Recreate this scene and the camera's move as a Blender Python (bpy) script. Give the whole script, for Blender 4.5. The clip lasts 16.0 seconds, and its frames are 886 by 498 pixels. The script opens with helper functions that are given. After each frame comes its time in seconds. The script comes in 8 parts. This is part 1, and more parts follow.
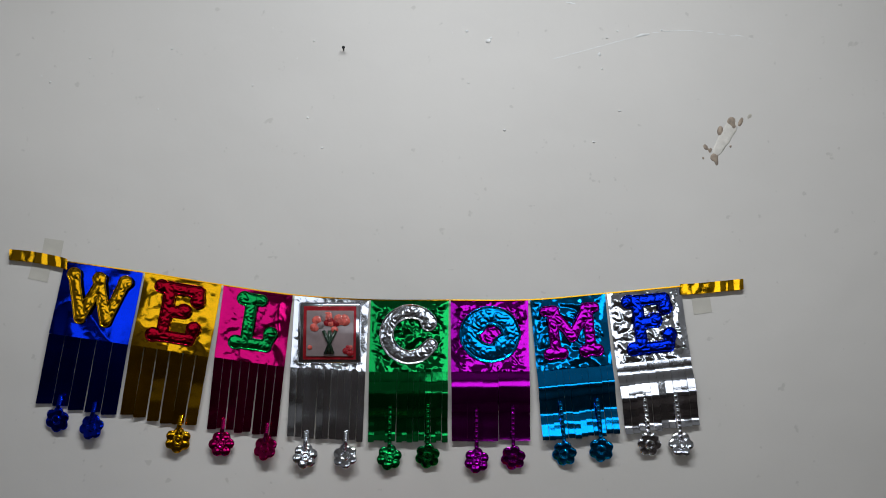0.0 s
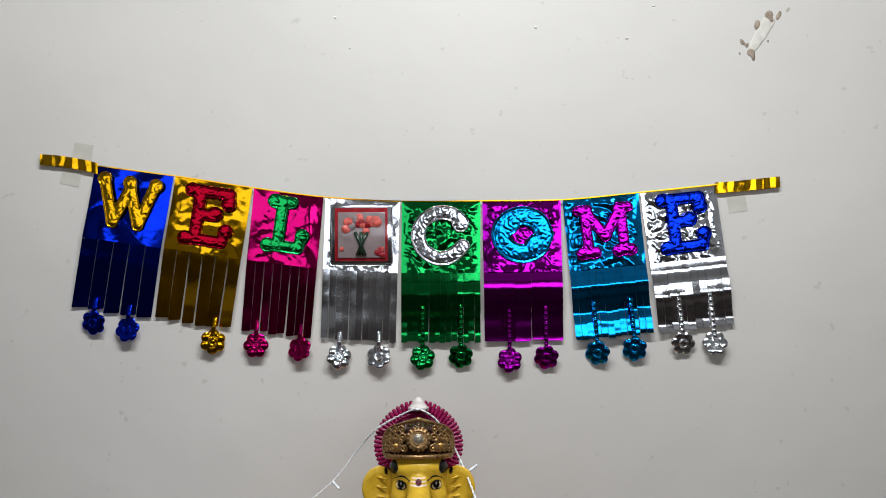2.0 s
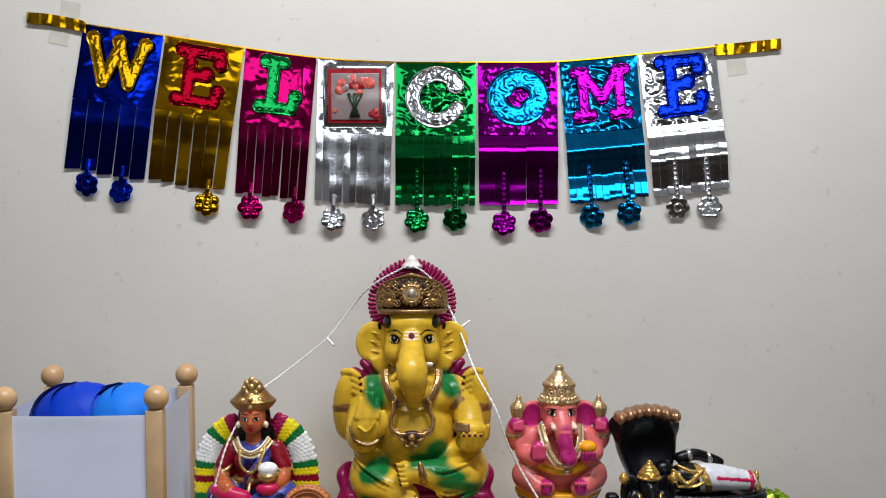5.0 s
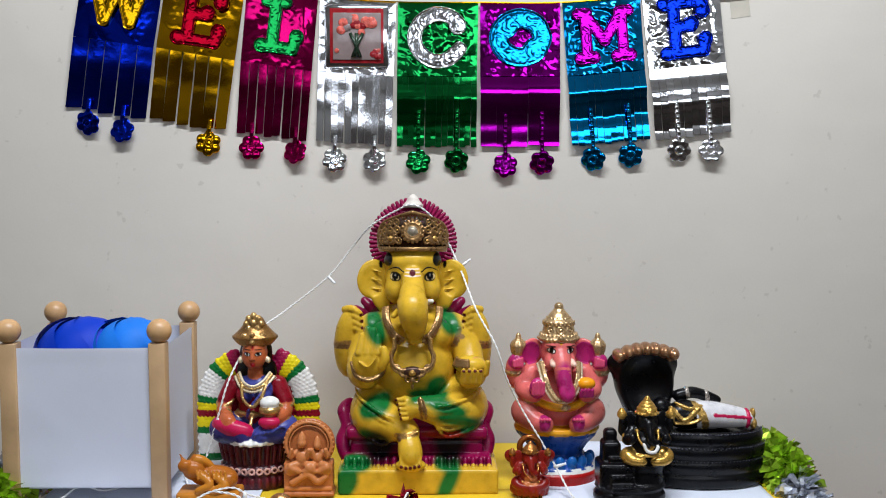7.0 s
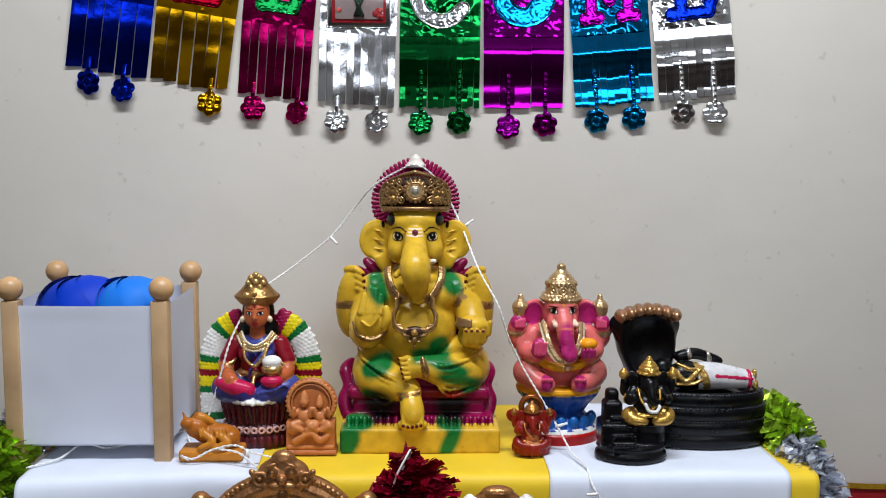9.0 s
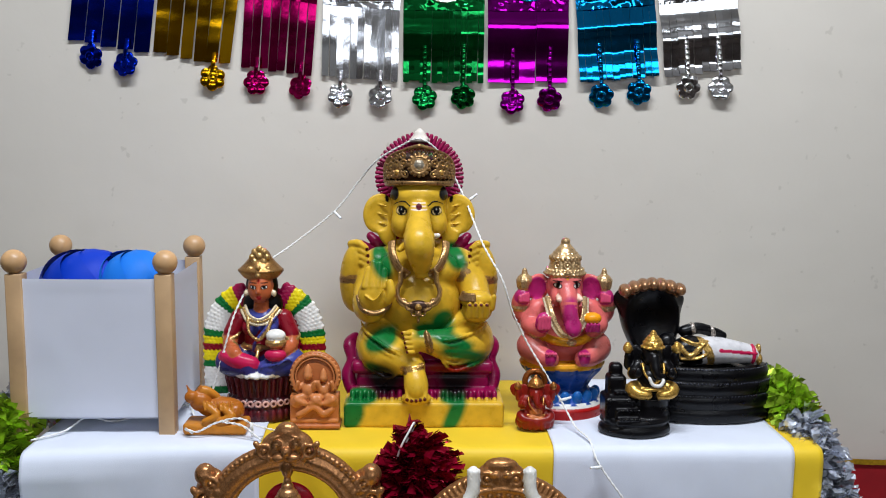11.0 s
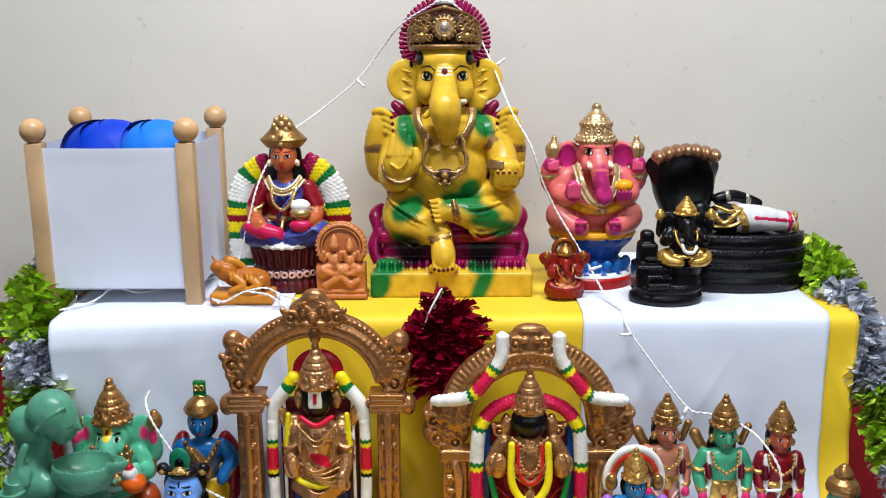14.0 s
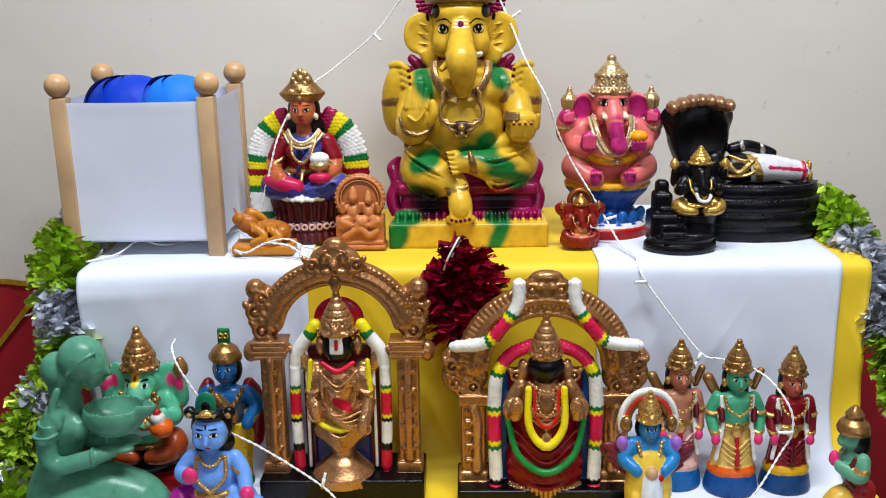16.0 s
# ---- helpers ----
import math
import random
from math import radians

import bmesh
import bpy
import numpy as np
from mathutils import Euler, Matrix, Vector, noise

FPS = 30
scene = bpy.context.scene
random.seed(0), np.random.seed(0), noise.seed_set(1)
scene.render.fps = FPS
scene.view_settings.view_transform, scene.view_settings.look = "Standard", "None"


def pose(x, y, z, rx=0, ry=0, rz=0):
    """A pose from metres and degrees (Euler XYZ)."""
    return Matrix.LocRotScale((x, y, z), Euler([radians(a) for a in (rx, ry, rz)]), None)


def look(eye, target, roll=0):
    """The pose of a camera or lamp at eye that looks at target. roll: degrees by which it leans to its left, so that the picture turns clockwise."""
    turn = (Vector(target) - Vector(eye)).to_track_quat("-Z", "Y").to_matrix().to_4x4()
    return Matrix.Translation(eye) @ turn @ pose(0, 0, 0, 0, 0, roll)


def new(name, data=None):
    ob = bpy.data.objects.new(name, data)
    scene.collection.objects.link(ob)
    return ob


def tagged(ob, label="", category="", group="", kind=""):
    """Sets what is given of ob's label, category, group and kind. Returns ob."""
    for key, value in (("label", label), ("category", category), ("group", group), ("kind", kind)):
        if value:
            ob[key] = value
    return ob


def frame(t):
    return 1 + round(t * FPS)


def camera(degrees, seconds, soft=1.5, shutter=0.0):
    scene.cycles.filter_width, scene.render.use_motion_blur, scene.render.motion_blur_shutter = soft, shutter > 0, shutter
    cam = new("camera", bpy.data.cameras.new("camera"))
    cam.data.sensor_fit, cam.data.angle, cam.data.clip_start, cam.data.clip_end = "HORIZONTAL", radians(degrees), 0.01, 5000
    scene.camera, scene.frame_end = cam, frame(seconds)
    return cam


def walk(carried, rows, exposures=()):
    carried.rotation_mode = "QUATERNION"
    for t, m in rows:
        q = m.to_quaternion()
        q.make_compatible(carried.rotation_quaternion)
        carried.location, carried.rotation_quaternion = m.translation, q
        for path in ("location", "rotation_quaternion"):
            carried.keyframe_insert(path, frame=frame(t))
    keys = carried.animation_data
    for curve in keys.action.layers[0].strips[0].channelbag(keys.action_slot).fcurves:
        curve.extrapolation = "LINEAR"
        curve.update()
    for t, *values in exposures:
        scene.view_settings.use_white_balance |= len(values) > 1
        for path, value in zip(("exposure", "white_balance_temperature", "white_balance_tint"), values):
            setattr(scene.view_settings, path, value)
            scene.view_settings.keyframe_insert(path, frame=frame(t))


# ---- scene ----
cam = camera(49.4, 16.0, soft=1.0)
PATH = [
    (0, (0.029, -0.023, 1.651), (0.12, 1.961, 1.879), 0.1),
    (0.5, (0.024, -0.017, 1.642), (0.109, 1.971, 1.835), -0.1),
    (1, (0.025, -0.007, 1.62), (0.091, 1.985, 1.779), -0.3),
    (1.5, (0.019, -0.004, 1.609), (0.079, 1.992, 1.733), -0.3),
    (2, (0.015, -0.006, 1.597), (0.06, 1.991, 1.693), -0.4),
    (2.5, (0.02, -0.001, 1.577), (0.043, 1.998, 1.629), -0.7),
    (3, (0.018, 0.007, 1.56), (0.037, 2.007, 1.57), -0.8),
    (3.5, (0.017, 0.004, 1.555), (0.04, 2.004, 1.544), -0.9),
    (4, (0.015, 0.002, 1.543), (0.051, 2.002, 1.505), -0.6),
    (4.5, (0.02, -0.001, 1.535), (0.065, 1.998, 1.464), -0.4),
    (5, (0.025, 0.0, 1.529), (0.067, 1.997, 1.432), -0.2),
    (7.5, (0.021, -0.01, 1.486), (0.068, 1.982, 1.305), 0.3),
    (8, (0.018, -0.012, 1.481), (0.07, 1.978, 1.29), 0.4),
    (8.5, (0.02, -0.008, 1.477), (0.07, 1.981, 1.269), 0.4),
    (9, (0.018, -0.005, 1.475), (0.063, 1.982, 1.25), 0.4),
    (11.5, (0.017, -0.003, 1.455), (0.054, 1.977, 1.173), 0.4),
    (12, (0.018, 0.001, 1.446), (0.048, 1.975, 1.126), 0.2),
    (12.5, (0.016, 0.005, 1.437), (0.033, 1.972, 1.074), -0.1),
    (13, (0.014, 0.006, 1.434), (0.02, 1.967, 1.038), -0.2),
    (13.5, (0.017, 0.013, 1.427), (0.011, 1.965, 0.992), -0.3),
    (14, (0.016, 0.018, 1.419), (0.001, 1.963, 0.952), -0.3),
    (14.5, (0.01, 0.019, 1.417), (-0.01, 1.959, 0.929), -0.3),
    (15, (0.007, 0.011, 1.415), (-0.022, 1.948, 0.919), -0.2),
    (15.5, (0.01, 0.001, 1.412), (-0.031, 1.934, 0.901), -0.5),
    (16, (0.014, -0.008, 1.402), (-0.034, 1.92, 0.872), -0.9),
]
EXPOSURES = [(0.0, -0.8, 6200, 13), (0.5, -0.62, 6230, 13), (1.0, -0.4, 6280, 13), (2.0, -0.2, 6330, 13), (3.5, 0.0, 6380, 13), (9.0, 0.05, 6380, 13), (11.5, 0.1, 6380, 13), (12.5, 0.28, 6380, 13), (14.0, 0.46, 6380, 13), (15.0, 0.44, 6380, 13), (16.0, 0.38, 6420, 13)]
walk(cam, [(t, look(eye, target, roll)) for t, eye, target, roll in PATH], EXPOSURES)

# ---- light ----
world = bpy.data.worlds.new("world")
scene.world = world
world.use_nodes = True
world.node_tree.nodes["Background"].inputs[0].default_value = (0.75, 0.85, 1.0, 1)
world.node_tree.nodes["Background"].inputs[1].default_value = 0.3


def area_lamp(name, eye, target, sx, sy, watts, color):
    data = bpy.data.lights.new(name, "AREA")
    data.shape, data.size, data.size_y, data.energy, data.color = "RECTANGLE", sx, sy, watts, color
    ob = new(name, data)
    ob.matrix_world = look(eye, target)
    return ob


# daylight from two windows out of view behind the camera, and the tube lamp
area_lamp("unseen_window_light", (1.0, -2.27, 2.2), (0.9, 1.0, 1.9), 1.5, 0.62, 12.5, (0.9, 0.96, 1.0))
# second window is assumed, added to brighten the foil on the left
area_lamp("unseen_window_light", (-1.0, -2.27, 2.2), (-0.8, 1.0, 1.8), 1.35, 0.62, 6.0, (0.9, 0.96, 1.0))
area_lamp("tube_light", (0.1, 0.6, 2.74), (0.1, 0.74, 0.0), 1.15, 0.11, 40.0, (0.9, 0.96, 1.0))


# ---- materials ----
def srgb(r, g, b):
    return tuple((c / 255 / 12.92) if c < 10 else ((c / 255 + 0.055) / 1.055) ** 2.4 for c in (r, g, b))


def material(name, color, rough=0.5, metal=0.0, spec=0.5, mottle=0.12, scale=8.0, bump=0.0, bump_scale=60.0, bump_dist=0.001,
             rough_var=0.1, coat=0.0, sheen=0.0, island=0.0):
    m = bpy.data.materials.new(name)
    m.use_nodes = True
    nt = m.node_tree
    b = nt.nodes["Principled BSDF"]
    coord = nt.nodes.new("ShaderNodeTexCoord")
    n1 = nt.nodes.new("ShaderNodeTexNoise")
    n1.inputs["Scale"].default_value, n1.inputs["Detail"].default_value = scale, 6
    nt.links.new(coord.outputs["Object"], n1.inputs["Vector"])
    ramp = nt.nodes.new("ShaderNodeMapRange")
    ramp.inputs[1].default_value, ramp.inputs[2].default_value = 0.3, 0.7
    ramp.inputs[3].default_value, ramp.inputs[4].default_value = 1 - mottle, 1 + mottle
    nt.links.new(n1.outputs["Fac"], ramp.inputs[0])
    mul = nt.nodes.new("ShaderNodeVectorMath")
    mul.operation = "SCALE"
    mul.inputs[0].default_value = color
    last = ramp.outputs[0]
    if island:
        info = nt.nodes.new("ShaderNodeNewGeometry")
        r2 = nt.nodes.new("ShaderNodeMapRange")
        r2.inputs[3].default_value, r2.inputs[4].default_value = 1 - island, 1 + island
        nt.links.new(info.outputs["Random Per Island"], r2.inputs[0])
        mm = nt.nodes.new("ShaderNodeMath")
        mm.operation = "MULTIPLY"
        nt.links.new(last, mm.inputs[0])
        nt.links.new(r2.outputs[0], mm.inputs[1])
        last = mm.outputs[0]
    nt.links.new(last, mul.inputs["Scale"])
    nt.links.new(mul.outputs[0], b.inputs["Base Color"])
    rr = nt.nodes.new("ShaderNodeMapRange")
    rr.inputs[3].default_value, rr.inputs[4].default_value = max(0.02, rough - rough_var), min(1, rough + rough_var)
    nt.links.new(n1.outputs["Fac"], rr.inputs[0])
    nt.links.new(rr.outputs[0], b.inputs["Roughness"])
    b.inputs["Metallic"].default_value = metal
    b.inputs["Specular IOR Level"].default_value = spec
    b.inputs["Coat Weight"].default_value = coat
    b.inputs["Sheen Weight"].default_value = sheen
    if bump:
        n2 = nt.nodes.new("ShaderNodeTexNoise")
        n2.inputs["Scale"].default_value, n2.inputs["Detail"].default_value = bump_scale, 5
        nt.links.new(coord.outputs["Object"], n2.inputs["Vector"])
        bn = nt.nodes.new("ShaderNodeBump")
        bn.inputs["Strength"].default_value, bn.inputs["Distance"].default_value = bump, bump_dist
        nt.links.new(n2.outputs["Fac"], bn.inputs["Height"])
        nt.links.new(bn.outputs[0], b.inputs["Normal"])
    return m


def foil(name, color, rough=0.1, crinkle=0.1, scale=26.0):
    return material(name, color, rough=rough, metal=1.0, mottle=0.1, scale=14, bump=crinkle, bump_scale=scale, bump_dist=0.004, rough_var=0.06)


def wall_material(name, color):
    m = material(name, color, rough=0.6, mottle=0.055, scale=1.9, bump=0.25, bump_scale=35, bump_dist=0.0015, rough_var=0.12, spec=0.35)
    nt = m.node_tree
    b = nt.nodes["Principled BSDF"]
    # broad trowel waves and small specks of dirt
    coord = nt.nodes["Texture Coordinate"]
    wave = nt.nodes.new("ShaderNodeTexNoise")
    wave.inputs["Scale"].default_value, wave.inputs["Detail"].default_value = 3.5, 3
    nt.links.new(coord.outputs["Object"], wave.inputs["Vector"])
    bn = nt.nodes.new("ShaderNodeBump")
    bn.inputs["Strength"].default_value, bn.inputs["Distance"].default_value = 0.5, 0.012
    nt.links.new(wave.outputs["Fac"], bn.inputs["Height"])
    old = b.inputs["Normal"].links[0].from_node
    nt.links.new(bn.outputs[0], old.inputs["Normal"])
    speck = nt.nodes.new("ShaderNodeTexNoise")
    speck.inputs["Scale"].default_value, speck.inputs["Detail"].default_value = 55, 2
    nt.links.new(coord.outputs["Object"], speck.inputs["Vector"])
    th = nt.nodes.new("ShaderNodeMapRange")
    th.inputs[1].default_value, th.inputs[2].default_value = 0.71, 0.76
    th.inputs[3].default_value, th.inputs[4].default_value = 0.0, 0.25
    nt.links.new(speck.outputs["Fac"], th.inputs[0])
    mix = nt.nodes.new("ShaderNodeMix")
    mix.data_type = "RGBA"
    mix.inputs[7].default_value = (0.28, 0.25, 0.2, 1)
    nt.links.new(th.outputs[0], mix.inputs[0])
    nt.links.new(b.inputs["Base Color"].links[0].from_socket, mix.inputs[6])
    nt.links.new(mix.outputs[2], b.inputs["Base Color"])
    return m


def painted_plaster():
    """Enamel paint on moulded plaster or clay: colour from the paint attribute, gilding where its alpha is 1."""
    m = bpy.data.materials.new("painted_plaster")
    m.use_nodes = True
    nt = m.node_tree
    b = nt.nodes["Principled BSDF"]
    at = nt.nodes.new("ShaderNodeAttribute")
    at.attribute_name = "paint"
    coord = nt.nodes.new("ShaderNodeTexCoord")
    n1 = nt.nodes.new("ShaderNodeTexNoise")
    n1.inputs["Scale"].default_value, n1.inputs["Detail"].default_value = 70, 6
    nt.links.new(coord.outputs["Object"], n1.inputs["Vector"])
    r = nt.nodes.new("ShaderNodeMapRange")
    r.inputs[1].default_value, r.inputs[2].default_value = 0.3, 0.7
    r.inputs[3].default_value, r.inputs[4].default_value = 0.82, 1.12
    nt.links.new(n1.outputs["Fac"], r.inputs[0])
    mul = nt.nodes.new("ShaderNodeVectorMath")
    mul.operation = "SCALE"
    nt.links.new(at.outputs["Color"], mul.inputs[0])
    nt.links.new(r.outputs[0], mul.inputs["Scale"])
    # dark brown wash lines on the gilt; crevice shade is put into the colour
    gilt_cells = nt.nodes.new("ShaderNodeTexVoronoi")
    gilt_cells.feature = "DISTANCE_TO_EDGE"
    gilt_cells.inputs["Scale"].default_value = 300
    nt.links.new(coord.outputs["Object"], gilt_cells.inputs["Vector"])
    crevice_dark = nt.nodes.new("ShaderNodeMapRange")
    crevice_dark.inputs[1].default_value, crevice_dark.inputs[2].default_value = 0.01, 0.1
    crevice_dark.inputs[3].default_value, crevice_dark.inputs[4].default_value = 0.42, 0.0
    nt.links.new(gilt_cells.outputs["Distance"], crevice_dark.inputs[0])
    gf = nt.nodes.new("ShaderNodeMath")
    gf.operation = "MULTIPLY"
    nt.links.new(crevice_dark.outputs[0], gf.inputs[0])
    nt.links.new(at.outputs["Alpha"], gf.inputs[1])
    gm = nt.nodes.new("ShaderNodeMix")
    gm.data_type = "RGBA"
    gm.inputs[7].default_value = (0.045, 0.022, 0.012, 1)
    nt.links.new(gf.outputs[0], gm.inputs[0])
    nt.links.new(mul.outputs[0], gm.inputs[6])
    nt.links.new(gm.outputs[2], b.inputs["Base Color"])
    me = nt.nodes.new("ShaderNodeMath")
    me.operation = "MULTIPLY"
    me.inputs[1].default_value = 0.7
    nt.links.new(at.outputs["Alpha"], me.inputs[0])
    nt.links.new(me.outputs[0], b.inputs["Metallic"])
    rr = nt.nodes.new("ShaderNodeMapRange")
    rr.inputs[3].default_value, rr.inputs[4].default_value = 0.18, 0.42
    nt.links.new(n1.outputs["Fac"], rr.inputs[0])
    nt.links.new(rr.outputs[0], b.inputs["Roughness"])
    n2 = nt.nodes.new("ShaderNodeTexNoise")
    n2.inputs["Scale"].default_value, n2.inputs["Detail"].default_value = 260, 4
    nt.links.new(coord.outputs["Object"], n2.inputs["Vector"])
    vor = nt.nodes.new("ShaderNodeTexVoronoi")
    vor.inputs["Scale"].default_value = 330
    nt.links.new(coord.outputs["Object"], vor.inputs["Vector"])
    # chased relief on the gilt parts only
    vm = nt.nodes.new("ShaderNodeMath")
    vm.operation = "MULTIPLY"
    b.inputs["Specular IOR Level"].default_value = 0.27
    half = nt.nodes.new("ShaderNodeMath")
    half.operation = "MULTIPLY"
    half.inputs[1].default_value = 0.2
    nt.links.new(vor.outputs["Distance"], half.inputs[0])
    nt.links.new(half.outputs[0], vm.inputs[0])
    nt.links.new(at.outputs["Alpha"], vm.inputs[1])
    ad = nt.nodes.new("ShaderNodeMath")
    ad.operation = "MULTIPLY_ADD"
    ad.inputs[1].default_value = 0.25
    nt.links.new(n2.outputs["Fac"], ad.inputs[0])
    nt.links.new(vm.outputs[0], ad.inputs[2])
    bn = nt.nodes.new("ShaderNodeBump")
    bn.inputs["Strength"].default_value, bn.inputs["Distance"].default_value = 0.5, 0.0016
    nt.links.new(ad.outputs[0], bn.inputs["Height"])
    nt.links.new(bn.outputs[0], b.inputs["Normal"])
    return m


# other walls, ceiling and floor are unseen; darkened to cut bounce and deepen reflections
UNSEEN_WALL = material("unseen_wall_grey", (0.4, 0.39, 0.37), rough=0.7, mottle=0.05, scale=2)
DARK_SLAB = material("dark_slab_brown", (0.11, 0.09, 0.08), rough=0.5, mottle=0.15, scale=3)
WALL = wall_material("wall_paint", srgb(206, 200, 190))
CEIL = material("ceiling_paint", (0.48, 0.47, 0.45), rough=0.8)
FLOOR = material("floor_tile", (0.1, 0.08, 0.07), rough=0.3, mottle=0.2, scale=4)
WHITE_CLOTH = material("white_cloth", srgb(212, 218, 232), rough=0.75, mottle=0.03, scale=20, bump=0.35, bump_scale=900, bump_dist=0.0005, sheen=0.2)
YELLOW_CLOTH = material("yellow_cloth", srgb(226, 190, 20), rough=0.6, mottle=0.05, scale=18, bump=0.35, bump_scale=800, bump_dist=0.0005, sheen=0.1)
RED_CLOTH = material("red_cloth", srgb(150, 8, 22), rough=0.7, mottle=0.12, scale=30, bump=0.4, bump_scale=500, bump_dist=0.0006)
GOLD_TRIM = material("gold_trim", srgb(205, 160, 40), rough=0.4, metal=0.6, mottle=0.25, scale=200, bump=0.6, bump_scale=400)
WOOD = material("beech_wood", srgb(186, 152, 112), rough=0.5, mottle=0.14, scale=22, bump=0.15, bump_scale=120)
BALL_WOOD = material("ball_wood", srgb(190, 150, 105), rough=0.4, mottle=0.16, scale=40, bump=0.1, bump_scale=120)
SHADE = material("shade_fabric", srgb(206, 209, 222), rough=0.8, mottle=0.02, scale=12, bump=0.2, bump_scale=700, bump_dist=0.0004)
BLUE_PAPER = material("blue_paper", srgb(6, 58, 190), rough=0.55, spec=0.2, mottle=0.08, scale=30, island=0.35)
SKY_PAPER = material("light_blue_paper", srgb(28, 116, 214), rough=0.55, spec=0.2, mottle=0.08, scale=30, island=0.15)
WIRE = material("white_wire", (0.78, 0.78, 0.76), rough=0.4, mottle=0.05)
BULB = material("clear_bulb", (0.85, 0.86, 0.88), rough=0.12, mottle=0.03)
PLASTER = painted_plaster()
STAIN = material("bare_plaster", srgb(170, 162, 148), rough=0.9, mottle=0.35, scale=60, bump=0.8, bump_scale=150, bump_dist=0.003)
SCAR = material("bare_patch", srgb(208, 201, 188), rough=0.85, mottle=0.12, scale=90, bump=0.5, bump_scale=150, bump_dist=0.002)
FLAKE = material("paint_flake", srgb(150, 134, 116), rough=0.9, mottle=0.4, scale=120, bump=0.6, bump_scale=150, bump_dist=0.002)
CHIP = material("plaster_chip", srgb(222, 220, 214), rough=0.6, mottle=0.1, scale=80, bump=0.6, bump_scale=150)
TAPE = material("clear_tape", srgb(192, 186, 172), rough=0.85, spec=0.1, mottle=0.08, scale=40)
NAIL = material("dark_steel", (0.03, 0.03, 0.03), rough=0.4, metal=0.8)
F_BLUE = foil("blue_foil", srgb(10, 40, 190))
F_GOLD = foil("gold_foil", srgb(206, 152, 12))
F_RED = foil("red_foil", srgb(136, 4, 26))
F_PINK = foil("pink_foil", srgb(176, 10, 92))
F_SILVER = foil("silver_foil", srgb(225, 226, 230))
F_GREEN = foil("green_foil", srgb(20, 140, 66))
F_PURPLE = foil("purple_foil", srgb(150, 12, 150))
F_AQUA = foil("aqua_foil", srgb(16, 138, 208))
F_LIME = material("lime_tinsel", srgb(176, 208, 66), rough=0.16, metal=0.55, mottle=0.1, scale=40, bump=0.2, bump_scale=60, island=0.4)
F_CHROME = material("silver_tinsel", srgb(226, 230, 240), rough=0.15, metal=0.7, mottle=0.1, scale=40, bump=0.2, bump_scale=60, island=0.35)
PRINT_RED = material("print_red", srgb(140, 30, 36), rough=0.14, mottle=0.3, scale=90)
PRINT_PALE = material("print_pale", srgb(132, 116, 114), rough=0.14, mottle=0.15, scale=60)
PRINT_ROSE = material("print_rose", srgb(200, 92, 80), rough=0.14, mottle=0.45, scale=140)
PRINT_GREEN = material("print_green", srgb(30, 50, 35), rough=0.25, mottle=0.3, scale=90)


# ---- mesh helpers ----
def mesh_object(name, bm, mat, parent=None, label="", smooth=True):
    me = bpy.data.meshes.new(name)
    bm.to_mesh(me)
    bm.free()
    for m in (mat if isinstance(mat, (list, tuple)) else [mat]):
        me.materials.append(m)
    if smooth:
        me.polygons.foreach_set("use_smooth", [True] * len(me.polygons))
    ob = new(name, me)
    if parent:
        ob.parent = parent
    if label:
        tagged(ob, label)
    return ob


def part(name, bm, mat, parent, label="", smooth=True):
    return mesh_object(name, bm, mat, parent, label, smooth)


def add_box(bm, lo, hi, bevel=0.0, segs=2):
    c = [(a + b) / 2 for a, b in zip(lo, hi)]
    s = [b - a for a, b in zip(lo, hi)]
    r = bmesh.ops.create_cube(bm, size=1, matrix=Matrix.Translation(c) @ Matrix.Diagonal((*s, 1)))
    if bevel:
        edges = {e for v in r["verts"] for e in v.link_edges}
        bmesh.ops.bevel(bm, geom=list(edges), offset=bevel, segments=segs, affect="EDGES", profile=0.5)
    return bm


def box_bm(lo, hi, bevel=0.0, segs=2):
    return add_box(bmesh.new(), lo, hi, bevel, segs)


def catmull(pts, n):
    """n points at even steps on a smooth curve through pts."""
    p = np.array(pts, float)
    if len(p) == 2:
        return p[0] + (p[1] - p[0]) * np.linspace(0, 1, n)[:, None]
    q = np.vstack([2 * p[0] - p[1], p, 2 * p[-1] - p[-2]])
    u = np.linspace(0, len(p) - 1, max(n, 8 * len(p)))
    i = np.minimum(u.astype(int), len(p) - 2)
    f = (u - i)[:, None]
    a, b, c, d = q[i], q[i + 1], q[i + 2], q[i + 3]
    r = 0.5 * (2 * b + (c - a) * f + (2 * a - 5 * b + 4 * c - d) * f ** 2 + (3 * b - a - 3 * c + d) * f ** 3)
    s = np.concatenate([[0], np.cumsum(np.linalg.norm(np.diff(r[:, :3], axis=0), axis=1))])
    t = np.linspace(0, s[-1], n)
    return np.stack([np.interp(t, s, r[:, k]) for k in range(r.shape[1])], 1)


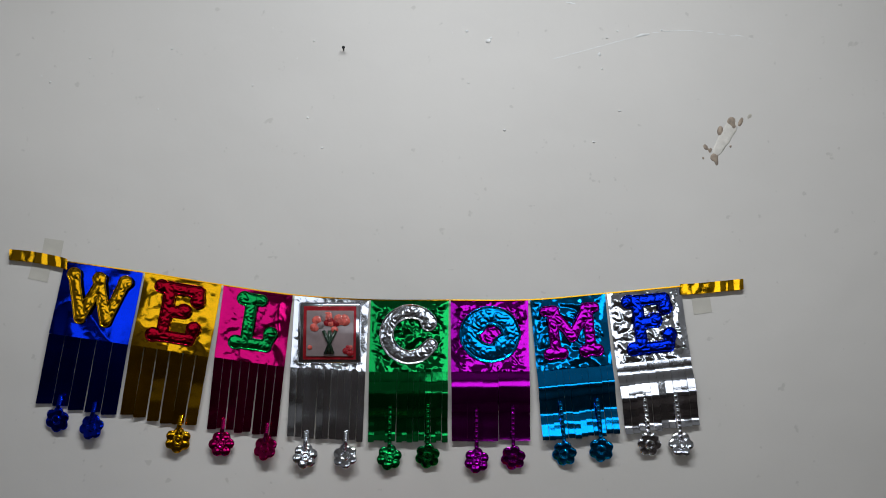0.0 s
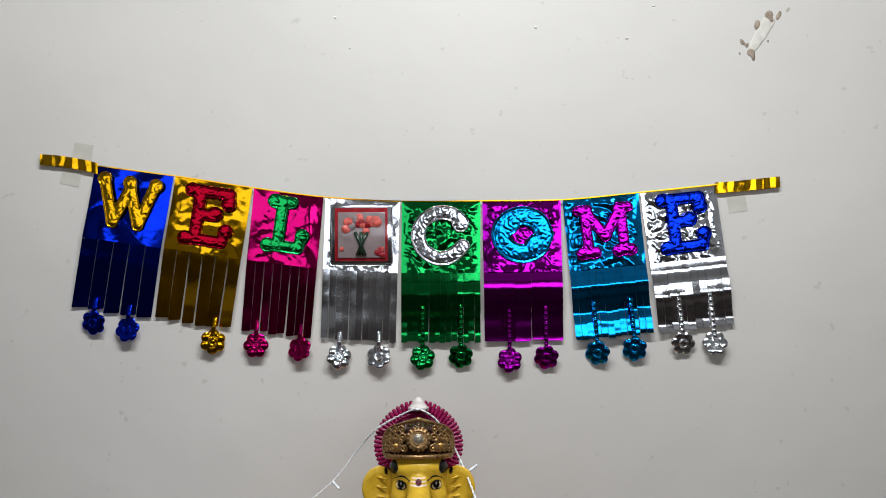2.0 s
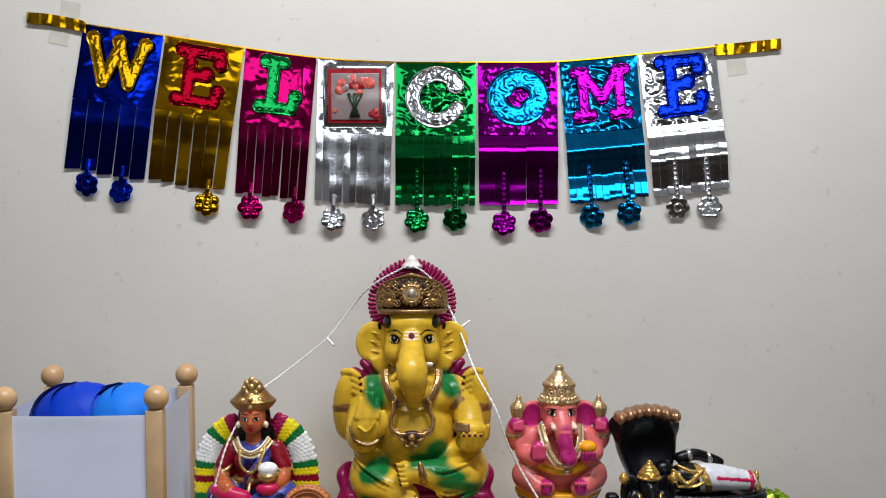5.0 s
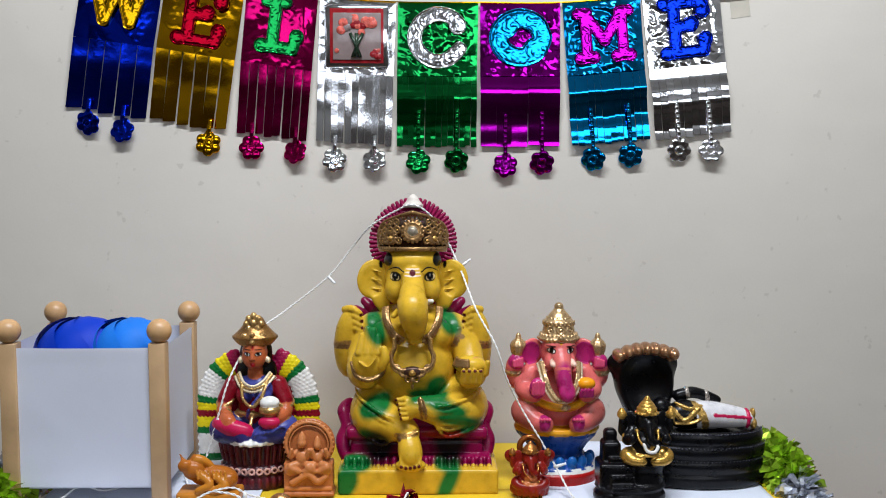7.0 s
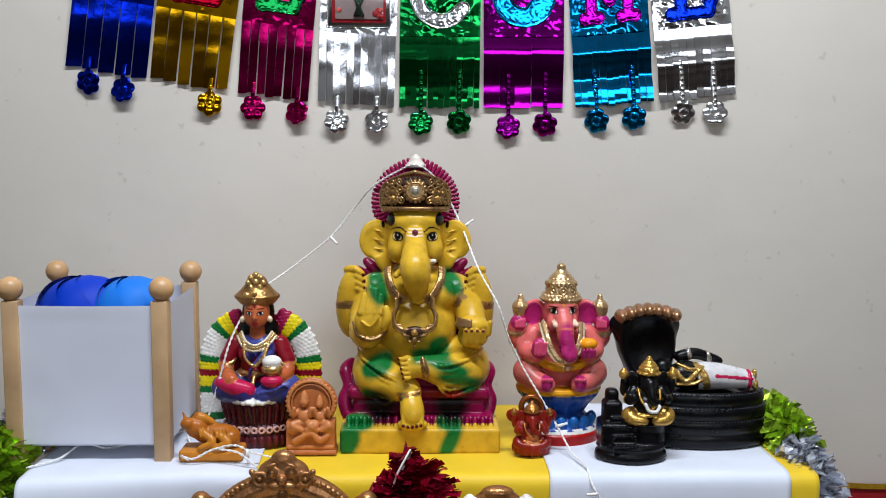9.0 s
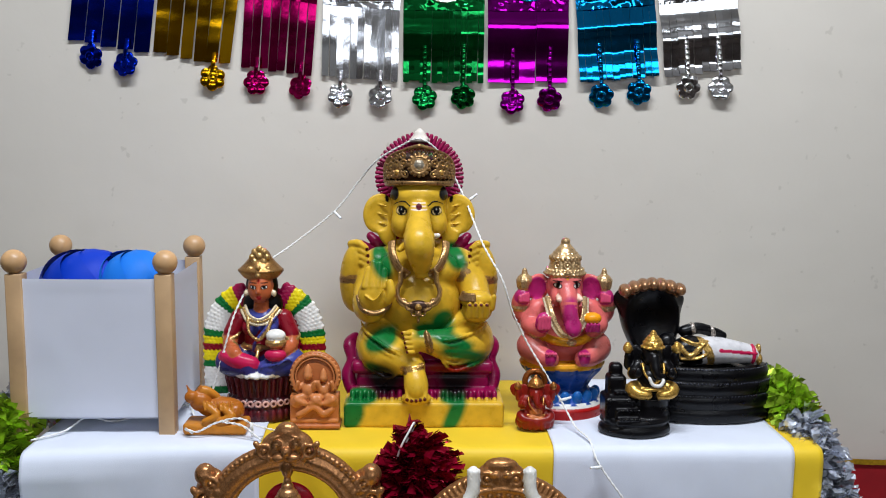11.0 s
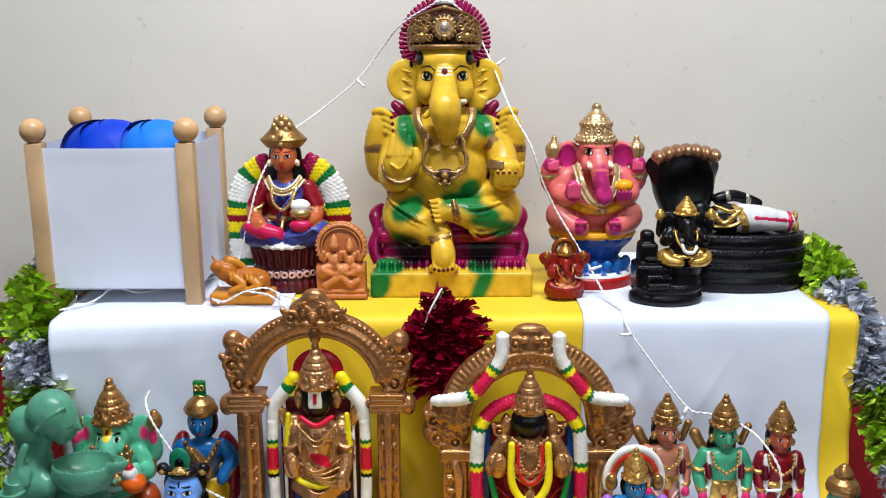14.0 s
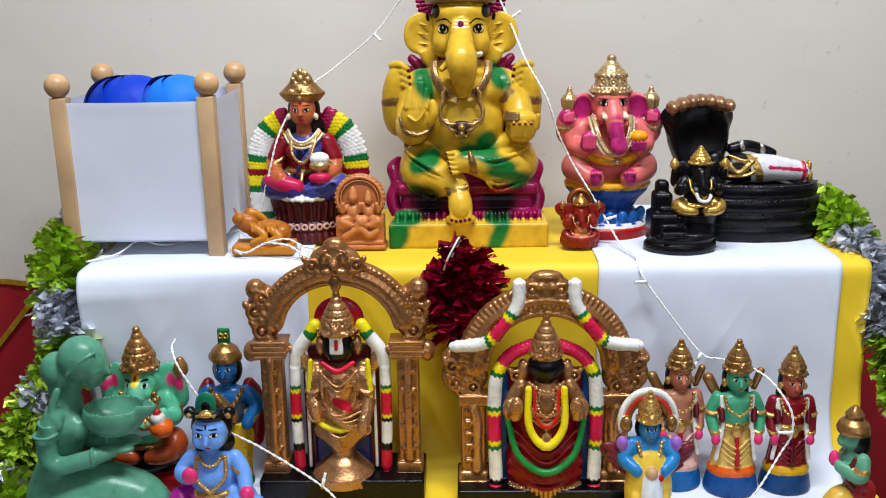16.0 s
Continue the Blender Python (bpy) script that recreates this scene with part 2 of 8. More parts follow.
def tube(bm, pts, radius, sides=6, strands=1, turns=0.0):
    """A tube, or a twisted pair, along a list of points."""
    pts = [Vector(p[:3]) for p in pts]
    for k in range(strands):
        rings = []
        for i, p in enumerate(pts):
            d = (pts[min(i + 1, len(pts) - 1)] - pts[max(i - 1, 0)]).normalized()
            u = d.cross(Vector((0.13, 0.95, 0.21))).normalized()
            w = d.cross(u)
            c = p
            if strands > 1:
                a = 2 * math.pi * (k / strands + turns * i / len(pts))
                c = p + (u * math.cos(a) + w * math.sin(a)) * radius * 0.95
            rings.append([bm.verts.new(c + (u * math.cos(2 * math.pi * j / sides) + w * math.sin(2 * math.pi * j / sides)) * radius) for j in range(sides)])
        for r0, r1 in zip(rings, rings[1:]):
            for j in range(sides):
                bm.faces.new((r0[j], r0[(j + 1) % sides], r1[(j + 1) % sides], r1[j]))
        bm.faces.new(rings[0][::-1])
        bm.faces.new(rings[-1])
    return bm


def empty(name, at=(0, 0, 0)):
    ob = new(name)
    ob.location = at
    ob.empty_display_size = 0.02
    return ob


# ---- sculpting: solids blended into one skin ----
class Sculpt:
    """Solids melted into one mesh by a distance field, each with its own paint (r, g, b, gilt)."""

    def __init__(self, voxel=0.0016):
        self.voxel, self.ops = voxel, []

    def _add(self, fn, lo, hi, col, k, mode, soft=0.0):
        self.ops.append((fn, np.array(lo, float), np.array(hi, float), col, k, mode, soft))

    def ell(self, c, r, col, k=0.004, rot=None, mode="add", soft=0.0):
        c, r = np.array(c, float), np.array([r] * 3 if isinstance(r, (int, float)) else r, float)
        m = np.array(Euler([radians(a) for a in rot]).to_matrix().transposed()) if rot else None
        big = np.full(3, r.max()) if rot else r

        def fn(x, y, z):
            x, y, z = x - c[0], y - c[1], z - c[2]
            if m is not None:
                x, y, z = (m[0, 0] * x + m[0, 1] * y + m[0, 2] * z, m[1, 0] * x + m[1, 1] * y + m[1, 2] * z, m[2, 0] * x + m[2, 1] * y + m[2, 2] * z)
            k0 = np.sqrt((x / r[0]) ** 2 + (y / r[1]) ** 2 + (z / r[2]) ** 2)
            k1 = np.sqrt((x / r[0] ** 2) ** 2 + (y / r[1] ** 2) ** 2 + (z / r[2] ** 2) ** 2)
            return k0 * (k0 - 1) / np.maximum(k1, 1e-6)
        self._add(fn, c - big, c + big, col, k, mode, soft)
        return self

    def ell2(self, c, r, col, k=0.004, rot=None, **kw):
        """The same on both sides of the middle."""
        self.ell(c, r, col, k, rot, **kw)
        self.ell((-c[0], c[1], c[2]), r, col, k, (rot[0], -rot[1], -rot[2]) if rot else None, **kw)
        return self

    def cap(self, a, b, ra, rb, col, k=0.004, mode="add", soft=0.0):
        a, b = np.array(a, float), np.array(b, float)
        ba = b - a
        bb = max(float(ba @ ba), 1e-12)
        big = max(ra, rb)

        def fn(x, y, z):
            x, y, z = x - a[0], y - a[1], z - a[2]
            t = np.clip((x * ba[0] + y * ba[1] + z * ba[2]) / bb, 0, 1)
            return np.sqrt((x - ba[0] * t) ** 2 + (y - ba[1] * t) ** 2 + (z - ba[2] * t) ** 2) - (ra + (rb - ra) * t)
        self._add(fn, np.minimum(a, b) - big, np.maximum(a, b) + big, col, k, mode, soft)
        return self

    def chain(self, pts, col, k=0.003, n=0, mirror=False, mode="add", soft=0.0):
        """A limb through points (x, y, z, radius)."""
        p = catmull(pts, n or 4 * len(pts)) if len(pts) > 2 else np.array(pts, float)
        for s in ((1, -1) if mirror else (1,)):
            for a, b in zip(p, p[1:]):
                self.cap((s * a[0], a[1], a[2]), (s * b[0], b[1], b[2]), a[3], b[3], col, k, mode, soft)
        return self

    def beads(self, pts, r, col, gap=1.7, k=0.0004, mirror=False):
        length = float(np.sum(np.linalg.norm(np.diff(catmull(pts, 40), axis=0), axis=1)))
        p = catmull(pts, max(3, int(length / (gap * r))))
        for s in ((1, -1) if mirror else (1,)):
            for a in p:
                self.ell((s * a[0], a[1], a[2]), r, col, k)
        return self

    def box(self, lo, hi, col, r=0.003, k=0.002, mode="add", soft=0.0):
        lo, hi = np.array(lo, float), np.array(hi, float)
        c, h = (lo + hi) / 2, (hi - lo) / 2 - r

        def fn(x, y, z):
            qx, qy, qz = abs(x - c[0]) - h[0], abs(y - c[1]) - h[1], abs(z - c[2]) - h[2]
            return np.sqrt(np.maximum(qx, 0) ** 2 + np.maximum(qy, 0) ** 2 + np.maximum(qz, 0) ** 2) + np.minimum(np.maximum(np.maximum(qx, qy), qz), 0) - r
        self._add(fn, lo, hi, col, k, mode, soft)
        return self

    def ring(self, c, big, small, col, rot=(0, 0, 0), k=0.001, sy=1.0, mode="add"):
        c = np.array(c, float)
        m = np.array(Euler([radians(a) for a in rot]).to_matrix().transposed())

        def fn(x, y, z):
            x, y, z = x - c[0], y - c[1], z - c[2]
            x, y, z = (m[0, 0] * x + m[0, 1] * y + m[0, 2] * z, m[1, 0] * x + m[1, 1] * y + m[1, 2] * z, m[2, 0] * x + m[2, 1] * y + m[2, 2] * z)
            q = np.sqrt(x * x + (y / sy) ** 2) - big
            return (np.sqrt(q * q + z * z) - small) * min(1, sy)
        e = (big * max(1, sy) + small)
        self._add(fn, c - e, c + e, col, k, mode)
        return self

    def lathe(self, c, prof, col, k=0.001, sy=1.0, lobes=0, depth=0.0, mode="add", soft=0.0):
        """A turned solid: prof is (height, radius) upwards; lobes flute it."""
        c = np.array(c, float)
        zs, rs = [p[0] for p in prof], [p[1] for p in prof]
        slope = max([abs((r1 - r0) / max(z1 - z0, 1e-6)) for (z0, r0), (z1, r1) in zip(prof, prof[1:])] + [0])
        f = 1 / math.sqrt(1 + min(slope, 3) ** 2)

        def fn(x, y, z):
            x, y, z = x - c[0], y - c[1], z - c[2]
            rad = np.interp(z, zs, rs)
            if lobes:
                rad = rad * (1 + depth * np.cos(lobes * np.arctan2(y / sy, x)))
            d = (np.sqrt(x * x + (y / sy) ** 2) - rad) * f
            return np.maximum(d, np.maximum(zs[0] - z, z - zs[-1]))
        e = max(rs) * (1 + depth)
        self._add(fn, (c[0] - e, c[1] - e * sy, c[2] + zs[0]), (c[0] + e, c[1] + e * sy, c[2] + zs[-1]), col, k, mode, soft)
        return self

    def paint(self, c, r, col, rot=None, soft=0.004):
        return self.ell(c, r, col, 0, rot, "paint", soft)

    def paint2(self, c, r, col, rot=None, soft=0.004):
        return self.ell2(c, r, col, 0, rot, mode="paint", soft=soft)

    def cut(self, c, r, k=0.003, rot=None):
        return self.ell(c, r, None, k, rot, "cut")

    def mesh(self, name, mat, base=0.0):
        h = self.voxel
        solid = [o for o in self.ops if o[5] == "add"]
        lo = np.min([o[1] for o in solid], 0) - 3 * h
        hi = np.max([o[2] for o in solid], 0) + 3 * h
        n = np.ceil((hi - lo) / h).astype(int) + 1
        ax = [lo[i] + h * np.arange(n[i]) for i in range(3)]
        f = np.full(n, 0.05, np.float32)
        for fn, a, b, col, k, mode, soft in self.ops:
            if mode == "paint":
                continue
            pad = k + 3 * h
            i0 = np.maximum(((a - pad - lo) / h).astype(int), 0)
            i1 = np.minimum(((b + pad - lo) / h).astype(int) + 2, n)
            sl = tuple(slice(p, q) for p, q in zip(i0, i1))
            d = fn(ax[0][sl[0]][:, None, None], ax[1][sl[1]][None, :, None], ax[2][sl[2]][None, None, :])
            g = f[sl]
            if mode == "cut":
                d = -d
                e = np.clip(0.5 - 0.5 * (g - d) / k, 0, 1)
                f[sl] = g * (1 - e) + d * e + k * e * (1 - e)
            elif k > 0:
                e = np.clip(0.5 + 0.5 * (g - d) / k, 0, 1)
                f[sl] = g * (1 - e) + d * e - k * e * (1 - e)
            else:
                f[sl] = np.minimum(g, d)
        f[:, :, ax[2] < base] = 0.05
        # surface nets: one vertex in every cell that the skin crosses
        ins = f < 0
        cnt = sum(ins[i:n[0] - 1 + i, j:n[1] - 1 + j, l:n[2] - 1 + l].astype(np.int8) for i in (0, 1) for j in (0, 1) for l in (0, 1))
        cells = np.argwhere((cnt > 0) & (cnt < 8))
        index = np.full(n - 1, -1, np.int64)
        index[tuple(cells.T)] = np.arange(len(cells))
        acc, num = np.zeros((len(cells), 3)), np.zeros((len(cells), 1))
        for axis in range(3):
            step = np.eye(3, dtype=int)[axis]
            others = [a for a in range(3) if a != axis]
            for u in (0, 1):
                for w in (0, 1):
                    off = np.zeros(3, int)
                    off[others[0]], off[others[1]] = u, w
                    p0 = cells + off
                    v0, v1 = f[tuple(p0.T)], f[tuple((p0 + step).T)]
                    hit = (v0 < 0) != (v1 < 0)
                    t = np.where(hit, v0 / np.where(hit, v0 - v1, 1), 0)
                    acc += np.where(hit[:, None], off + step * t[:, None], 0)
                    num += hit[:, None]
        verts = lo + h * (cells + acc / num)
        quads = []
        for axis in range(3):
            o1, o2 = [(1, 2), (2, 0), (0, 1)][axis]
            s = [slice(None)] * 3
            e = [slice(None)] * 3
            s[axis], e[axis] = slice(0, -1), slice(1, None)
            a, b = ins[tuple(s)], ins[tuple(e)]
            for flip, where in ((False, a & ~b), (True, ~a & b)):
                q = np.argwhere(where)
                q = q[(q[:, o1] > 0) & (q[:, o2] > 0) & (q[:, o1] < n[o1] - 1) & (q[:, o2] < n[o2] - 1)]
                d1, d2 = np.eye(3, dtype=int)[o1], np.eye(3, dtype=int)[o2]
                c = np.stack([index[tuple((q + v).T)] for v in (-d1 - d2, -d2, 0 * d1, -d1)], 1)
                quads.append(c[:, ::-1] if flip else c)
        quads = np.concatenate(quads)
        order = np.argsort(verts[:, 2], kind="stable")
        rank = np.empty(len(verts), np.int64)
        rank[order] = np.arange(len(verts))
        verts, quads = verts[order], rank[quads]
        x, y, z = verts.T
        best = np.full(len(verts), 1.0)
        rgba = np.zeros((len(verts), 4), np.float32)
        for fn, a, b, col, k, mode, soft in self.ops:
            if mode == "cut":
                continue
            pad = max(0.006, soft)
            z0, z1 = np.searchsorted(z, (a[2] - pad, b[2] + pad))
            near = z0 + np.flatnonzero((x[z0:z1] > a[0] - pad) & (x[z0:z1] < b[0] + pad) & (y[z0:z1] > a[1] - pad) & (y[z0:z1] < b[1] + pad))
            if not len(near):
                continue
            d = fn(x[near], y[near], z[near])
            if mode == "paint":
                w = np.clip(1 - d / max(soft, 1e-5), 0, 1)[:, None] if soft > 0 else (d < 0)[:, None]
                w = np.where((d < 0)[:, None], 1.0, w)
                rgba[near] = rgba[near] * (1 - w) + np.array(col) * w
            else:
                ok = d < best[near] + 0.0002
                rgba[near[ok]] = col
                best[near] = np.minimum(best[near], d)
        me = bpy.data.meshes.new(name)
        me.vertices.add(len(verts))
        me.vertices.foreach_set("co", verts.astype(np.float32).ravel())
        me.loops.add(4 * len(quads))
        me.loops.foreach_set("vertex_index", quads.astype(np.int32).ravel())
        me.polygons.add(len(quads))
        me.polygons.foreach_set("loop_start", np.arange(0, 4 * len(quads), 4, dtype=np.int32))
        me.polygons.foreach_set("use_smooth", np.ones(len(quads), bool))
        me.update(calc_edges=True)
        me.color_attributes.new("paint", "FLOAT_COLOR", "POINT").data.foreach_set("color", rgba.ravel())
        me.materials.append(mat)
        me.validate()
        return me


def paintbox(r, g, b, gilt=0.0):
    return (*srgb(r, g, b), gilt)


def statue(name, sc, at, label, category="figurine", turn=0.0, scale=(1, 1, 1), group="", base=0.0):
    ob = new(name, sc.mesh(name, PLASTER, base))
    ob.matrix_world = pose(*at, 0, 0, turn) @ Matrix.Diagonal((*scale, 1))
    return tagged(ob, label, category, group)


# ---- room ----
ROOM = ((-2.0, 2.0), (-2.3, 1.5), 2.85)


def wall(name, lo, hi, mat=UNSEEN_WALL):
    return tagged(mesh_object(name, box_bm(lo, hi), mat, smooth=False), kind="structure")


(X0, X1), (Y0, Y1), ZC = ROOM
tagged(wall("wall_north", (X0 - 0.15, Y1, 0), (X1 + 0.15, Y1 + 0.15, ZC), WALL), "off-white painted plaster wall with scuffs and chips", "wall")
# side walls are out of view, added to close the room
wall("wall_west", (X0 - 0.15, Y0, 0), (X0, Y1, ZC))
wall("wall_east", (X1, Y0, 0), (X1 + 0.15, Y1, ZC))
# unseen wall behind the camera, with two high window openings, the left one assumed
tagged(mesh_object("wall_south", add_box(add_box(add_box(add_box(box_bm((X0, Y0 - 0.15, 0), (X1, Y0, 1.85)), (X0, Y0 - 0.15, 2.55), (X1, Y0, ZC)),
       (X0, Y0 - 0.15, 1.85), (-1.75, Y0, 2.55)), (-0.25, Y0 - 0.15, 1.85), (0.2, Y0, 2.55)), (1.8, Y0 - 0.15, 1.85), (X1, Y0, 2.55)), UNSEEN_WALL, smooth=False), kind="structure")
# unseen dark slabs, added to deepen the foil's reflections and cut fill light
for name, lo, hi in (("dark_slab_south", (X0, Y0, 0), (X1, Y0 + 0.012, 1.66)), ("dark_slab_west", (X0, Y0 + 0.012, 0), (X0 + 0.012, Y1, 1.3)), ("dark_slab_east", (X1 - 0.012, Y0 + 0.012, 0), (X1, Y1, 1.3))):
    wall(name, lo, hi, DARK_SLAB)
tagged(mesh_object("floor", box_bm((X0, Y0, -0.1), (X1, Y1, 0)), FLOOR, smooth=False), kind="structure")
tagged(mesh_object("ceiling", box_bm((X0, Y0, ZC), (X1, Y1, ZC + 0.1)), CEIL, smooth=False), kind="structure")

# ---- stepped stand and its cloths ----
TOP, LOW, FRONT = 1.06, 0.79, 1.15


def stand():
    ob = empty("display_stand", (0, 1.2, 0))
    m = Matrix.Translation((0, -1.2, 0))
    for name, lo, hi in (("upper_step", (-0.47, 1.162, LOW - 0.008), (0.5, 1.485, TOP - 0.006)), ("lower_step", (-0.47, 0.785, 0.0), (0.51, 1.485, LOW - 0.008))):
        bm = box_bm(lo, hi, 0.006)
        bm.transform(m)
        part(name, bm, WOOD, ob)
    return tagged(ob, "two-step wooden display stand hidden under cloths", "stand")


def cloth(name, x0, x1, lift, mat, label, seed, side=0.0):
    """A runner from the wall over both steps; side: how far it hangs down past its ends."""
    prof = [(1.47, TOP), (1.36, TOP), (1.28, TOP), (1.2, TOP), (1.166, TOP), (1.153, TOP - 0.002), (1.148, TOP - 0.008), (1.146, TOP - 0.018), (1.145, TOP - 0.05),
            (1.143, TOP - 0.13), (1.141, TOP - 0.19), (1.132, LOW + 0.045), (1.117, LOW + 0.02), (1.08, LOW + 0.003), (1.03, LOW), (0.9, LOW), (0.79, LOW),
            (0.77, LOW - 0.01), (0.765, LOW - 0.05), (0.76, LOW - 0.3)]
    pts = catmull([(y, z, 0) for y, z in prof], 190)
    nx = max(8, int((x1 - x0) / 0.005))
    bm = bmesh.new()
    rows = []
    for y, z, _ in pts:
        row = []
        hang = max(0.0, min(1.0, (TOP - 0.01 - z) / 0.2)) * (1.0 if z > LOW + 0.004 else 0.15)
        for i in range(nx + 1):
            x = x0 + (x1 - x0) * i / nx
            w = noise.noise(Vector((x * 7, z * 4, 3.1))) * 0.011 * hang + noise.noise(Vector((x * 22, z * 13, 1.7))) * 0.0036 * hang
            # hanging folds: long slanting creases, sharp on one side
            cr = noise.noise(Vector((x * 9 + z * 5, 3.3, z * 1.2)))
            w += hang * (0.006 * (1 - min(1, abs(cr) * 6)) + 0.003 * (1 - min(1, abs(noise.noise(Vector((x * 16 - z * 9, 7.4, z * 2)))) * 7)))
            if y < 1.2:
                w += 0.03 * max(0.0, -0.27 - x) / 0.2 * max(0.0, 1 - abs(z - TOP + 0.03) / 0.16) * min(1, (1.2 - y) / 0.04)
            up = (noise.noise(Vector((x * 30, y * 30, 4.4))) + 1) * 0.0008
            edge = noise.noise(Vector((y * 9, z * 9, seed + i // max(nx, 1)))) * 0.004 if i in (0, nx) else 0
            row.append(bm.verts.new((x + edge, y - lift - w - 0.003 * hang, z + lift + up)))
        rows.append(row)
    for r0, r1 in zip(rows, rows[1:]):
        for i in range(nx):
            bm.faces.new((r0[i], r1[i], r1[i + 1], r0[i + 1]))
    ob = mesh_object(name, bm, mat)
    mod = ob.modifiers.new("thickness", "SOLIDIFY")
    mod.thickness, mod.offset = 0.0012, 0
    return tagged(ob, label, "cloth")


stand()
cloth("yellow_cloth", -0.46, 0.515, 0.001, YELLOW_CLOTH, "bright yellow satin cloth spread over the stepped stand", 3.1)
cloth("white_runner", -0.468, -0.187, 0.004, WHITE_CLOTH, "white cotton runner hanging over the stand beside the yellow cloth", 7.7)
cloth("white_runner", 0.178, 0.478, 0.004, WHITE_CLOTH, "white cotton runner hanging over the stand beside the yellow cloth", 11.3)

# ---- foil banner ----
TOPS = [(-0.492, 1.802), (-0.368, 1.785), (-0.246, 1.766), (-0.135, 1.751), (-0.016, 1.744), (0.110, 1.744), (0.236, 1.745), (0.359, 1.756), (0.481, 1.768)]
LEANS = [-0.034, -0.031, -0.02, -0.008, -0.003, 0.001, 0.018, 0.025]
BANNER_Y = 1.4972

STROKES = {
    "W": ([[(-0.42, 0.42), (-0.2, -0.42), (0.02, 0.3), (0.22, -0.42), (0.42, 0.42)]], [(-0.42, 0.42), (0.0, 0.4), (0.43, 0.4)]),
    "E": ([[(-0.2, 0.42), (-0.2, -0.42)], [(-0.36, 0.42), (0.36, 0.42), (0.38, 0.24)], [(-0.36, -0.42), (0.34, -0.42), (0.4, -0.2)], [(-0.2, 0.02), (0.14, 0.02)]],
          [(0.37, 0.26), (0.39, -0.22), (0.14, 0.06), (-0.38, 0.42), (-0.38, -0.42)]),
    "L": ([[(-0.1, 0.42), (-0.1, -0.42)], [(-0.28, 0.42), (0.1, 0.42)], [(-0.3, -0.42), (0.34, -0.42), (0.4, -0.2)]], [(0.4, -0.18), (-0.28, 0.42), (-0.32, -0.42)]),
    "C": ([[(0.36, 0.26), (0.2, 0.4), (-0.05, 0.43), (-0.3, 0.28), (-0.4, 0.0), (-0.3, -0.28), (-0.05, -0.43), (0.2, -0.38), (0.38, -0.2)]], [(0.34, 0.22)]),
    "O": ([[(0.41, 0.0), (0.29, 0.3), (0, 0.43), (-0.29, 0.3), (-0.41, 0.0), (-0.29, -0.3), (0, -0.43), (0.29, -0.3), (0.41, 0.0)],
           [(-0.26, 0.2), (-0.2, 0.32)], [(0.26, -0.2), (0.2, -0.32)]], []),
    "M": ([[(-0.3, -0.42), (-0.3, 0.42), (0.0, -0.12), (0.3, 0.42), (0.3, -0.42)], [(-0.42, -0.42), (-0.18, -0.42)], [(0.18, -0.42), (0.42, -0.42)],
           [(-0.42, 0.42), (-0.26, 0.42)], [(0.26, 0.42), (0.42, 0.42)]], [(-0.4, -0.42), (0.4, -0.42), (0.2, -0.42), (-0.2, -0.42)]),
}


SIZES = {"W": (0.094, 0.078, 0.0092), "E": (0.078, 0.09, 0.0096), "L": (0.072, 0.082, 0.0096), "C": (0.089, 0.082, 0.0112), "O": (0.083, 0.069, 0.0148), "M": (0.094, 0.08, 0.0086)}


def foil_letter(ch, mat, parent, m):
    """A flat foil letter with a raised pressed seam round its edge, lying on its panel."""
    sc = Sculpt(0.001)
    lines, knobs = STROKES[ch]
    wide, high, fat = SIZES[ch]
    for ln in lines:
        pts = [(x * wide, 0, z * high, fat) for x, z in ln]
        p = catmull(pts, 40) if ch in "CO" else np.array(pts)
        for a, b in zip(p, p[1:]):
            sc.cap((a[0], 0, a[2]), (b[0], 0, b[2]), a[3], b[3], (1, 1, 1, 0), 0.0015)
    for x, z in knobs:
        sc.ell((x * wide, 0, z * high), fat * 1.2, (1, 1, 1, 0), 0.002)
    me = sc.mesh("letter", mat, base=-1)
    co = np.empty(len(me.vertices) * 3, np.float32)
    me.vertices.foreach_get("co", co)
    co = co.reshape(-1, 3)
    rim = np.interp(np.abs(co[:, 1]) / fat, (0, 0.2, 0.42, 0.58, 0.7, 1.2), (0, 0.0022, 0.0031, 0.0023, 0.0016, 0.0021))
    crush = np.array([noise.noise(Vector((v[0] * 130, v[2] * 130, ord(ch)))) for v in co.tolist()])
    co[:, 1] = np.sign(co[:, 1]) * (rim + 0.0004 * np.abs(crush) * (np.abs(co[:, 1]) > fat * 0.5))
    me.vertices.foreach_set("co", co.ravel())
    ob = new("letter", me)
    ob.parent = parent
    ob.matrix_local = m
    return ob


def foil_flower(parent, x, z, mat, tilt, seed):
    """A moulded six-petal foil flower on a thin strip."""
    rnd = random.Random(seed)
    sc = Sculpt(0.0011)
    for k in range(6):
        a = k * math.pi / 3 + 0.3
        sc.ell((0.0115 * math.cos(a), 0, 0.0115 * math.sin(a)), (0.0084, 0.0026, 0.0084), (1, 1, 1, 0), 0.0006)
    sc.ell((0, -0.001, 0), (0.0075, 0.003, 0.0075), (1, 1, 1, 0), 0.0006).ring((0, -0.0035, 0), 0.0058, 0.0012, (1, 1, 1, 0), (90, 0, 0), 0.0004)
    ob = new("flower", sc.mesh("flower", mat, base=-1))
    ob.parent = parent
    ob.matrix_local = Matrix.Translation((x, -0.0058, z)) @ pose(0, 0, 0, rnd.uniform(-18, 12), rnd.uniform(-25, 25), tilt)
    return ob


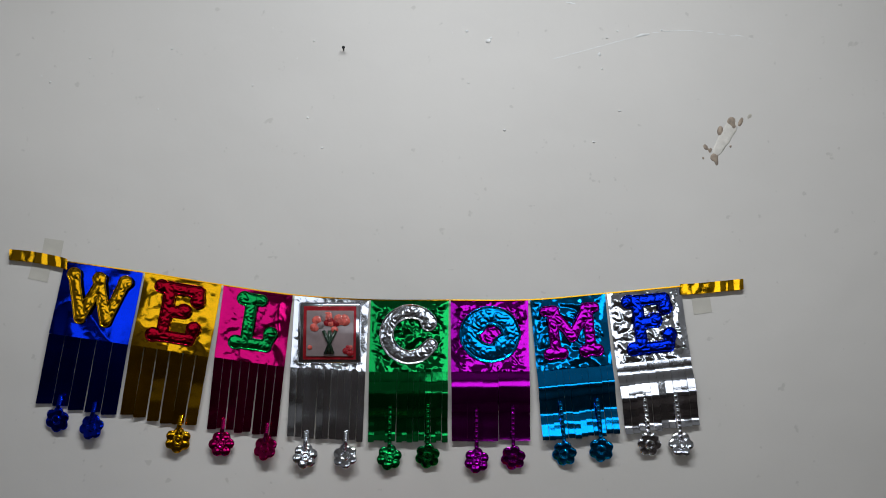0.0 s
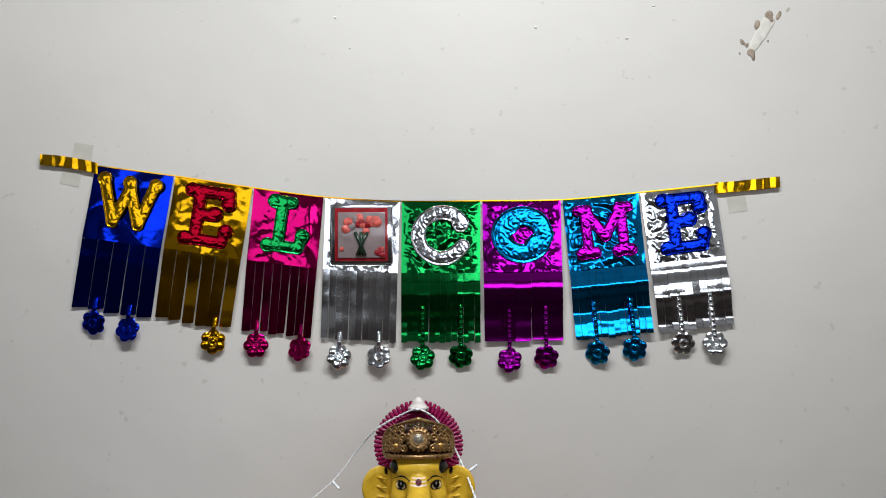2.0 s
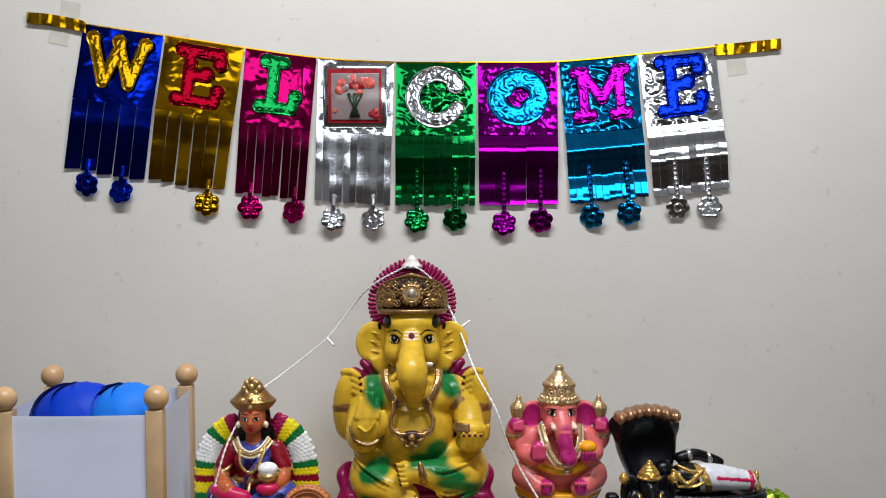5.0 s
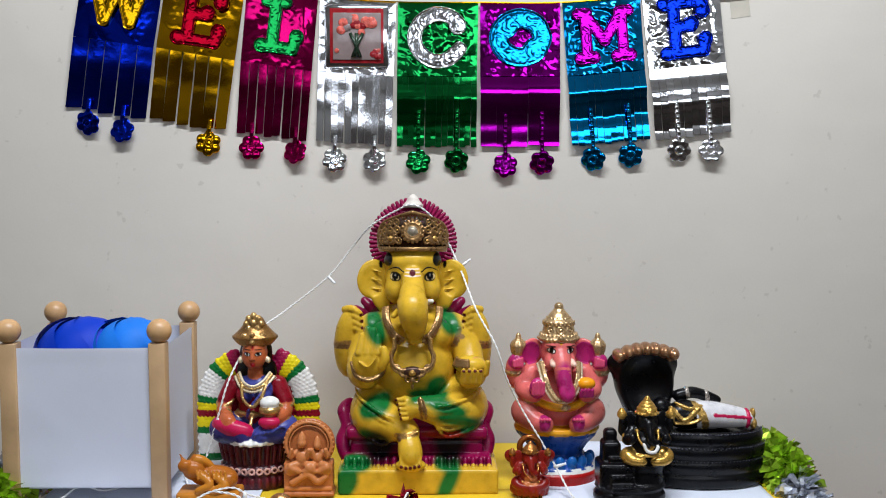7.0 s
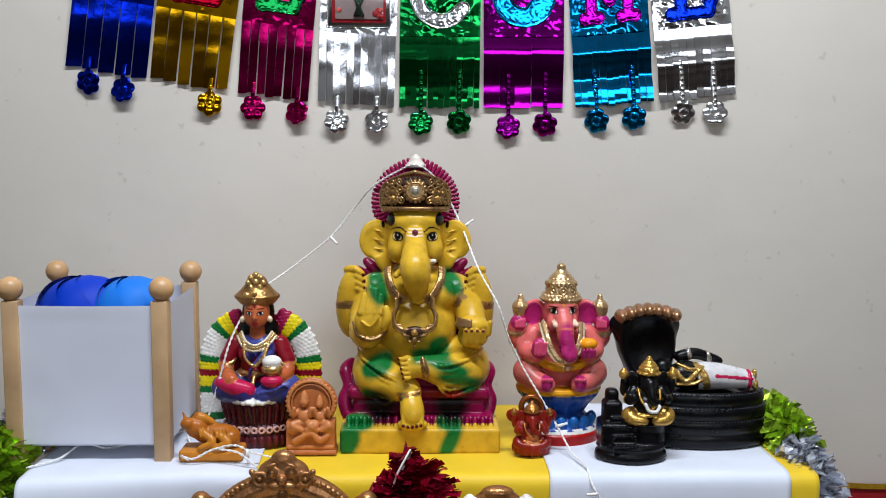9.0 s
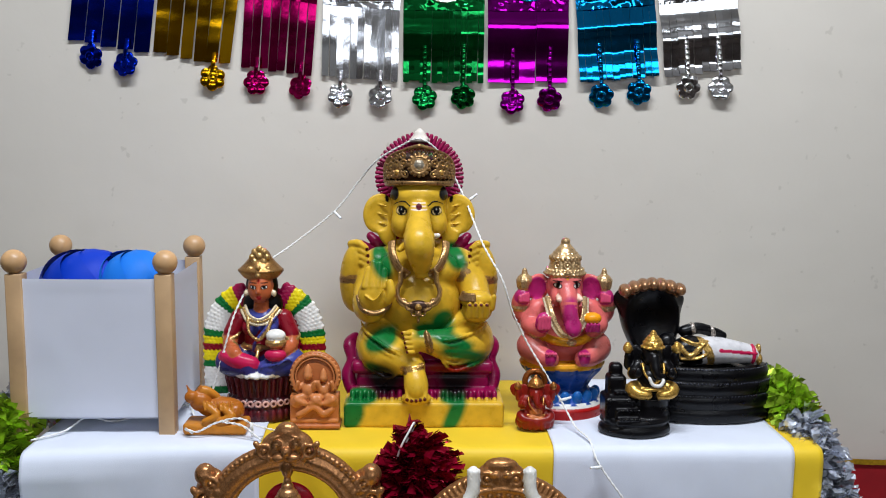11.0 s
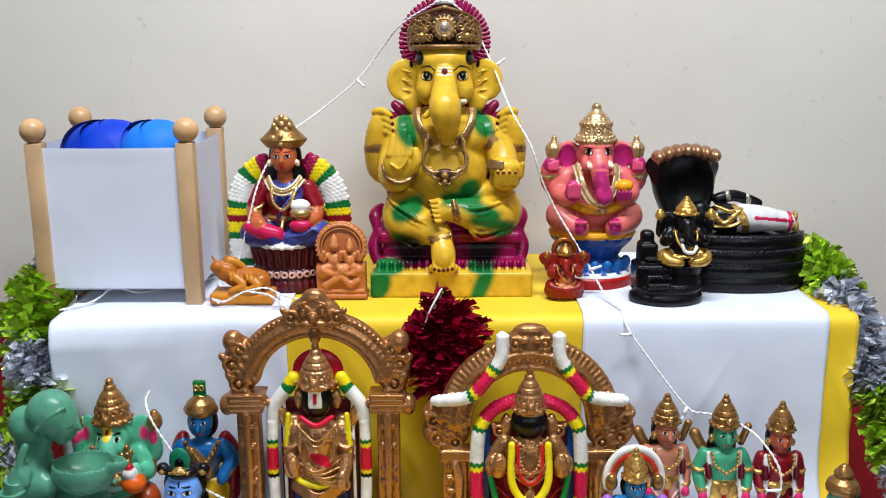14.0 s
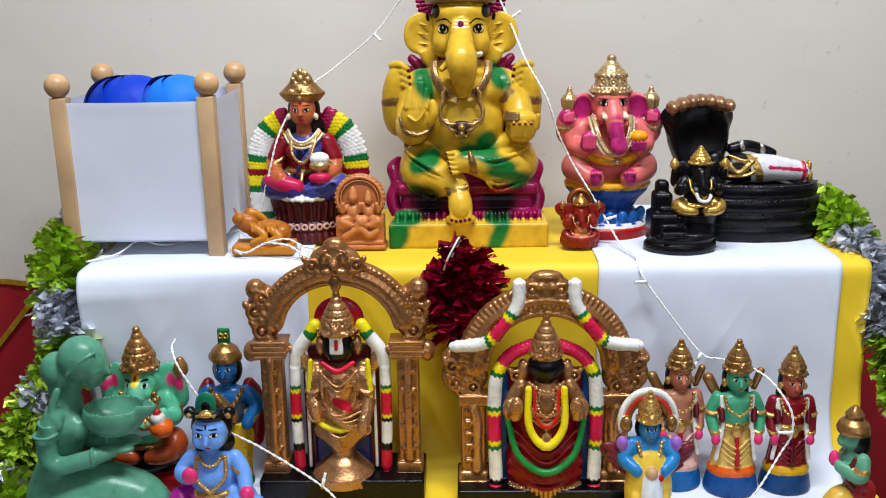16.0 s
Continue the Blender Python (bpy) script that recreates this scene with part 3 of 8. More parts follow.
def strip_bm(x0, x1, z1, lean, z_of, wave, rng, twist, ripple, n=26):
    """One hanging strip of foil from z_of down to z1."""
    bm = bmesh.new()
    tw, ph, off = rng.uniform(-twist, twist), rng.uniform(0, 6), rng.uniform(0, 0.002)
    drift = rng.uniform(-0.0012, 0.0012)
    rows = []
    for i in range(n + 1):
        f = i / n
        row = []
        for x, s in ((x0, -1), ((x0 + x1) / 2, 0), (x1, 1)):
            z = z_of + (z1 - z_of) * f
            y = -off * f - wave(f) - ripple * math.sin(9 * f + ph) * f + s * (x1 - x0) / 2 * math.sin(tw * min(1, f * 1.5))
            row.append(bm.verts.new((x + (lean + drift) * f, y, z)))
        rows.append(row)
    for a, b in zip(rows, rows[1:]):
        for j in (0, 1):
            bm.faces.new((a[j], b[j], b[j + 1], a[j + 1]))
    return bm


def solid(ob, t=0.0005):
    mod = ob.modifiers.new("thickness", "SOLIDIFY")
    mod.thickness, mod.offset, mod.use_rim = t, 0, False
    return ob


def banner():
    root = empty("foil_banner", (0, BANNER_Y, 1.76))
    tagged(root, "shiny foil letter banner with fringes and flower pendants on wall", "banner")
    oz = 1.76
    specs = [(F_BLUE, "W", F_GOLD, "blue"), (F_GOLD, "E", F_RED, "gold"), (F_PINK, "L", F_GREEN, "magenta"), (F_SILVER, None, None, "silver"),
             (F_GREEN, "C", F_SILVER, "green"), (F_PURPLE, "O", F_AQUA, "purple"), (F_AQUA, "M", F_PURPLE, "aqua"), (F_SILVER, "E", F_BLUE, "silver")]
    rng = random.Random(5)
    for i, (mat, ch, lmat, tone) in enumerate(specs):
        (xa, za), (xb, zb) = TOPS[i], TOPS[i + 1]
        xa, xb = xa + 0.001, xb - 0.002
        lean, high, mid = LEANS[i], 0.219, 0.112
        out = (0.006, 0.008, 0.006, 0.003, 0.004, 0.006, 0.004, 0.003)[i]
        bm = bmesh.new()
        nx, nz = 56, 50
        grid = []
        for r in range(nz + 1):
            f = r / nz
            row = []
            for c in range(nx + 1):
                u = c / nx
                x = xa + (xb - xa) * u + lean * f * mid / high
                z = za + (zb - za) * u - mid * f
                env = min(1, 6 * u, 6 * (1 - u), 8 * f)
                v = Vector((x * 45, z * 45, i * 3.3))
                crush = (0.12, 0.3, 0.3, 0.8, 1.3, 1.1, 1.5, 1.7)[i]
                y = -0.0012 - env * (crush * (0.0022 * abs(noise.noise(v)) + 0.0014 * abs(noise.noise(v * 2.3)) + 0.0006 * abs(noise.noise(v * 4.7))) + 0.0026 * abs(noise.noise(v * 0.35 + Vector((0, 0, 9))))) - out * f * f
                row.append(bm.verts.new((x, y, z - oz)))
            grid.append(row)
        for r in range(nz):
            for c in range(nx):
                bm.faces.new((grid[r][c], grid[r + 1][c], grid[r + 1][c + 1], grid[r][c + 1]))
        panel = solid(part("panel", bm, mat, root, f"{tone} metallic foil panel cut into a fringe below"))
        amp, freq, ph = rng.uniform(0.0035, 0.0055), rng.uniform(1.7, 2.8), rng.uniform(0, 6)
        amp *= (0.05, 0.1, 0.04, 0.1, 0.8, 0.7, 0.8, 0.9)[i]
        twist = (0.1, 0.2, 0.2, 0.3, 0.07, 0.04, 0.07, 0.1)[i]

        def wave(f, amp=amp, freq=freq, ph=ph, out=out):
            return 0.7 * amp * (1.18 + math.sin(freq * math.pi * f + ph) + 0.18 * math.sin(3.3 * freq * math.pi * f)) * min(1, 4 * f) + 0.001 * f + out * (1 - f)

        n = [5, 6, 8, 11, 14, 5, 12, 10][i]
        gaps = [0.0007, 0.0016, 0.0012, 0.0004, 0.0001, 0.0, 0.0001, 0.0002][i]
        for k in range(n):
            ua, ub = k / n, (k + 1) / n
            s0 = xa + (xb - xa) * ua + lean * mid / high + (gaps if k else 0)
            s1 = xa + (xb - xa) * ub + lean * mid / high
            zt = za + (zb - za) * (ua + ub) / 2 - mid
            end = za + (zb - za) * (ua + ub) / 2 - high + rng.uniform(-0.002, 0.002)
            solid(part("fringe_strip", strip_bm(s0, s1, end - oz, lean * (high - mid) / high, zt - oz + 0.001, wave, rng, twist, 0.0004 if i > 3 else 0.00005), mat, panel))
        cx = (xa + xb) / 2 + lean * 0.25
        cz = (za + zb) / 2 - 0.054 - oz
        slope = math.degrees(math.atan2(zb - za, xb - xa))
        if ch:
            foil_letter(ch, lmat, panel, Matrix.Translation((cx, -0.0062 - out * 0.3, cz + (0.004 if i in (0, 2) else 0))) @ pose(0, 0, 0, 0, -slope, 0))
        else:
            card = part("picture_card", box_bm((cx - 0.049, -0.0085, cz - 0.05), (cx + 0.049, -0.0055, cz + 0.046), 0.004), F_SILVER, panel, "printed card of red roses")
            part("print_border", box_bm((cx - 0.041, -0.0105, cz - 0.043), (cx + 0.041, -0.0087, cz + 0.04), 0.0008), PRINT_RED, card)
            part("print_ground", box_bm((cx - 0.036, -0.0125, cz - 0.038), (cx + 0.037, -0.0107, cz + 0.033), 0.0008), PRINT_PALE, card)
            pr = random.Random(4)
            for q in range(26):
                if q < 20:
                    ang, rad = pr.uniform(0, 6.28), pr.random() ** 0.6
                    a, b, r = 0.029 * rad * math.cos(ang), 0.014 + 0.013 * rad * math.sin(ang), pr.uniform(0.005, 0.009)
                else:
                    a, b, r = pr.choice((-0.027, 0.027)) + pr.uniform(-0.006, 0.006), -0.029 + pr.uniform(-0.005, 0.006), pr.uniform(0.003, 0.006)
                rb = bmesh.new()
                for k in range(3):
                    bmesh.ops.create_uvsphere(rb, u_segments=9, v_segments=5, radius=r * (1 - k * 0.28), matrix=Matrix.Translation((cx + a + pr.uniform(-.0012, .0012), -0.0133 - k * 0.0004, cz + b)) @ Matrix.Diagonal((1, 0.08, 0.9, 1)))
                part("rose", rb, [PRINT_ROSE, PRINT_RED, PRINT_PALE][pr.choice((0, 0, 1, 1, 2))], card)
            sb = bmesh.new()
            for a in (-0.006, 0.0, 0.006):
                tube(sb, [(cx + a * 1.6, -0.014, cz + 0.002), (cx + a * 0.3, -0.0145, cz - 0.014), (cx - a, -0.014, cz - 0.034)], 0.0028, 6)
            part("stems", sb, PRINT_GREEN, card)
        for fx, fz in [[(-0.49, 1.559), (-0.438, 1.548)], [(-0.307, 1.528)], [(-0.241, 1.522), (-0.174, 1.516)], [(-0.113, 1.503), (-0.052, 1.503)], [(0.016, 1.501), (0.075, 1.503)],
                       [(0.151, 1.496), (0.208, 1.5)], [(0.288, 1.506), (0.346, 1.512)], [(0.422, 1.52), (0.472, 1.52)]][i]:
            fl = foil_flower(panel, fx, fz - oz, mat, rng.uniform(-20, 20), i * 7 + int(fx * 1000))
            hb = bmesh.new()
            up = 0.075 if i > 3 else 0.034
            pts = [(fx - lean * 4 * up, -0.0098, fz + up - oz), (fx - lean * 2 * up, -0.0105, fz + up * 0.6 - oz), (fx, -0.0075, fz + 0.012 - oz)]
            for r in range(9):
                p = catmull(pts, 9)[r]
                add_box(hb, (p[0] - 0.003, p[1] - 0.0008, p[2] - 0.0042), (p[0] + 0.003, p[1] + 0.0008, p[2] + 0.0042), 0.0008, 1)
            part("flower_strip", hb, mat, panel)
    # gold ribbon ends
    for pts, w in (([(-0.576, 1.812), (-0.54, 1.8085), (-0.5, 1.801), (-0.487, 1.797)], 0.0085), ([(0.478, 1.763), (0.505, 1.7645), (0.54, 1.768), (0.581, 1.772)], 0.0085)):
        bm = bmesh.new()
        p = catmull([(x, z, 0) for x, z in pts], 24)
        rows = []
        for k, (x, z, _) in enumerate(p):
            y = -0.003 - 0.002 * abs(noise.noise(Vector((x * 60, 0, 2))))
            rows.append([bm.verts.new((x, y + 0.001 * noise.noise(Vector((x * 90, s, 5))), z + s * w - oz)) for s in (-1, -0.3, 0.3, 1)])
        for a, b in zip(rows, rows[1:]):
            for j in range(3):
                bm.faces.new((a[j], b[j], b[j + 1], a[j + 1]))
        solid(part("ribbon", bm, F_GOLD, root, "crinkled gold foil ribbon end"))
    bm = bmesh.new()
    rows = []
    for x, z, _ in catmull([(a, b, 0) for a, b in TOPS], 60):
        rows.append([bm.verts.new((x, -0.004, z + s - oz)) for s in (-0.0004, 0.0012)])
    for a, b in zip(rows, rows[1:]):
        bm.faces.new((a[0], b[0], b[1], a[1]))
    solid(part("header_ribbon", bm, F_GOLD, root, "narrow gold ribbon along the panels' top edge"))


banner()

# ---- figurines ----
YEL, GOLD, BRASS, MAG, GRN, BLK, WHT, RED = (paintbox(208, 166, 44), paintbox(205, 160, 88, 1), paintbox(158, 116, 66, 1), paintbox(134, 10, 66), paintbox(12, 104, 46),
                                             paintbox(4, 3, 5), paintbox(224, 222, 216), paintbox(172, 20, 30))
LEMON, MAROON, NAVY, PINK, ORANGE = paintbox(226, 205, 20), paintbox(82, 10, 22), paintbox(18, 30, 90), paintbox(214, 50, 110), paintbox(210, 90, 20)
DGOLD = paintbox(158, 122, 78, 1)


def eyes(sc, x, y, z, s, brow=True, skin_z=0.0):
    """Painted eyes: white, pupil, brow."""
    sc.paint2((x, y, z), (s * 1.12, s, s * 0.56), BLK, (0, -6, 0), soft=0.0002)
    sc.paint2((x, y, z - s * 0.04), (s * 0.92, s, s * 0.36), WHT, (0, -6, 0), soft=0.0002)
    sc.paint2((x, y, z), (s * 0.46, s, s * 0.44), BLK, soft=0.0002)
    if brow:
        sc.paint2((x * 1.05, y, z + s * 1.2), (s * 1.25, s, s * 0.2), BLK, (0, 3, 0), soft=0.0003)
    return sc


def crown(sc, c, r, h, col=GOLD, tiers=4):
    """A tall tiered crown with beaded bands."""
    x, y, z = c
    prof = [(0, r * 1.08), (h * 0.1, r * 1.12), (h * 0.14, r * 0.98)]
    for i in range(tiers):
        f0, f1 = 0.14 + 0.6 * i / tiers, 0.14 + 0.6 * (i + 1) / tiers
        a, b = 0.98 - 0.58 * (i / tiers) ** 1.9, 0.98 - 0.58 * ((i + 1) / tiers) ** 1.9
        prof += [(h * (f0 + 0.02), r * a), (h * (f1 - 0.03), r * (b + 0.08)), (h * f1, r * b * 0.9)]
    prof += [(h * 0.8, r * 0.36), (h * 0.86, r * 0.3)]
    sc.lathe((x, y, z), prof, col, 0.0006, lobes=18, depth=0.02)
    sc.ell((x, y, z + h * 0.92), (r * 0.24, r * 0.24, h * 0.09), col, 0.001)
    for f, rr in ((0.06, 1.13), (0.3, 0.92)):
        for k in range(int(14)):
            a = 2 * math.pi * k / 14
            sc.ell((x + r * rr * math.cos(a), y + r * rr * math.sin(a), z + h * f), r * 0.12, col, 0.0003)
    sc.ell((x, y - r * 1.1, z + h * 0.16), (r * 0.28, r * 0.2, h * 0.13), col, 0.001)
    return sc


def seated_elephant(sc, o, s, skin, ear, cloth, gold, trunk=None, jewel=True, gilt_crown=None, eye=True):
    """A small seated elephant-headed figure, s high without its crown."""
    ox, oy, oz = o

    def p(x, y, z):
        return (ox + s * x, oy + s * y, oz + s * z)

    def lim(pts):
        return [(*p(*q[:3]), s * q[3]) for q in pts]
    k = 0.035 * s
    sc.ell(p(0, -0.05, 0.3), (0.27 * s, 0.24 * s, 0.26 * s), skin, k).ell(p(0, 0, 0.52), (0.27 * s, 0.18 * s, 0.2 * s), skin, k)
    for sx in (1, -1):
        sc.chain(lim([(sx * 0.15, -0.05, 0.13, 0.13), (sx * 0.36, -0.12, 0.14, 0.135), (sx * 0.3, -0.26, 0.08, 0.09), (sx * 0.1, -0.3, 0.06, 0.07)]), cloth, k)
        sc.chain(lim([(sx * 0.26, 0, 0.58, 0.095), (sx * 0.37, -0.08, 0.42, 0.08), (sx * 0.32, -0.26, 0.46, 0.065)]), skin, k)
        sc.ell(p(sx * 0.31, -0.29, 0.5), (0.07 * s, 0.05 * s, 0.09 * s), trunk or skin, k)
        sc.chain(lim([(sx * 0.27, 0.05, 0.58, 0.085), (sx * 0.42, 0.04, 0.54, 0.075), (sx * 0.45, 0.0, 0.72, 0.06)]), skin, k)
        sc.ell(p(sx * 0.45, -0.02, 0.76), (0.075 * s, 0.06 * s, 0.09 * s), trunk or skin, k)
        sc.lathe(p(sx * 0.47, -0.02, 0.82), [(0, 0.05 * s), (0.05 * s, 0.09 * s), (0.12 * s, 0.08 * s), (0.2 * s, 0.03 * s)], gold, 0.0008)
        sc.ell(p(sx * 0.29, -0.0, 0.79), (0.135 * s, 0.035 * s, 0.175 * s), ear, k, (0, sx * 14, sx * 15))
        sc.ring(p(sx * 0.37, -0.08, 0.43), 0.085 * s, 0.02 * s, gold, (60, sx * 20, 0))
    sc.ell(p(0, -0.08, 0.78), (0.2 * s, 0.18 * s, 0.2 * s), skin, k)
    sc.ell2(p(0.1, -0.2, 0.7), 0.07 * s, skin, k) if ox == 0 else sc.ell(p(0.1, -0.2, 0.7), 0.07 * s, skin, k).ell(p(-0.1, -0.2, 0.7), 0.07 * s, skin, k)
    sc.chain(lim([(0, -0.22, 0.76, 0.1), (0, -0.3, 0.62, 0.075), (0.02, -0.34, 0.5, 0.06), (0.09, -0.34, 0.42, 0.05), (0.15, -0.33, 0.45, 0.04)]), trunk or skin, k, 14)
    if eye:
        for sx in (1, -1):
            c = p(sx * 0.1, -0.235, 0.8)
            sc.paint(c, (0.04 * s, 0.05 * s, 0.022 * s), WHT, soft=0.0002).paint(c, (0.02 * s, 0.05 * s, 0.024 * s), BLK, soft=0.0002)
            sc.paint(p(sx * 0.11, -0.23, 0.85), (0.06 * s, 0.05 * s, 0.012 * s), BLK, (0, -sx * 3, 0), soft=0.0002)
        sc.paint(p(0, -0.25, 0.88), (0.03 * s, 0.04 * s, 0.05 * s), RED, soft=0.0004)
    if jewel:
        for sx in (1, -1):
            sc.beads([p(sx * 0.2, -0.12, 0.62), p(sx * 0.17, -0.26, 0.45), p(0, -0.32, 0.26)], 0.028 * s, gold, 1.4)
        sc.ring(p(0, -0.05, 0.16), 0.27 * s, 0.03 * s, gold, sy=0.9)
    crown(sc, p(0, -0.06, 0.92), 0.19 * s, (gilt_crown or 0.42) * s, gold)
    return sc


def scrolls(sc, x, y, z, s, col, sx=1):
    """A leafy scroll of carved relief."""
    sc.ring((x, y, z), s, s * 0.34, col, (90, 0, 0), 0.001).ell((x, y - s * 0.1, z), s * 0.42, col, 0.001)
    sc.ell((x + sx * s * 1.1, y, z + s * 1.0), (s * 0.55, s * 0.5, s * 0.8), col, 0.001, (0, sx * 35, 0))
    sc.ell((x - sx * s * 0.9, y, z - s * 1.1), (s * 0.5, s * 0.5, s * 0.7), col, 0.001, (0, sx * 35, 0))


def big_elephant():
    """The large yellow seated elephant-headed idol on its throne."""
    sc = Sculpt(0.0014)
    brown, dark = DGOLD, paintbox(58, 36, 26, 0.5)
    # plinth and stepped throne
    sc.box((-0.098, -0.088, -0.003), (0.114, 0.06, 0.031), YEL, 0.004)
    sc.box((-0.092, -0.064, 0.028), (0.106, 0.06, 0.042), MAG, 0.005)
    sc.box((-0.084, -0.05, 0.04), (0.096, 0.06, 0.06), MAG, 0.006, 0.003)
    sc.box((-0.09, -0.054, 0.06), (0.102, 0.06, 0.078), MAG, 0.007, 0.003)
    sc.box((-0.084, -0.046, 0.076), (0.096, 0.06, 0.094), MAG, 0.007, 0.003)
    for sx, x in ((-1, -0.092), (1, 0.1)):
        sc.chain([(x, -0.036, 0.036, 0.0075), (x + sx * 0.004, -0.03, 0.055, 0.0085), (x - sx * 0.002, -0.024, 0.074, 0.0075), (x + sx * 0.003, -0.014, 0.092, 0.0085), (x - sx * 0.004, 0.0, 0.1, 0.007)], MAG, 0.003, 18)
    for i in range(19):
        sc.ell((-0.087 + i * 0.0105, -0.068, 0.036), (0.0042, 0.008, 0.0085), MAG, 0.001)
        sc.ell((-0.087 + i * 0.0105, -0.077, 0.0325), (0.0034, 0.004, 0.003), YEL, 0.001)
    # throne back with fat ribs, halo with rays
    sc.ell((0, 0.05, 0.17), (0.09, 0.016, 0.085), MAG, 0.004)
    for i in range(25):
        a = radians(-40 + 260 * i / 24)
        sc.chain([(0.06 * math.cos(a), 0.036, 0.175 + 0.05 * math.sin(a), 0.005), (0.082 * math.cos(a), 0.034, 0.175 + 0.07 * math.sin(a), 0.0078), (0.1 * math.cos(a), 0.038, 0.175 + 0.086 * math.sin(a), 0.0064)], MAG, 0.0014, 5)
    sc.ell((0, 0.05, 0.322), (0.0575, 0.010, 0.0555), MAG, 0.003).ell((0, 0.048, 0.368), (0.022, 0.008, 0.014), MAG, 0.004)
    for i in range(40):
        a = radians(-32 + 244 * i / 39)
        r = 1.0 + 0.05 * max(0, math.sin(a)) ** 8
        sc.cap((0.049 * r * math.cos(a), 0.040, 0.322 + 0.047 * r * math.sin(a)), (0.0605 * math.cos(a) * r, 0.042, 0.322 + 0.058 * r * math.sin(a)), 0.0022, 0.0028, MAG, 0.0006)
    for i in range(52):
        a = radians(-25 + 230 * i / 51)
        sc.ell((0.046 * math.cos(a), 0.038, 0.322 + 0.044 * math.sin(a)), 0.0019, paintbox(120, 16, 60), 0.0004)
    sc.lathe((0, 0.036, 0.371), [(0, 0.0125), (0.004, 0.0135), (0.009, 0.009), (0.014, 0.007), (0.019, 0.002)], paintbox(208, 200, 190), 0.002)
    # body
    sc.ell((0, -0.004, 0.152), (0.058, 0.054, 0.056), YEL, 0.008)
    sc.ell((0, 0.008, 0.2), (0.062, 0.042, 0.04), YEL, 0.012)
    sc.ell2((0.03, -0.022, 0.2), (0.026, 0.02, 0.022), YEL, 0.008)
    sc.ell2((0.054, 0.004, 0.205), (0.018, 0.022, 0.02), YEL, 0.008)
    # legs: one hanging down, one folded across
    sc.chain([(-0.028, 0.0, 0.106, 0.031), (-0.05, -0.02, 0.1, 0.031), (-0.05, -0.042, 0.09, 0.0275), (-0.028, -0.06, 0.085, 0.0205), (-0.008, -0.069, 0.079, 0.0145), (-0.005, -0.075, 0.072, 0.0125)], YEL, 0.006, 22)
    sc.chain([(0.03, 0.0, 0.108, 0.031), (0.066, -0.014, 0.104, 0.0325), (0.066, -0.042, 0.1, 0.0275), (0.038, -0.062, 0.104, 0.0195), (0.014, -0.07, 0.11, 0.0135), (0.0, -0.075, 0.112, 0.0115)], YEL, 0.006, 22)
    sc.chain([(-0.005, -0.077, 0.07, 0.0115), (-0.003, -0.085, 0.06, 0.0135), (-0.002, -0.09, 0.05, 0.014)], YEL, 0.004)
    for i, ln in enumerate((0.011, 0.0125, 0.0125, 0.0115, 0.0105)):
        x = -0.0135 + i * 0.0058
        a, b = (x, -0.096, 0.05), (x - 0.0005, -0.1, 0.05 - ln)
        sc.cap(a, b, 0.0034, 0.003, YEL, 0.0008).paint((b[0], b[1] - 0.002, b[2] + 0.0005), (0.0021, 0.0035, 0.0026), MAROON, soft=0.0003)
    sc.ell((-0.002, -0.088, 0.038), (0.02, 0.013, 0.008), YEL, 0.003)
    sc.ell((-0.007, -0.078, 0.112), (0.0125, 0.011, 0.0165), YEL, 0.003, (0, -18, 0))
    for i in range(5):
        a = (-0.013 + i * 0.0016, -0.086 - 0.0006 * i, 0.1245 - i * 0.0062)
        sc.cap(a, (a[0] - 0.0065, a[1] - 0.0025, a[2] + 0.0006), 0.0036 - 0.0002 * i, 0.003, YEL, 0.0008).paint((a[0] - 0.0085, a[1] - 0.004, a[2] + 0.0006), (0.0026, 0.0035, 0.0022), MAROON, soft=0.0003)
    # fanned folds of the cloth over both shins
    for k in range(6):
        z = 0.122 - k * 0.0088
        sc.chain([(0.02 + 0.001 * k, -0.077, 0.114 - k * 0.0035, 0.0012), (0.045, -0.0835 + 0.002 * k, z - 0.006, 0.0021), (0.078, -0.06, z + 0.0, 0.002), (0.094, -0.03, z + 0.006, 0.0012)], YEL, 0.003, 14)
        sc.chain([(-0.012 - 0.0015 * k, -0.078, 0.087 - k * 0.002, 0.0012), (-0.04, -0.08 + 0.002 * k, z - 0.018, 0.0021), (-0.068, -0.056, z - 0.004, 0.002), (-0.078, -0.03, z + 0.006, 0.0012)], YEL, 0.003, 14)
    # raised open palm
    sc.chain([(-0.056, 0.0, 0.206, 0.02), (-0.068, -0.01, 0.176, 0.0175), (-0.07, -0.034, 0.15, 0.0165), (-0.06, -0.052, 0.148, 0.015)], YEL, 0.006, 16)
    sc.ell((-0.058, -0.062, 0.171), (0.0222, 0.0105, 0.0235), YEL, 0.004)
    for x0, x1, z1, r in ((-0.0705, -0.0655, 0.205, 0.0056), (-0.0622, -0.0585, 0.2135, 0.006), (-0.0535, -0.0515, 0.212, 0.006), (-0.0455, -0.0455, 0.204, 0.0054)):
        sc.cap((x0, -0.066, 0.183), (x1, -0.062, z1), r, r * 0.82, YEL, 0.0011)
    sc.chain([(-0.04, -0.068, 0.164, 0.0055), (-0.036, -0.071, 0.176, 0.0058), (-0.0375, -0.07, 0.189, 0.0046)], YEL, 0.0016)
    sc.chain([(-0.07, -0.0725, 0.172, 0.0013), (-0.058, -0.075, 0.166, 0.0013), (-0.046, -0.074, 0.18, 0.0011)], YEL, 0.0012)
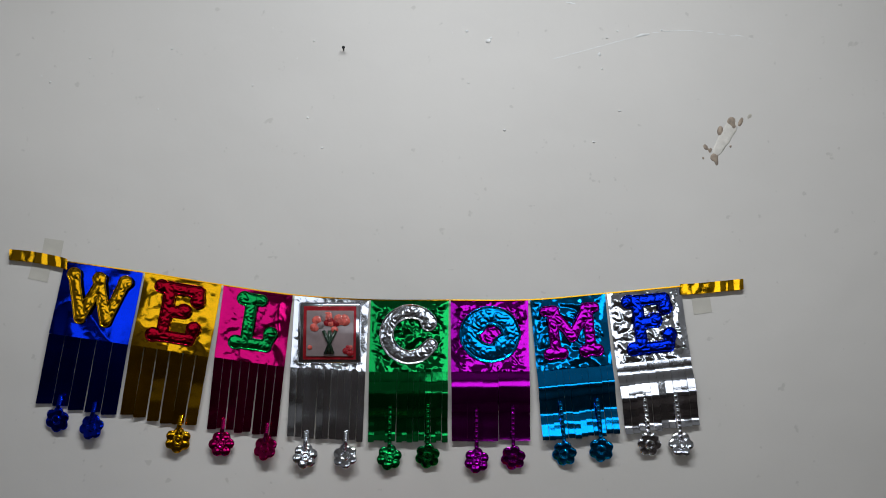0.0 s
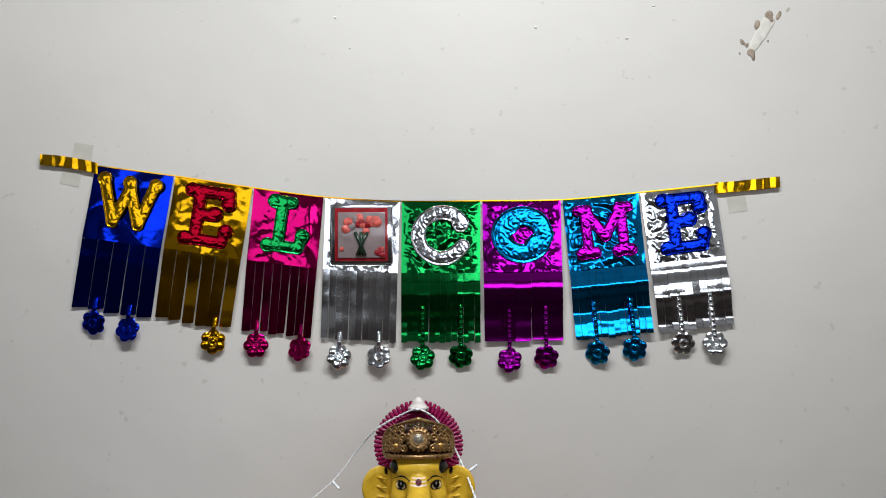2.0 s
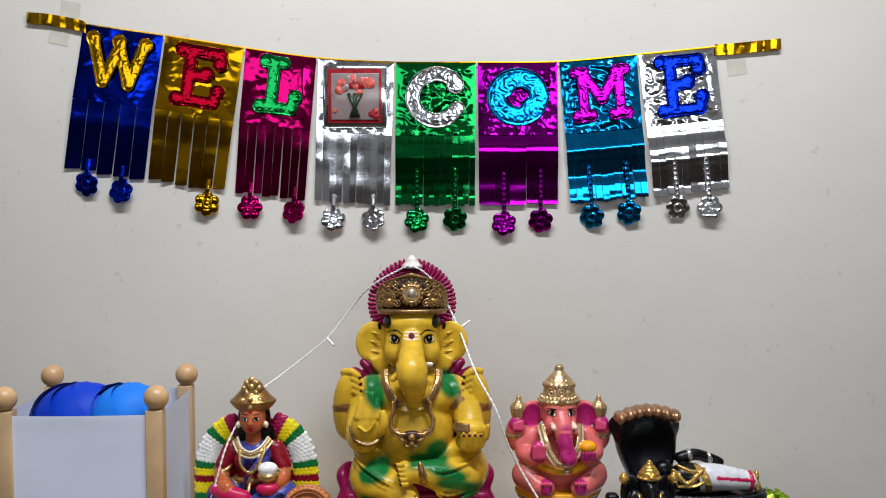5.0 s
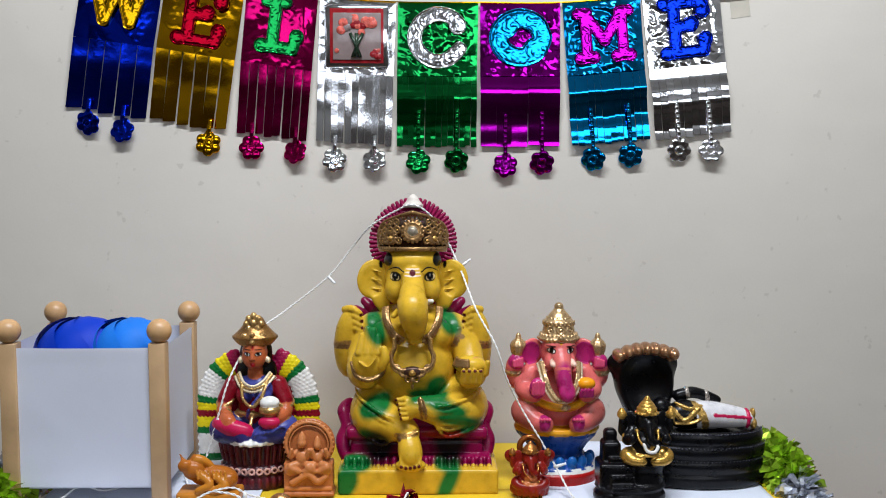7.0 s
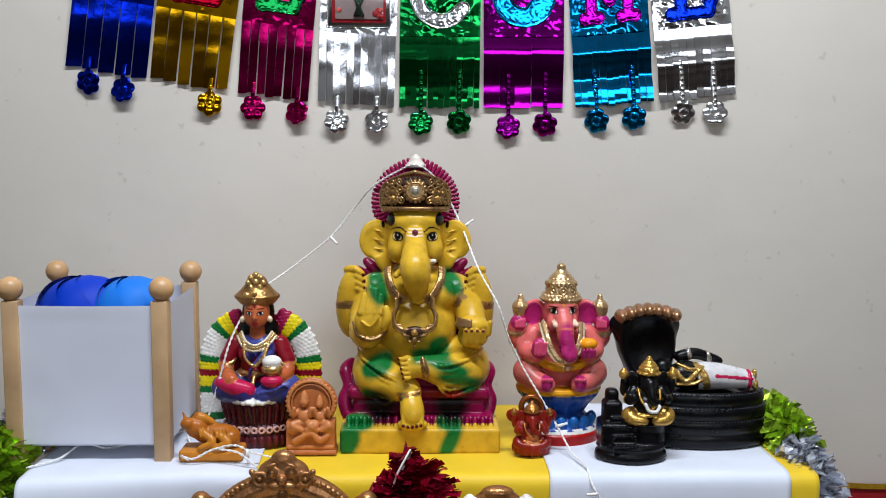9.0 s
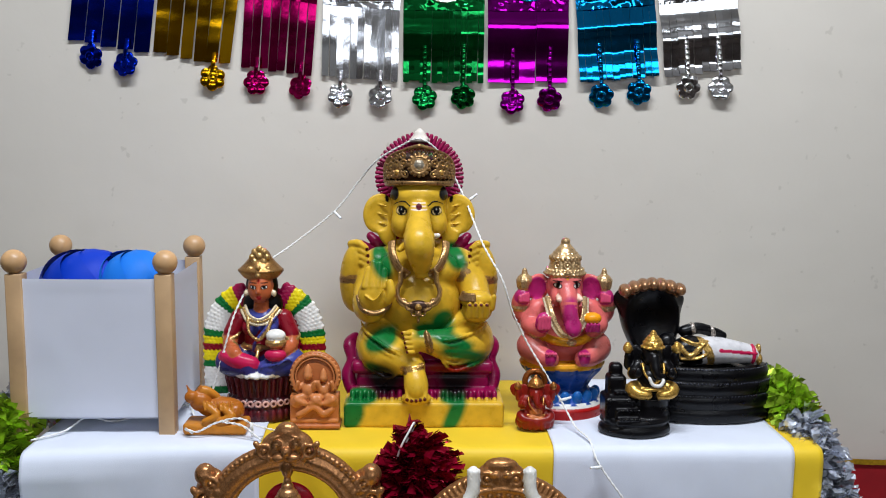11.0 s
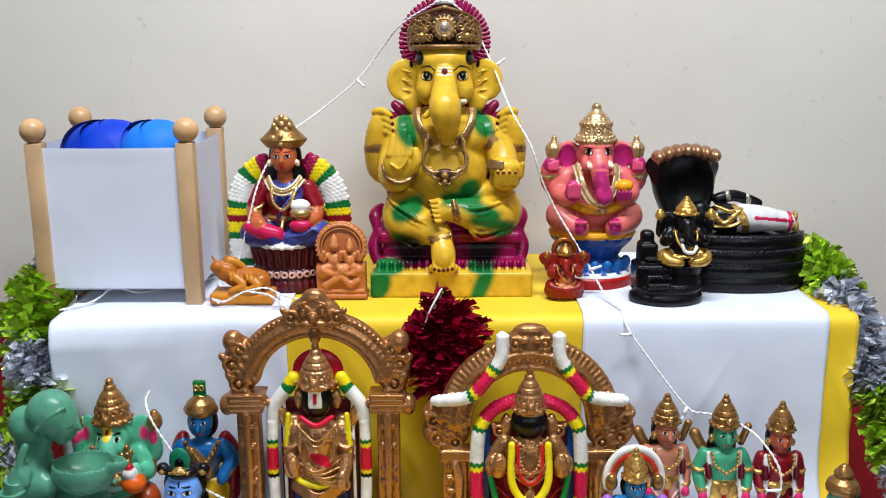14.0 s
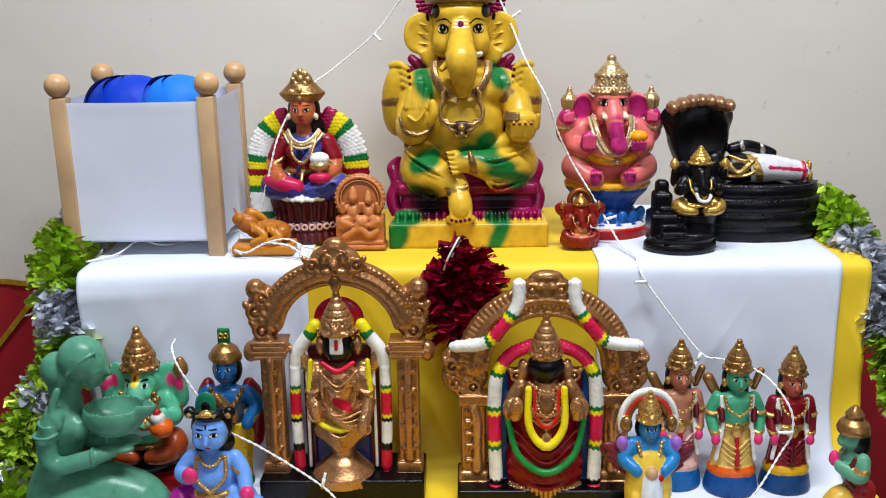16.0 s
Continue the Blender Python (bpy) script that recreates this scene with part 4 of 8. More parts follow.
    sc.chain([(-0.0815, -0.048, 0.166, 0.0028), (-0.075, -0.062, 0.152, 0.003), (-0.058, -0.069, 0.1465, 0.003), (-0.041, -0.063, 0.153, 0.003), (-0.0365, -0.05, 0.164, 0.0028)], brown, 0.0006, 20)
    # hand with the bowl of sweets
    sc.chain([(0.056, 0.0, 0.206, 0.02), (0.074, -0.01, 0.18, 0.0175), (0.08, -0.034, 0.15, 0.0165), (0.079, -0.05, 0.148, 0.0155)], YEL, 0.006, 16)
    sc.ell((0.078, -0.058, 0.15), (0.0205, 0.016, 0.0165), YEL, 0.004)
    sc.ell((0.077, -0.062, 0.166), (0.0215, 0.016, 0.0125), YEL, 0.0016)
    for i in range(15):
        a = radians(150 + 110 * i / 14)
        sc.cap((0.077 + 0.0225 * math.cos(a), -0.064 + 0.015 * math.sin(a), 0.166), (0.077 + 0.019 * math.cos(a), -0.063 + 0.013 * math.sin(a), 0.175), 0.0018, 0.0015, brown, 0.0003)
    for i in range(4):
        x = 0.067 + i * 0.0075
        sc.cap((x, -0.074, 0.146), (x + 0.0006, -0.0795, 0.1605), 0.0045, 0.0036, YEL, 0.0009).paint((x + 0.0006, -0.083, 0.1615), (0.0025, 0.004, 0.0022), MAROON, soft=0.0003)
    sc.cap((0.097, -0.064, 0.155), (0.1, -0.068, 0.17), 0.0052, 0.0036, YEL, 0.0015)
    # rear arms, each raised with curled fingers
    for sx in (-1, 1):
        sc.chain([(sx * 0.05, 0.014, 0.19, 0.018), (sx * 0.083, 0.012, 0.15, 0.0165), (sx * 0.0925, 0.006, 0.172, 0.0155), (sx * 0.0905, 0.0, 0.2, 0.0148), (sx * 0.085, -0.004, 0.22, 0.013)], YEL, 0.005, 22)
        for i in range(4):
            z = 0.2335 - i * 0.0088
            x = 0.093 - 0.001 * i
            sc.chain([(sx * x, -0.004, z - 0.002, 0.0056), (sx * (x - 0.011), -0.013, z, 0.0052), (sx * (x - 0.0205), -0.014, z - 0.0065, 0.0042)], YEL, 0.0009, 6)
            sc.paint((sx * (x - 0.0222), -0.0165, z - 0.008), (0.0025, 0.004, 0.0028), MAROON, soft=0.0003)
        sc.ring((sx * 0.0922, 0.004, 0.184), 0.0152, 0.0032, brown, (4, sx * 4, 0), sy=0.95)
        sc.beads([(sx * 0.078, -0.008, 0.187), (sx * 0.0925, -0.0125, 0.187), (sx * 0.106, -0.004, 0.187)], 0.002, GOLD)
        # armlet with a pointed front
        sc.ring((sx * 0.062, -0.002, 0.192), 0.0185, 0.003, brown, (15, sx * 25, 0))
        for dx, dz in ((0, 0), (-0.006, -0.004), (0.006, -0.004), (0, 0.008), (-0.005, 0.004), (0.005, 0.004), (0, 0.0145)):
            sc.ell((sx * 0.062 + dx, -0.0205, 0.192 + dz), 0.003, brown, 0.0006)
    # head: broad brow, cheeks, big thin ears
    sc.ell((0, 0.0, 0.281), (0.0375, 0.037, 0.038), YEL, 0.006)
    sc.ell((0, -0.004, 0.3), (0.0395, 0.034, 0.022), YEL, 0.006)
    sc.ell2((0.024, -0.015, 0.262), (0.0145, 0.0165, 0.02), YEL, 0.006)
    for sx in (-1, 1):
        rot = (0, -sx * 10, -sx * 16)
        sc.ell((sx * 0.055, -0.002, 0.274), (0.0225, 0.0045, 0.0275), YEL, 0.0025, rot).ell((sx * 0.0445, -0.002, 0.246), (0.0115, 0.0045, 0.021), YEL, 0.004, (0, sx * 26, -sx * 16))
        sc.cut((sx * 0.0565, -0.0085, 0.272), (0.018, 0.0042, 0.0235), 0.0012, rot)
        for q in range(3):
            sc.chain([(sx * 0.044, -0.0062, 0.284 - q * 0.012, 0.0012), (sx * 0.056, -0.0045, 0.287 - q * 0.013, 0.001)], YEL, 0.0015)
    sc.chain([(0, -0.028, 0.288, 0.0125), (0, -0.043, 0.27, 0.0145), (0, -0.061, 0.252, 0.0178), (0.001, -0.0695, 0.239, 0.0192), (0.0025, -0.064, 0.22, 0.0148), (0.0035, -0.0555, 0.206, 0.0108)], YEL, 0.0025, 24)
    for i in range(7):
        f = i / 6
        sc.ring((0.0004 + 0.003 * f, -0.0615 - 0.0035 * math.sin(3 * f), 0.25 - 0.038 * f), 0.0188 - 0.006 * f * f, 0.002, YEL, (26 - 44 * f, 0, 0), 0.0012)
    sc.ell((0.0035, -0.0575, 0.1965), (0.0095, 0.008, 0.004), YEL, 0.003)
    sc.cap((-0.0195, -0.047, 0.235), (-0.025, -0.058, 0.231), 0.005, 0.0038, YEL, 0.0016)
    sc.cap((0.021, -0.04, 0.247), (0.026, -0.046, 0.249), 0.004, 0.003, WHT, 0.0008)
    # green airbrushed cloth
    for c, r, rot in (((-0.05, -0.03, 0.212), (0.009, 0.06, 0.022), (0, -22, 0)), ((0.05, -0.03, 0.218), (0.009, 0.06, 0.017), (0, -32, 0)), ((0.034, -0.06, 0.132), (0.012, 0.05, 0.013), (0, 40, 0)),
                      ((0.012, -0.06, 0.124), (0.014, 0.04, 0.004), None),
                      ((-0.048, -0.075, 0.112), (0.023, 0.05, 0.010), (0, -28, 0)), ((0.046, -0.08, 0.112), (0.024, 0.05, 0.006), (0, 22, 0)), ((0.06, -0.08, 0.094), (0.025, 0.05, 0.005), (0, 14, 0)),
                      ((0.074, -0.07, 0.08), (0.016, 0.05, 0.004), (0, -20, 0)), ((-0.056, -0.085, 0.071), (0.014, 0.05, 0.005), (0, 20, 0)), ((-0.09, -0.09, 0.012), (0.013, 0.03, 0.022), (0, 30, 0)),
                      ((0.048, -0.09, 0.014), (0.007, 0.03, 0.026), (0, 24, 0)), ((-0.076, -0.072, 0.036), (0.02, 0.02, 0.009), None), ((0.046, -0.07, 0.036), (0.014, 0.02, 0.008), None)):
        sc.paint(c, r, GRN, rot, 0.007)
    # soft near-black patches on the throne front, one below each knee
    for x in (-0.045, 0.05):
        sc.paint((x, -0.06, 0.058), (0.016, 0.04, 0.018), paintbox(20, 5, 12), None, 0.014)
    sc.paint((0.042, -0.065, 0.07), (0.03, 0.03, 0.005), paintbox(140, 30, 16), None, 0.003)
    # face paint
    sc.paint2((0.036, -0.024, 0.304), (0.0085, 0.022, 0.0105), BLK, (0, 18, 0), 0.0005)
    sc.paint2((0.044, -0.02, 0.295), (0.0035, 0.025, 0.008), BLK, (0, 8, 0), 0.0005)
    for sx in (-1, 1):
        sc.paint((sx * 0.0245, -0.034, 0.2805), (0.0088, 0.016, 0.0068), BLK, (0, -sx * 14, 0), 0.0004)
        sc.paint((sx * 0.0252, -0.034, 0.28), (0.0072, 0.016, 0.0042), paintbox(226, 200, 140), (0, -sx * 14, 0), 0.0003)
        sc.paint((sx * 0.024, -0.034, 0.2805), (0.0046, 0.016, 0.0048), BLK, None, 0.0003)
        sc.paint((sx * 0.0235, -0.036, 0.2825), (0.0009, 0.014, 0.0009), WHT, None, 0.0002)
        sc.chain([(sx * 0.013, -0.0385, 0.288, 0.001), (sx * 0.02, -0.0375, 0.2935, 0.0013), (sx * 0.029, -0.032, 0.2915, 0.001), (sx * 0.0335, -0.028, 0.2885, 0.0008)], BLK, 0.0004, 12)
    for dz in (-0.0042, 0.0, 0.0042):
        sc.paint((0, -0.05, 0.2875 + dz), (0.0115, 0.018, 0.0009), paintbox(236, 214, 200), None, 0.0003)
    sc.paint((0, -0.055, 0.2875), (0.0046, 0.018, 0.0046), MAROON, None, 0.0003)
    # necklaces: flat chased bands beside the trunk, hanging loop with a pendant
    for sx in (-1, 1):
        for q in (0, 1, 2):
            sc.beads([(sx * (0.033 + q * 0.0036), -0.024, 0.238 - q * 0.001), (sx * (0.032 + q * 0.0034), -0.038 + q * 0.001, 0.224), (sx * (0.024 + q * 0.0035), -0.049 + q * 0.002, 0.208 - q * 0.001), (sx * (0.012 + q * 0.003), -0.056 + q * 0.001, 0.199 - q * 0.003)], 0.0021 if q != 1 else 0.0027, brown, 1.35)
        sc.chain([(sx * 0.0125, -0.055, 0.2, 0.0022), (sx * 0.022, -0.057, 0.204, 0.0024), (sx * 0.0225, -0.058, 0.19, 0.0024), (sx * 0.0275, -0.06, 0.176, 0.0024), (sx * 0.024, -0.0635, 0.164, 0.0024), (sx * 0.01, -0.066, 0.157, 0.0024)], brown, 0.0006, 22)
        sc.beads([(sx * 0.0255, -0.059, 0.2), (sx * 0.026, -0.06, 0.188), (sx * 0.0305, -0.06, 0.176), (sx * 0.026, -0.064, 0.161), (sx * 0.012, -0.067, 0.153)], 0.0018, GOLD, 1.5)
        sc.ring((sx * 0.0205, -0.064, 0.162), 0.0042, 0.0015, brown, (80, 0, 0)).ring((sx * 0.0115, -0.067, 0.156), 0.0048, 0.0016, brown, (80, 0, 0)).ring((sx * 0.0055, -0.0685, 0.148), 0.0038, 0.0014, brown, (80, 0, 0))
    sc.ell((0, -0.064, 0.1555), (0.015, 0.006, 0.009), dark, 0.001).ell((0, -0.0695, 0.156), 0.0036, GOLD, 0.0005).ell((0, -0.068, 0.146), (0.0038, 0.004, 0.005), brown, 0.001).ell((0, -0.0675, 0.138), (0.0024, 0.003, 0.005), brown, 0.0008)
    # anklets
    sc.ring((-0.0065, -0.0735, 0.0765), 0.0142, 0.0028, brown, (35, 22, 0)).beads([(-0.019, -0.079, 0.0735), (-0.006, -0.089, 0.0765), (0.007, -0.082, 0.0805)], 0.0022, GOLD, 1.6)
    sc.chain([(0.0105, -0.082, 0.1255, 0.0026), (0.0135, -0.087, 0.114, 0.0028), (0.0155, -0.083, 0.1, 0.0026)], brown, 0.0006, 10)
    # tiara: dark chased plate with rosettes, rising to the middle
    sc.ell((0, 0.006, 0.33), (0.0475, 0.036, 0.03), dark, 0.003)
    sc.ring((0, 0.002, 0.314), 0.0445, 0.0032, brown, (-6, 0, 0), sy=0.88)
    for n, rad, z, lift, sz in ((25, 0.0475, 0.3185, 0.0, 0.0024), (15, 0.0485, 0.3255, 0.004, 0.0042), (13, 0.047, 0.335, 0.010, 0.0046), (11, 0.0425, 0.343, 0.013, 0.0042), (9, 0.034, 0.3485, 0.013, 0.0036)):
        for i in range(n):
            a = radians(184 + 172 * (i + 0.5) / n)
            x, y = rad * math.cos(a), 0.004 + rad * 0.82 * math.sin(a)
            zz = z + lift * (-math.sin(a)) ** 1.5
            if abs(x) < 0.0155 and z < 0.346 and sz > 0.003:
                continue
            if sz > 0.003:
                sc.ring((x, y, zz), sz, sz * 0.34, brown, (90, 0, math.degrees(a) + 90), 0.0005).ell((x, y, zz), sz * 0.42, GOLD, 0.0004)
            else:
                sc.ell((x, y, zz), sz, brown, 0.0005)
    for r, tk in ((0.0078, 0.0016), (0.0112, 0.0018)):
        sc.ring((0, -0.0385, 0.342), r, tk, brown, (80, 0, 0), 0.0004)
    for i in range(16):
        a = 2 * math.pi * i / 16
        sc.ell((0.0145 * math.cos(a), -0.0365 + 0.003 * math.sin(a), 0.342 + 0.0145 * math.sin(a)), (0.0026, 0.003, 0.0026), brown, 0.0004)
    sc.ell((0, -0.0385, 0.342), (0.0064, 0.004, 0.0064), paintbox(168, 158, 140, 0.8), 0.0005)
    for sx in (-1, 1):
        sc.ring((sx * 0.03, -0.0265, 0.332), 0.0068, 0.0017, brown, (82, 0, sx * 36), 0.0004).ell((sx * 0.03, -0.0275, 0.332), 0.0036, GOLD, 0.0005)
        for i in range(11):
            a = 2 * math.pi * i / 11
            sc.ell((sx * 0.03 + 0.0088 * math.cos(a), -0.0262 + sx * 0.006 * math.cos(a), 0.332 + 0.0088 * math.sin(a)), 0.0019, brown, 0.0004)
        sc.chain([(sx * 0.044, -0.006, 0.316, 0.0022), (sx * 0.0475, -0.004, 0.335, 0.0022), (sx * 0.04, -0.008, 0.352, 0.002), (sx * 0.02, -0.024, 0.3615, 0.0022), (0, -0.03, 0.367, 0.003)], brown, 0.0006, 18)
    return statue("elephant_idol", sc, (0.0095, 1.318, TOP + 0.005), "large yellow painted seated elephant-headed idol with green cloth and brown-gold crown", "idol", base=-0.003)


def pink_elephant():
    sc = Sculpt(0.0013)
    blue, red, sky = paintbox(14, 62, 140), paintbox(160, 18, 16), paintbox(24, 90, 160)
    gold, skin, rose, mag = paintbox(206, 172, 126, 1), paintbox(210, 102, 98), paintbox(206, 74, 110), paintbox(172, 36, 104)
    yel = paintbox(216, 150, 18)
    sc.lathe((0, 0, -0.012), [(0, 0.058), (0.014, 0.06), (0.017, 0.056)], red, 0.001, 0.8)
    sc.lathe((0, 0, 0.003), [(0, 0.056), (0.004, 0.056), (0.008, 0.053)], WHT, 0.001, 0.8)
    sc.lathe((0, 0, 0.009), [(0, 0.054), (0.01, 0.044), (0.02, 0.037), (0.032, 0.044), (0.045, 0.056), (0.052, 0.059)], blue, 0.001, 0.8, 14, 0.02)
    sc.lathe((0, 0, 0.0595), [(0, 0.059), (0.004, 0.061), (0.009, 0.058)], yel, 0.001, 0.8)
    for i in range(9):
        a = radians(185 + 170 * i / 8)
        sc.ell((0.048 * math.cos(a), 0.039 * math.sin(a), 0.02), (0.007, 0.005, 0.009), sky, 0.003)
    # folded legs with the soles forward, belly
    sc.ell((0, 0.0, 0.094), (0.043, 0.034, 0.036), skin, 0.006).ell((0, 0.004, 0.128), (0.042, 0.028, 0.03), skin, 0.008)
    for sx in (-1, 1):
        sc.chain([(sx * 0.02, 0, 0.084, 0.021), (sx * 0.046, -0.014, 0.088, 0.0195), (sx * 0.034, -0.036, 0.079, 0.0125), (sx * 0.02, -0.044, 0.077, 0.0095)], skin, 0.004, 16)
        sc.paint((sx * 0.052, -0.03, 0.09), (0.014, 0.02, 0.016), paintbox(176, 92, 84), None, 0.01)
        sc.ell((sx * 0.0225, -0.047, 0.079), (0.0085, 0.0085, 0.0105), mag, 0.002)
        for q in range(4):
            sc.ell((sx * (0.0165 + q * 0.0042), -0.0545, 0.0855), (0.0021, 0.003, 0.0032), rose, 0.0006)
        # front arms
        sc.chain([(sx * 0.036, -0.002, 0.142, 0.014), (sx * 0.048, -0.012, 0.12, 0.0125), (sx * 0.036, -0.032, 0.116, 0.0105)], skin, 0.004, 12)
        sc.ell((sx * 0.032, -0.041, 0.127), (0.0118, 0.008, 0.0145), mag if sx < 0 else skin, 0.003)
        sc.ring((sx * 0.0385, -0.028, 0.1155), 0.011, 0.0022, gold, (60, sx * 30, 0))
        # raised rear hands with gilt emblems
        sc.chain([(sx * 0.034, 0.01, 0.14, 0.0125), (sx * 0.057, 0.006, 0.128, 0.0115), (sx * 0.0615, 0.0, 0.146, 0.0105), (sx * 0.0595, -0.004, 0.158, 0.0095)], skin, 0.004, 14)
        sc.ell((sx * 0.0585, -0.008, 0.158), (0.0108, 0.008, 0.011), mag, 0.002)
        for q in range(4):
            sc.cap((sx * (0.0515 + q * 0.0038), -0.0155, 0.152), (sx * (0.0515 + q * 0.0038), -0.0155, 0.163 - 0.0014 * q), 0.0024, 0.002, rose, 0.0006)
        sc.ring((sx * 0.0615, 0.001, 0.142), 0.0115, 0.002, gold, (10, 0, 0))
        sc.lathe((sx * 0.056, -0.004, 0.166), [(0, 0.008), (0.004, 0.0105), (0.014, 0.0118), (0.02, 0.0085), (0.023, 0.0045), (0.029, 0.0035), (0.032, 0.001)], gold, 0.0006, 1.0, 9, 0.06)
        # ears: cupped, deep pink inside
        rot = (0, -sx * 6, -sx * 26)
        sc.ell((sx * 0.036, 0.0, 0.17), (0.0185, 0.005, 0.019), skin, 0.003, rot)
        sc.cut((sx * 0.0375, -0.006, 0.169), (0.014, 0.0036, 0.0155), 0.0014, rot)
        sc.paint((sx * 0.038, -0.006, 0.169), (0.0145, 0.006, 0.016), mag, rot, 0.001)
    for q in range(4):
        sc.cap((-0.0395 + q * 0.0045, -0.048, 0.12), (-0.039 + q * 0.0045, -0.0495, 0.137 - 0.001 * abs(q - 1.5)), 0.0027, 0.0022, rose, 0.0006)
    sc.ell((0.034, -0.045, 0.134), (0.0125, 0.011, 0.0085), paintbox(226, 146, 16), 0.001)
    for q in range(4):
        sc.cap((0.026 + q * 0.005, -0.051, 0.118), (0.0262 + q * 0.005, -0.0545, 0.127), 0.0028, 0.0022, mag, 0.0006)
    # head, cheek tusks, trunk swung to its side
    sc.ell((0, -0.008, 0.172), (0.0255, 0.0265, 0.026), skin, 0.004).ell((0, -0.02, 0.182), (0.0225, 0.018, 0.0135), skin, 0.004)
    sc.ell2((0.0135, -0.027, 0.16), (0.0085, 0.009, 0.0125), skin, 0.004)
    sc.chain([(0, -0.03, 0.172, 0.0125), (0.001, -0.043, 0.156, 0.0112), (0.002, -0.05, 0.142, 0.0098), (0.005, -0.052, 0.13, 0.0092), (0.009, -0.054, 0.1225, 0.0085), (0.006, -0.058, 0.1185, 0.007), (0.0005, -0.0595, 0.123, 0.0055), (0.001, -0.059, 0.129, 0.0046)], skin, 0.003, 26)
    sc.paint((0.004, -0.06, 0.136), (0.0105, 0.016, 0.026), mag, None, 0.008)
    for i in range(6):
        sc.ring((0.0012 + 0.0004 * i, -0.045 - 0.0012 * i, 0.152 - 0.0052 * i), 0.0108 - 0.0003 * i, 0.001, skin if i < 3 else mag, (-24, 0, 0), 0.001)
    for x, z in ((-0.0108, 0.1605), (0.0148, 0.161)):
        sc.cap((x, -0.037, z + 0.001), (x * 1.15, -0.0445, z - 0.001), 0.0046, 0.0036, paintbox(228, 190, 170), 0.0008)
    for sx in (-1, 1):
        sc.paint((sx * 0.0132, -0.034, 0.1775), (0.0062, 0.012, 0.0042), BLK, (0, -sx * 8, 0), 0.0003).paint((sx * 0.0132, -0.034, 0.1775), (0.0046, 0.012, 0.0025), WHT, (0, -sx * 8, 0), 0.0002)
        sc.paint((sx * 0.0132, -0.034, 0.1776), (0.0026, 0.012, 0.0028), BLK, None, 0.0002).paint((sx * 0.0138, -0.034, 0.1835), (0.0072, 0.012, 0.0011), BLK, (0, -sx * 4, 0), 0.0003)
        # thick pale gold garland with a white edge
        p0 = [(sx * 0.0265, -0.022, 0.158), (sx * 0.023, -0.042, 0.142), (sx * 0.0175, -0.049, 0.126), (sx * 0.0085, -0.053, 0.1135), (0.0, -0.0545, 0.1105)]
        sc.chain([(*q, 0.0032) for q in p0], gold, 0.0006, 16)
        sc.beads([(q[0] + sx * 0.0042, q[1] + 0.0006, q[2] - 0.0014) for q in p0], 0.0022, paintbox(222, 206, 176, 0.4), 1.5).beads([(q[0] - sx * 0.0026, q[1] - 0.0018, q[2] + 0.0016) for q in p0], 0.0018, gold, 1.5)
    sc.paint((0, -0.04, 0.1885), (0.0022, 0.014, 0.003), yel, None, 0.0003)
    # sash with a buckle
    sc.chain([(-0.036, -0.022, 0.108, 0.0048), (-0.018, -0.037, 0.101, 0.0056), (0.004, -0.041, 0.0995, 0.006), (0.024, -0.036, 0.102, 0.0056), (0.038, -0.02, 0.11, 0.0046)], yel, 0.002, 16)
    sc.ell((0.006, -0.046, 0.1), (0.006, 0.004, 0.0045), gold, 0.001)
    # three-tier beaded crown
    sc.lathe((0, -0.008, 0.187), [(0, 0.0272), (0.005, 0.0288), (0.009, 0.0268), (0.011, 0.0238), (0.016, 0.0222), (0.023, 0.0212), (0.0265, 0.0222), (0.03, 0.02), (0.033, 0.0165), (0.039, 0.0125), (0.043, 0.0085), (0.0455, 0.0068)], gold, 0.0006, 1.0)
    sc.ell((0, -0.008, 0.2355), (0.0066, 0.0066, 0.0058), gold, 0.0008)
    for z, r, n, s in ((0.1915, 0.0286, 30, 0.0019), (0.1975, 0.0258, 28, 0.0016), (0.2115, 0.0222, 24, 0.0015), (0.2145, 0.0218, 22, 0.0016), (0.2205, 0.0165, 18, 0.0014)):
        for i in range(n):
            a = 2 * math.pi * i / n
            sc.ell((r * math.cos(a), -0.008 + r * math.sin(a), z), s, gold, 0.0003)
    for x in (-0.0135, 0, 0.0135):
        sc.ring((x, -0.0305 + abs(x) * 0.35, 0.2045), 0.0046, 0.0013, gold, (84, 0, x * 1800), 0.0003).ell((x, -0.031 + abs(x) * 0.35, 0.2045), 0.0019, gold, 0.0003)
    sc.ell((0, -0.0365, 0.1945), (0.004, 0.003, 0.0042), gold, 0.0006)
    return statue("pink_elephant_idol", sc, (0.2086, 1.2974, 1.0756), "pink painted elephant-headed idol with gold crown on blue pedestal", "idol", scale=(0.972, 0.972, 0.972), base=-0.012)


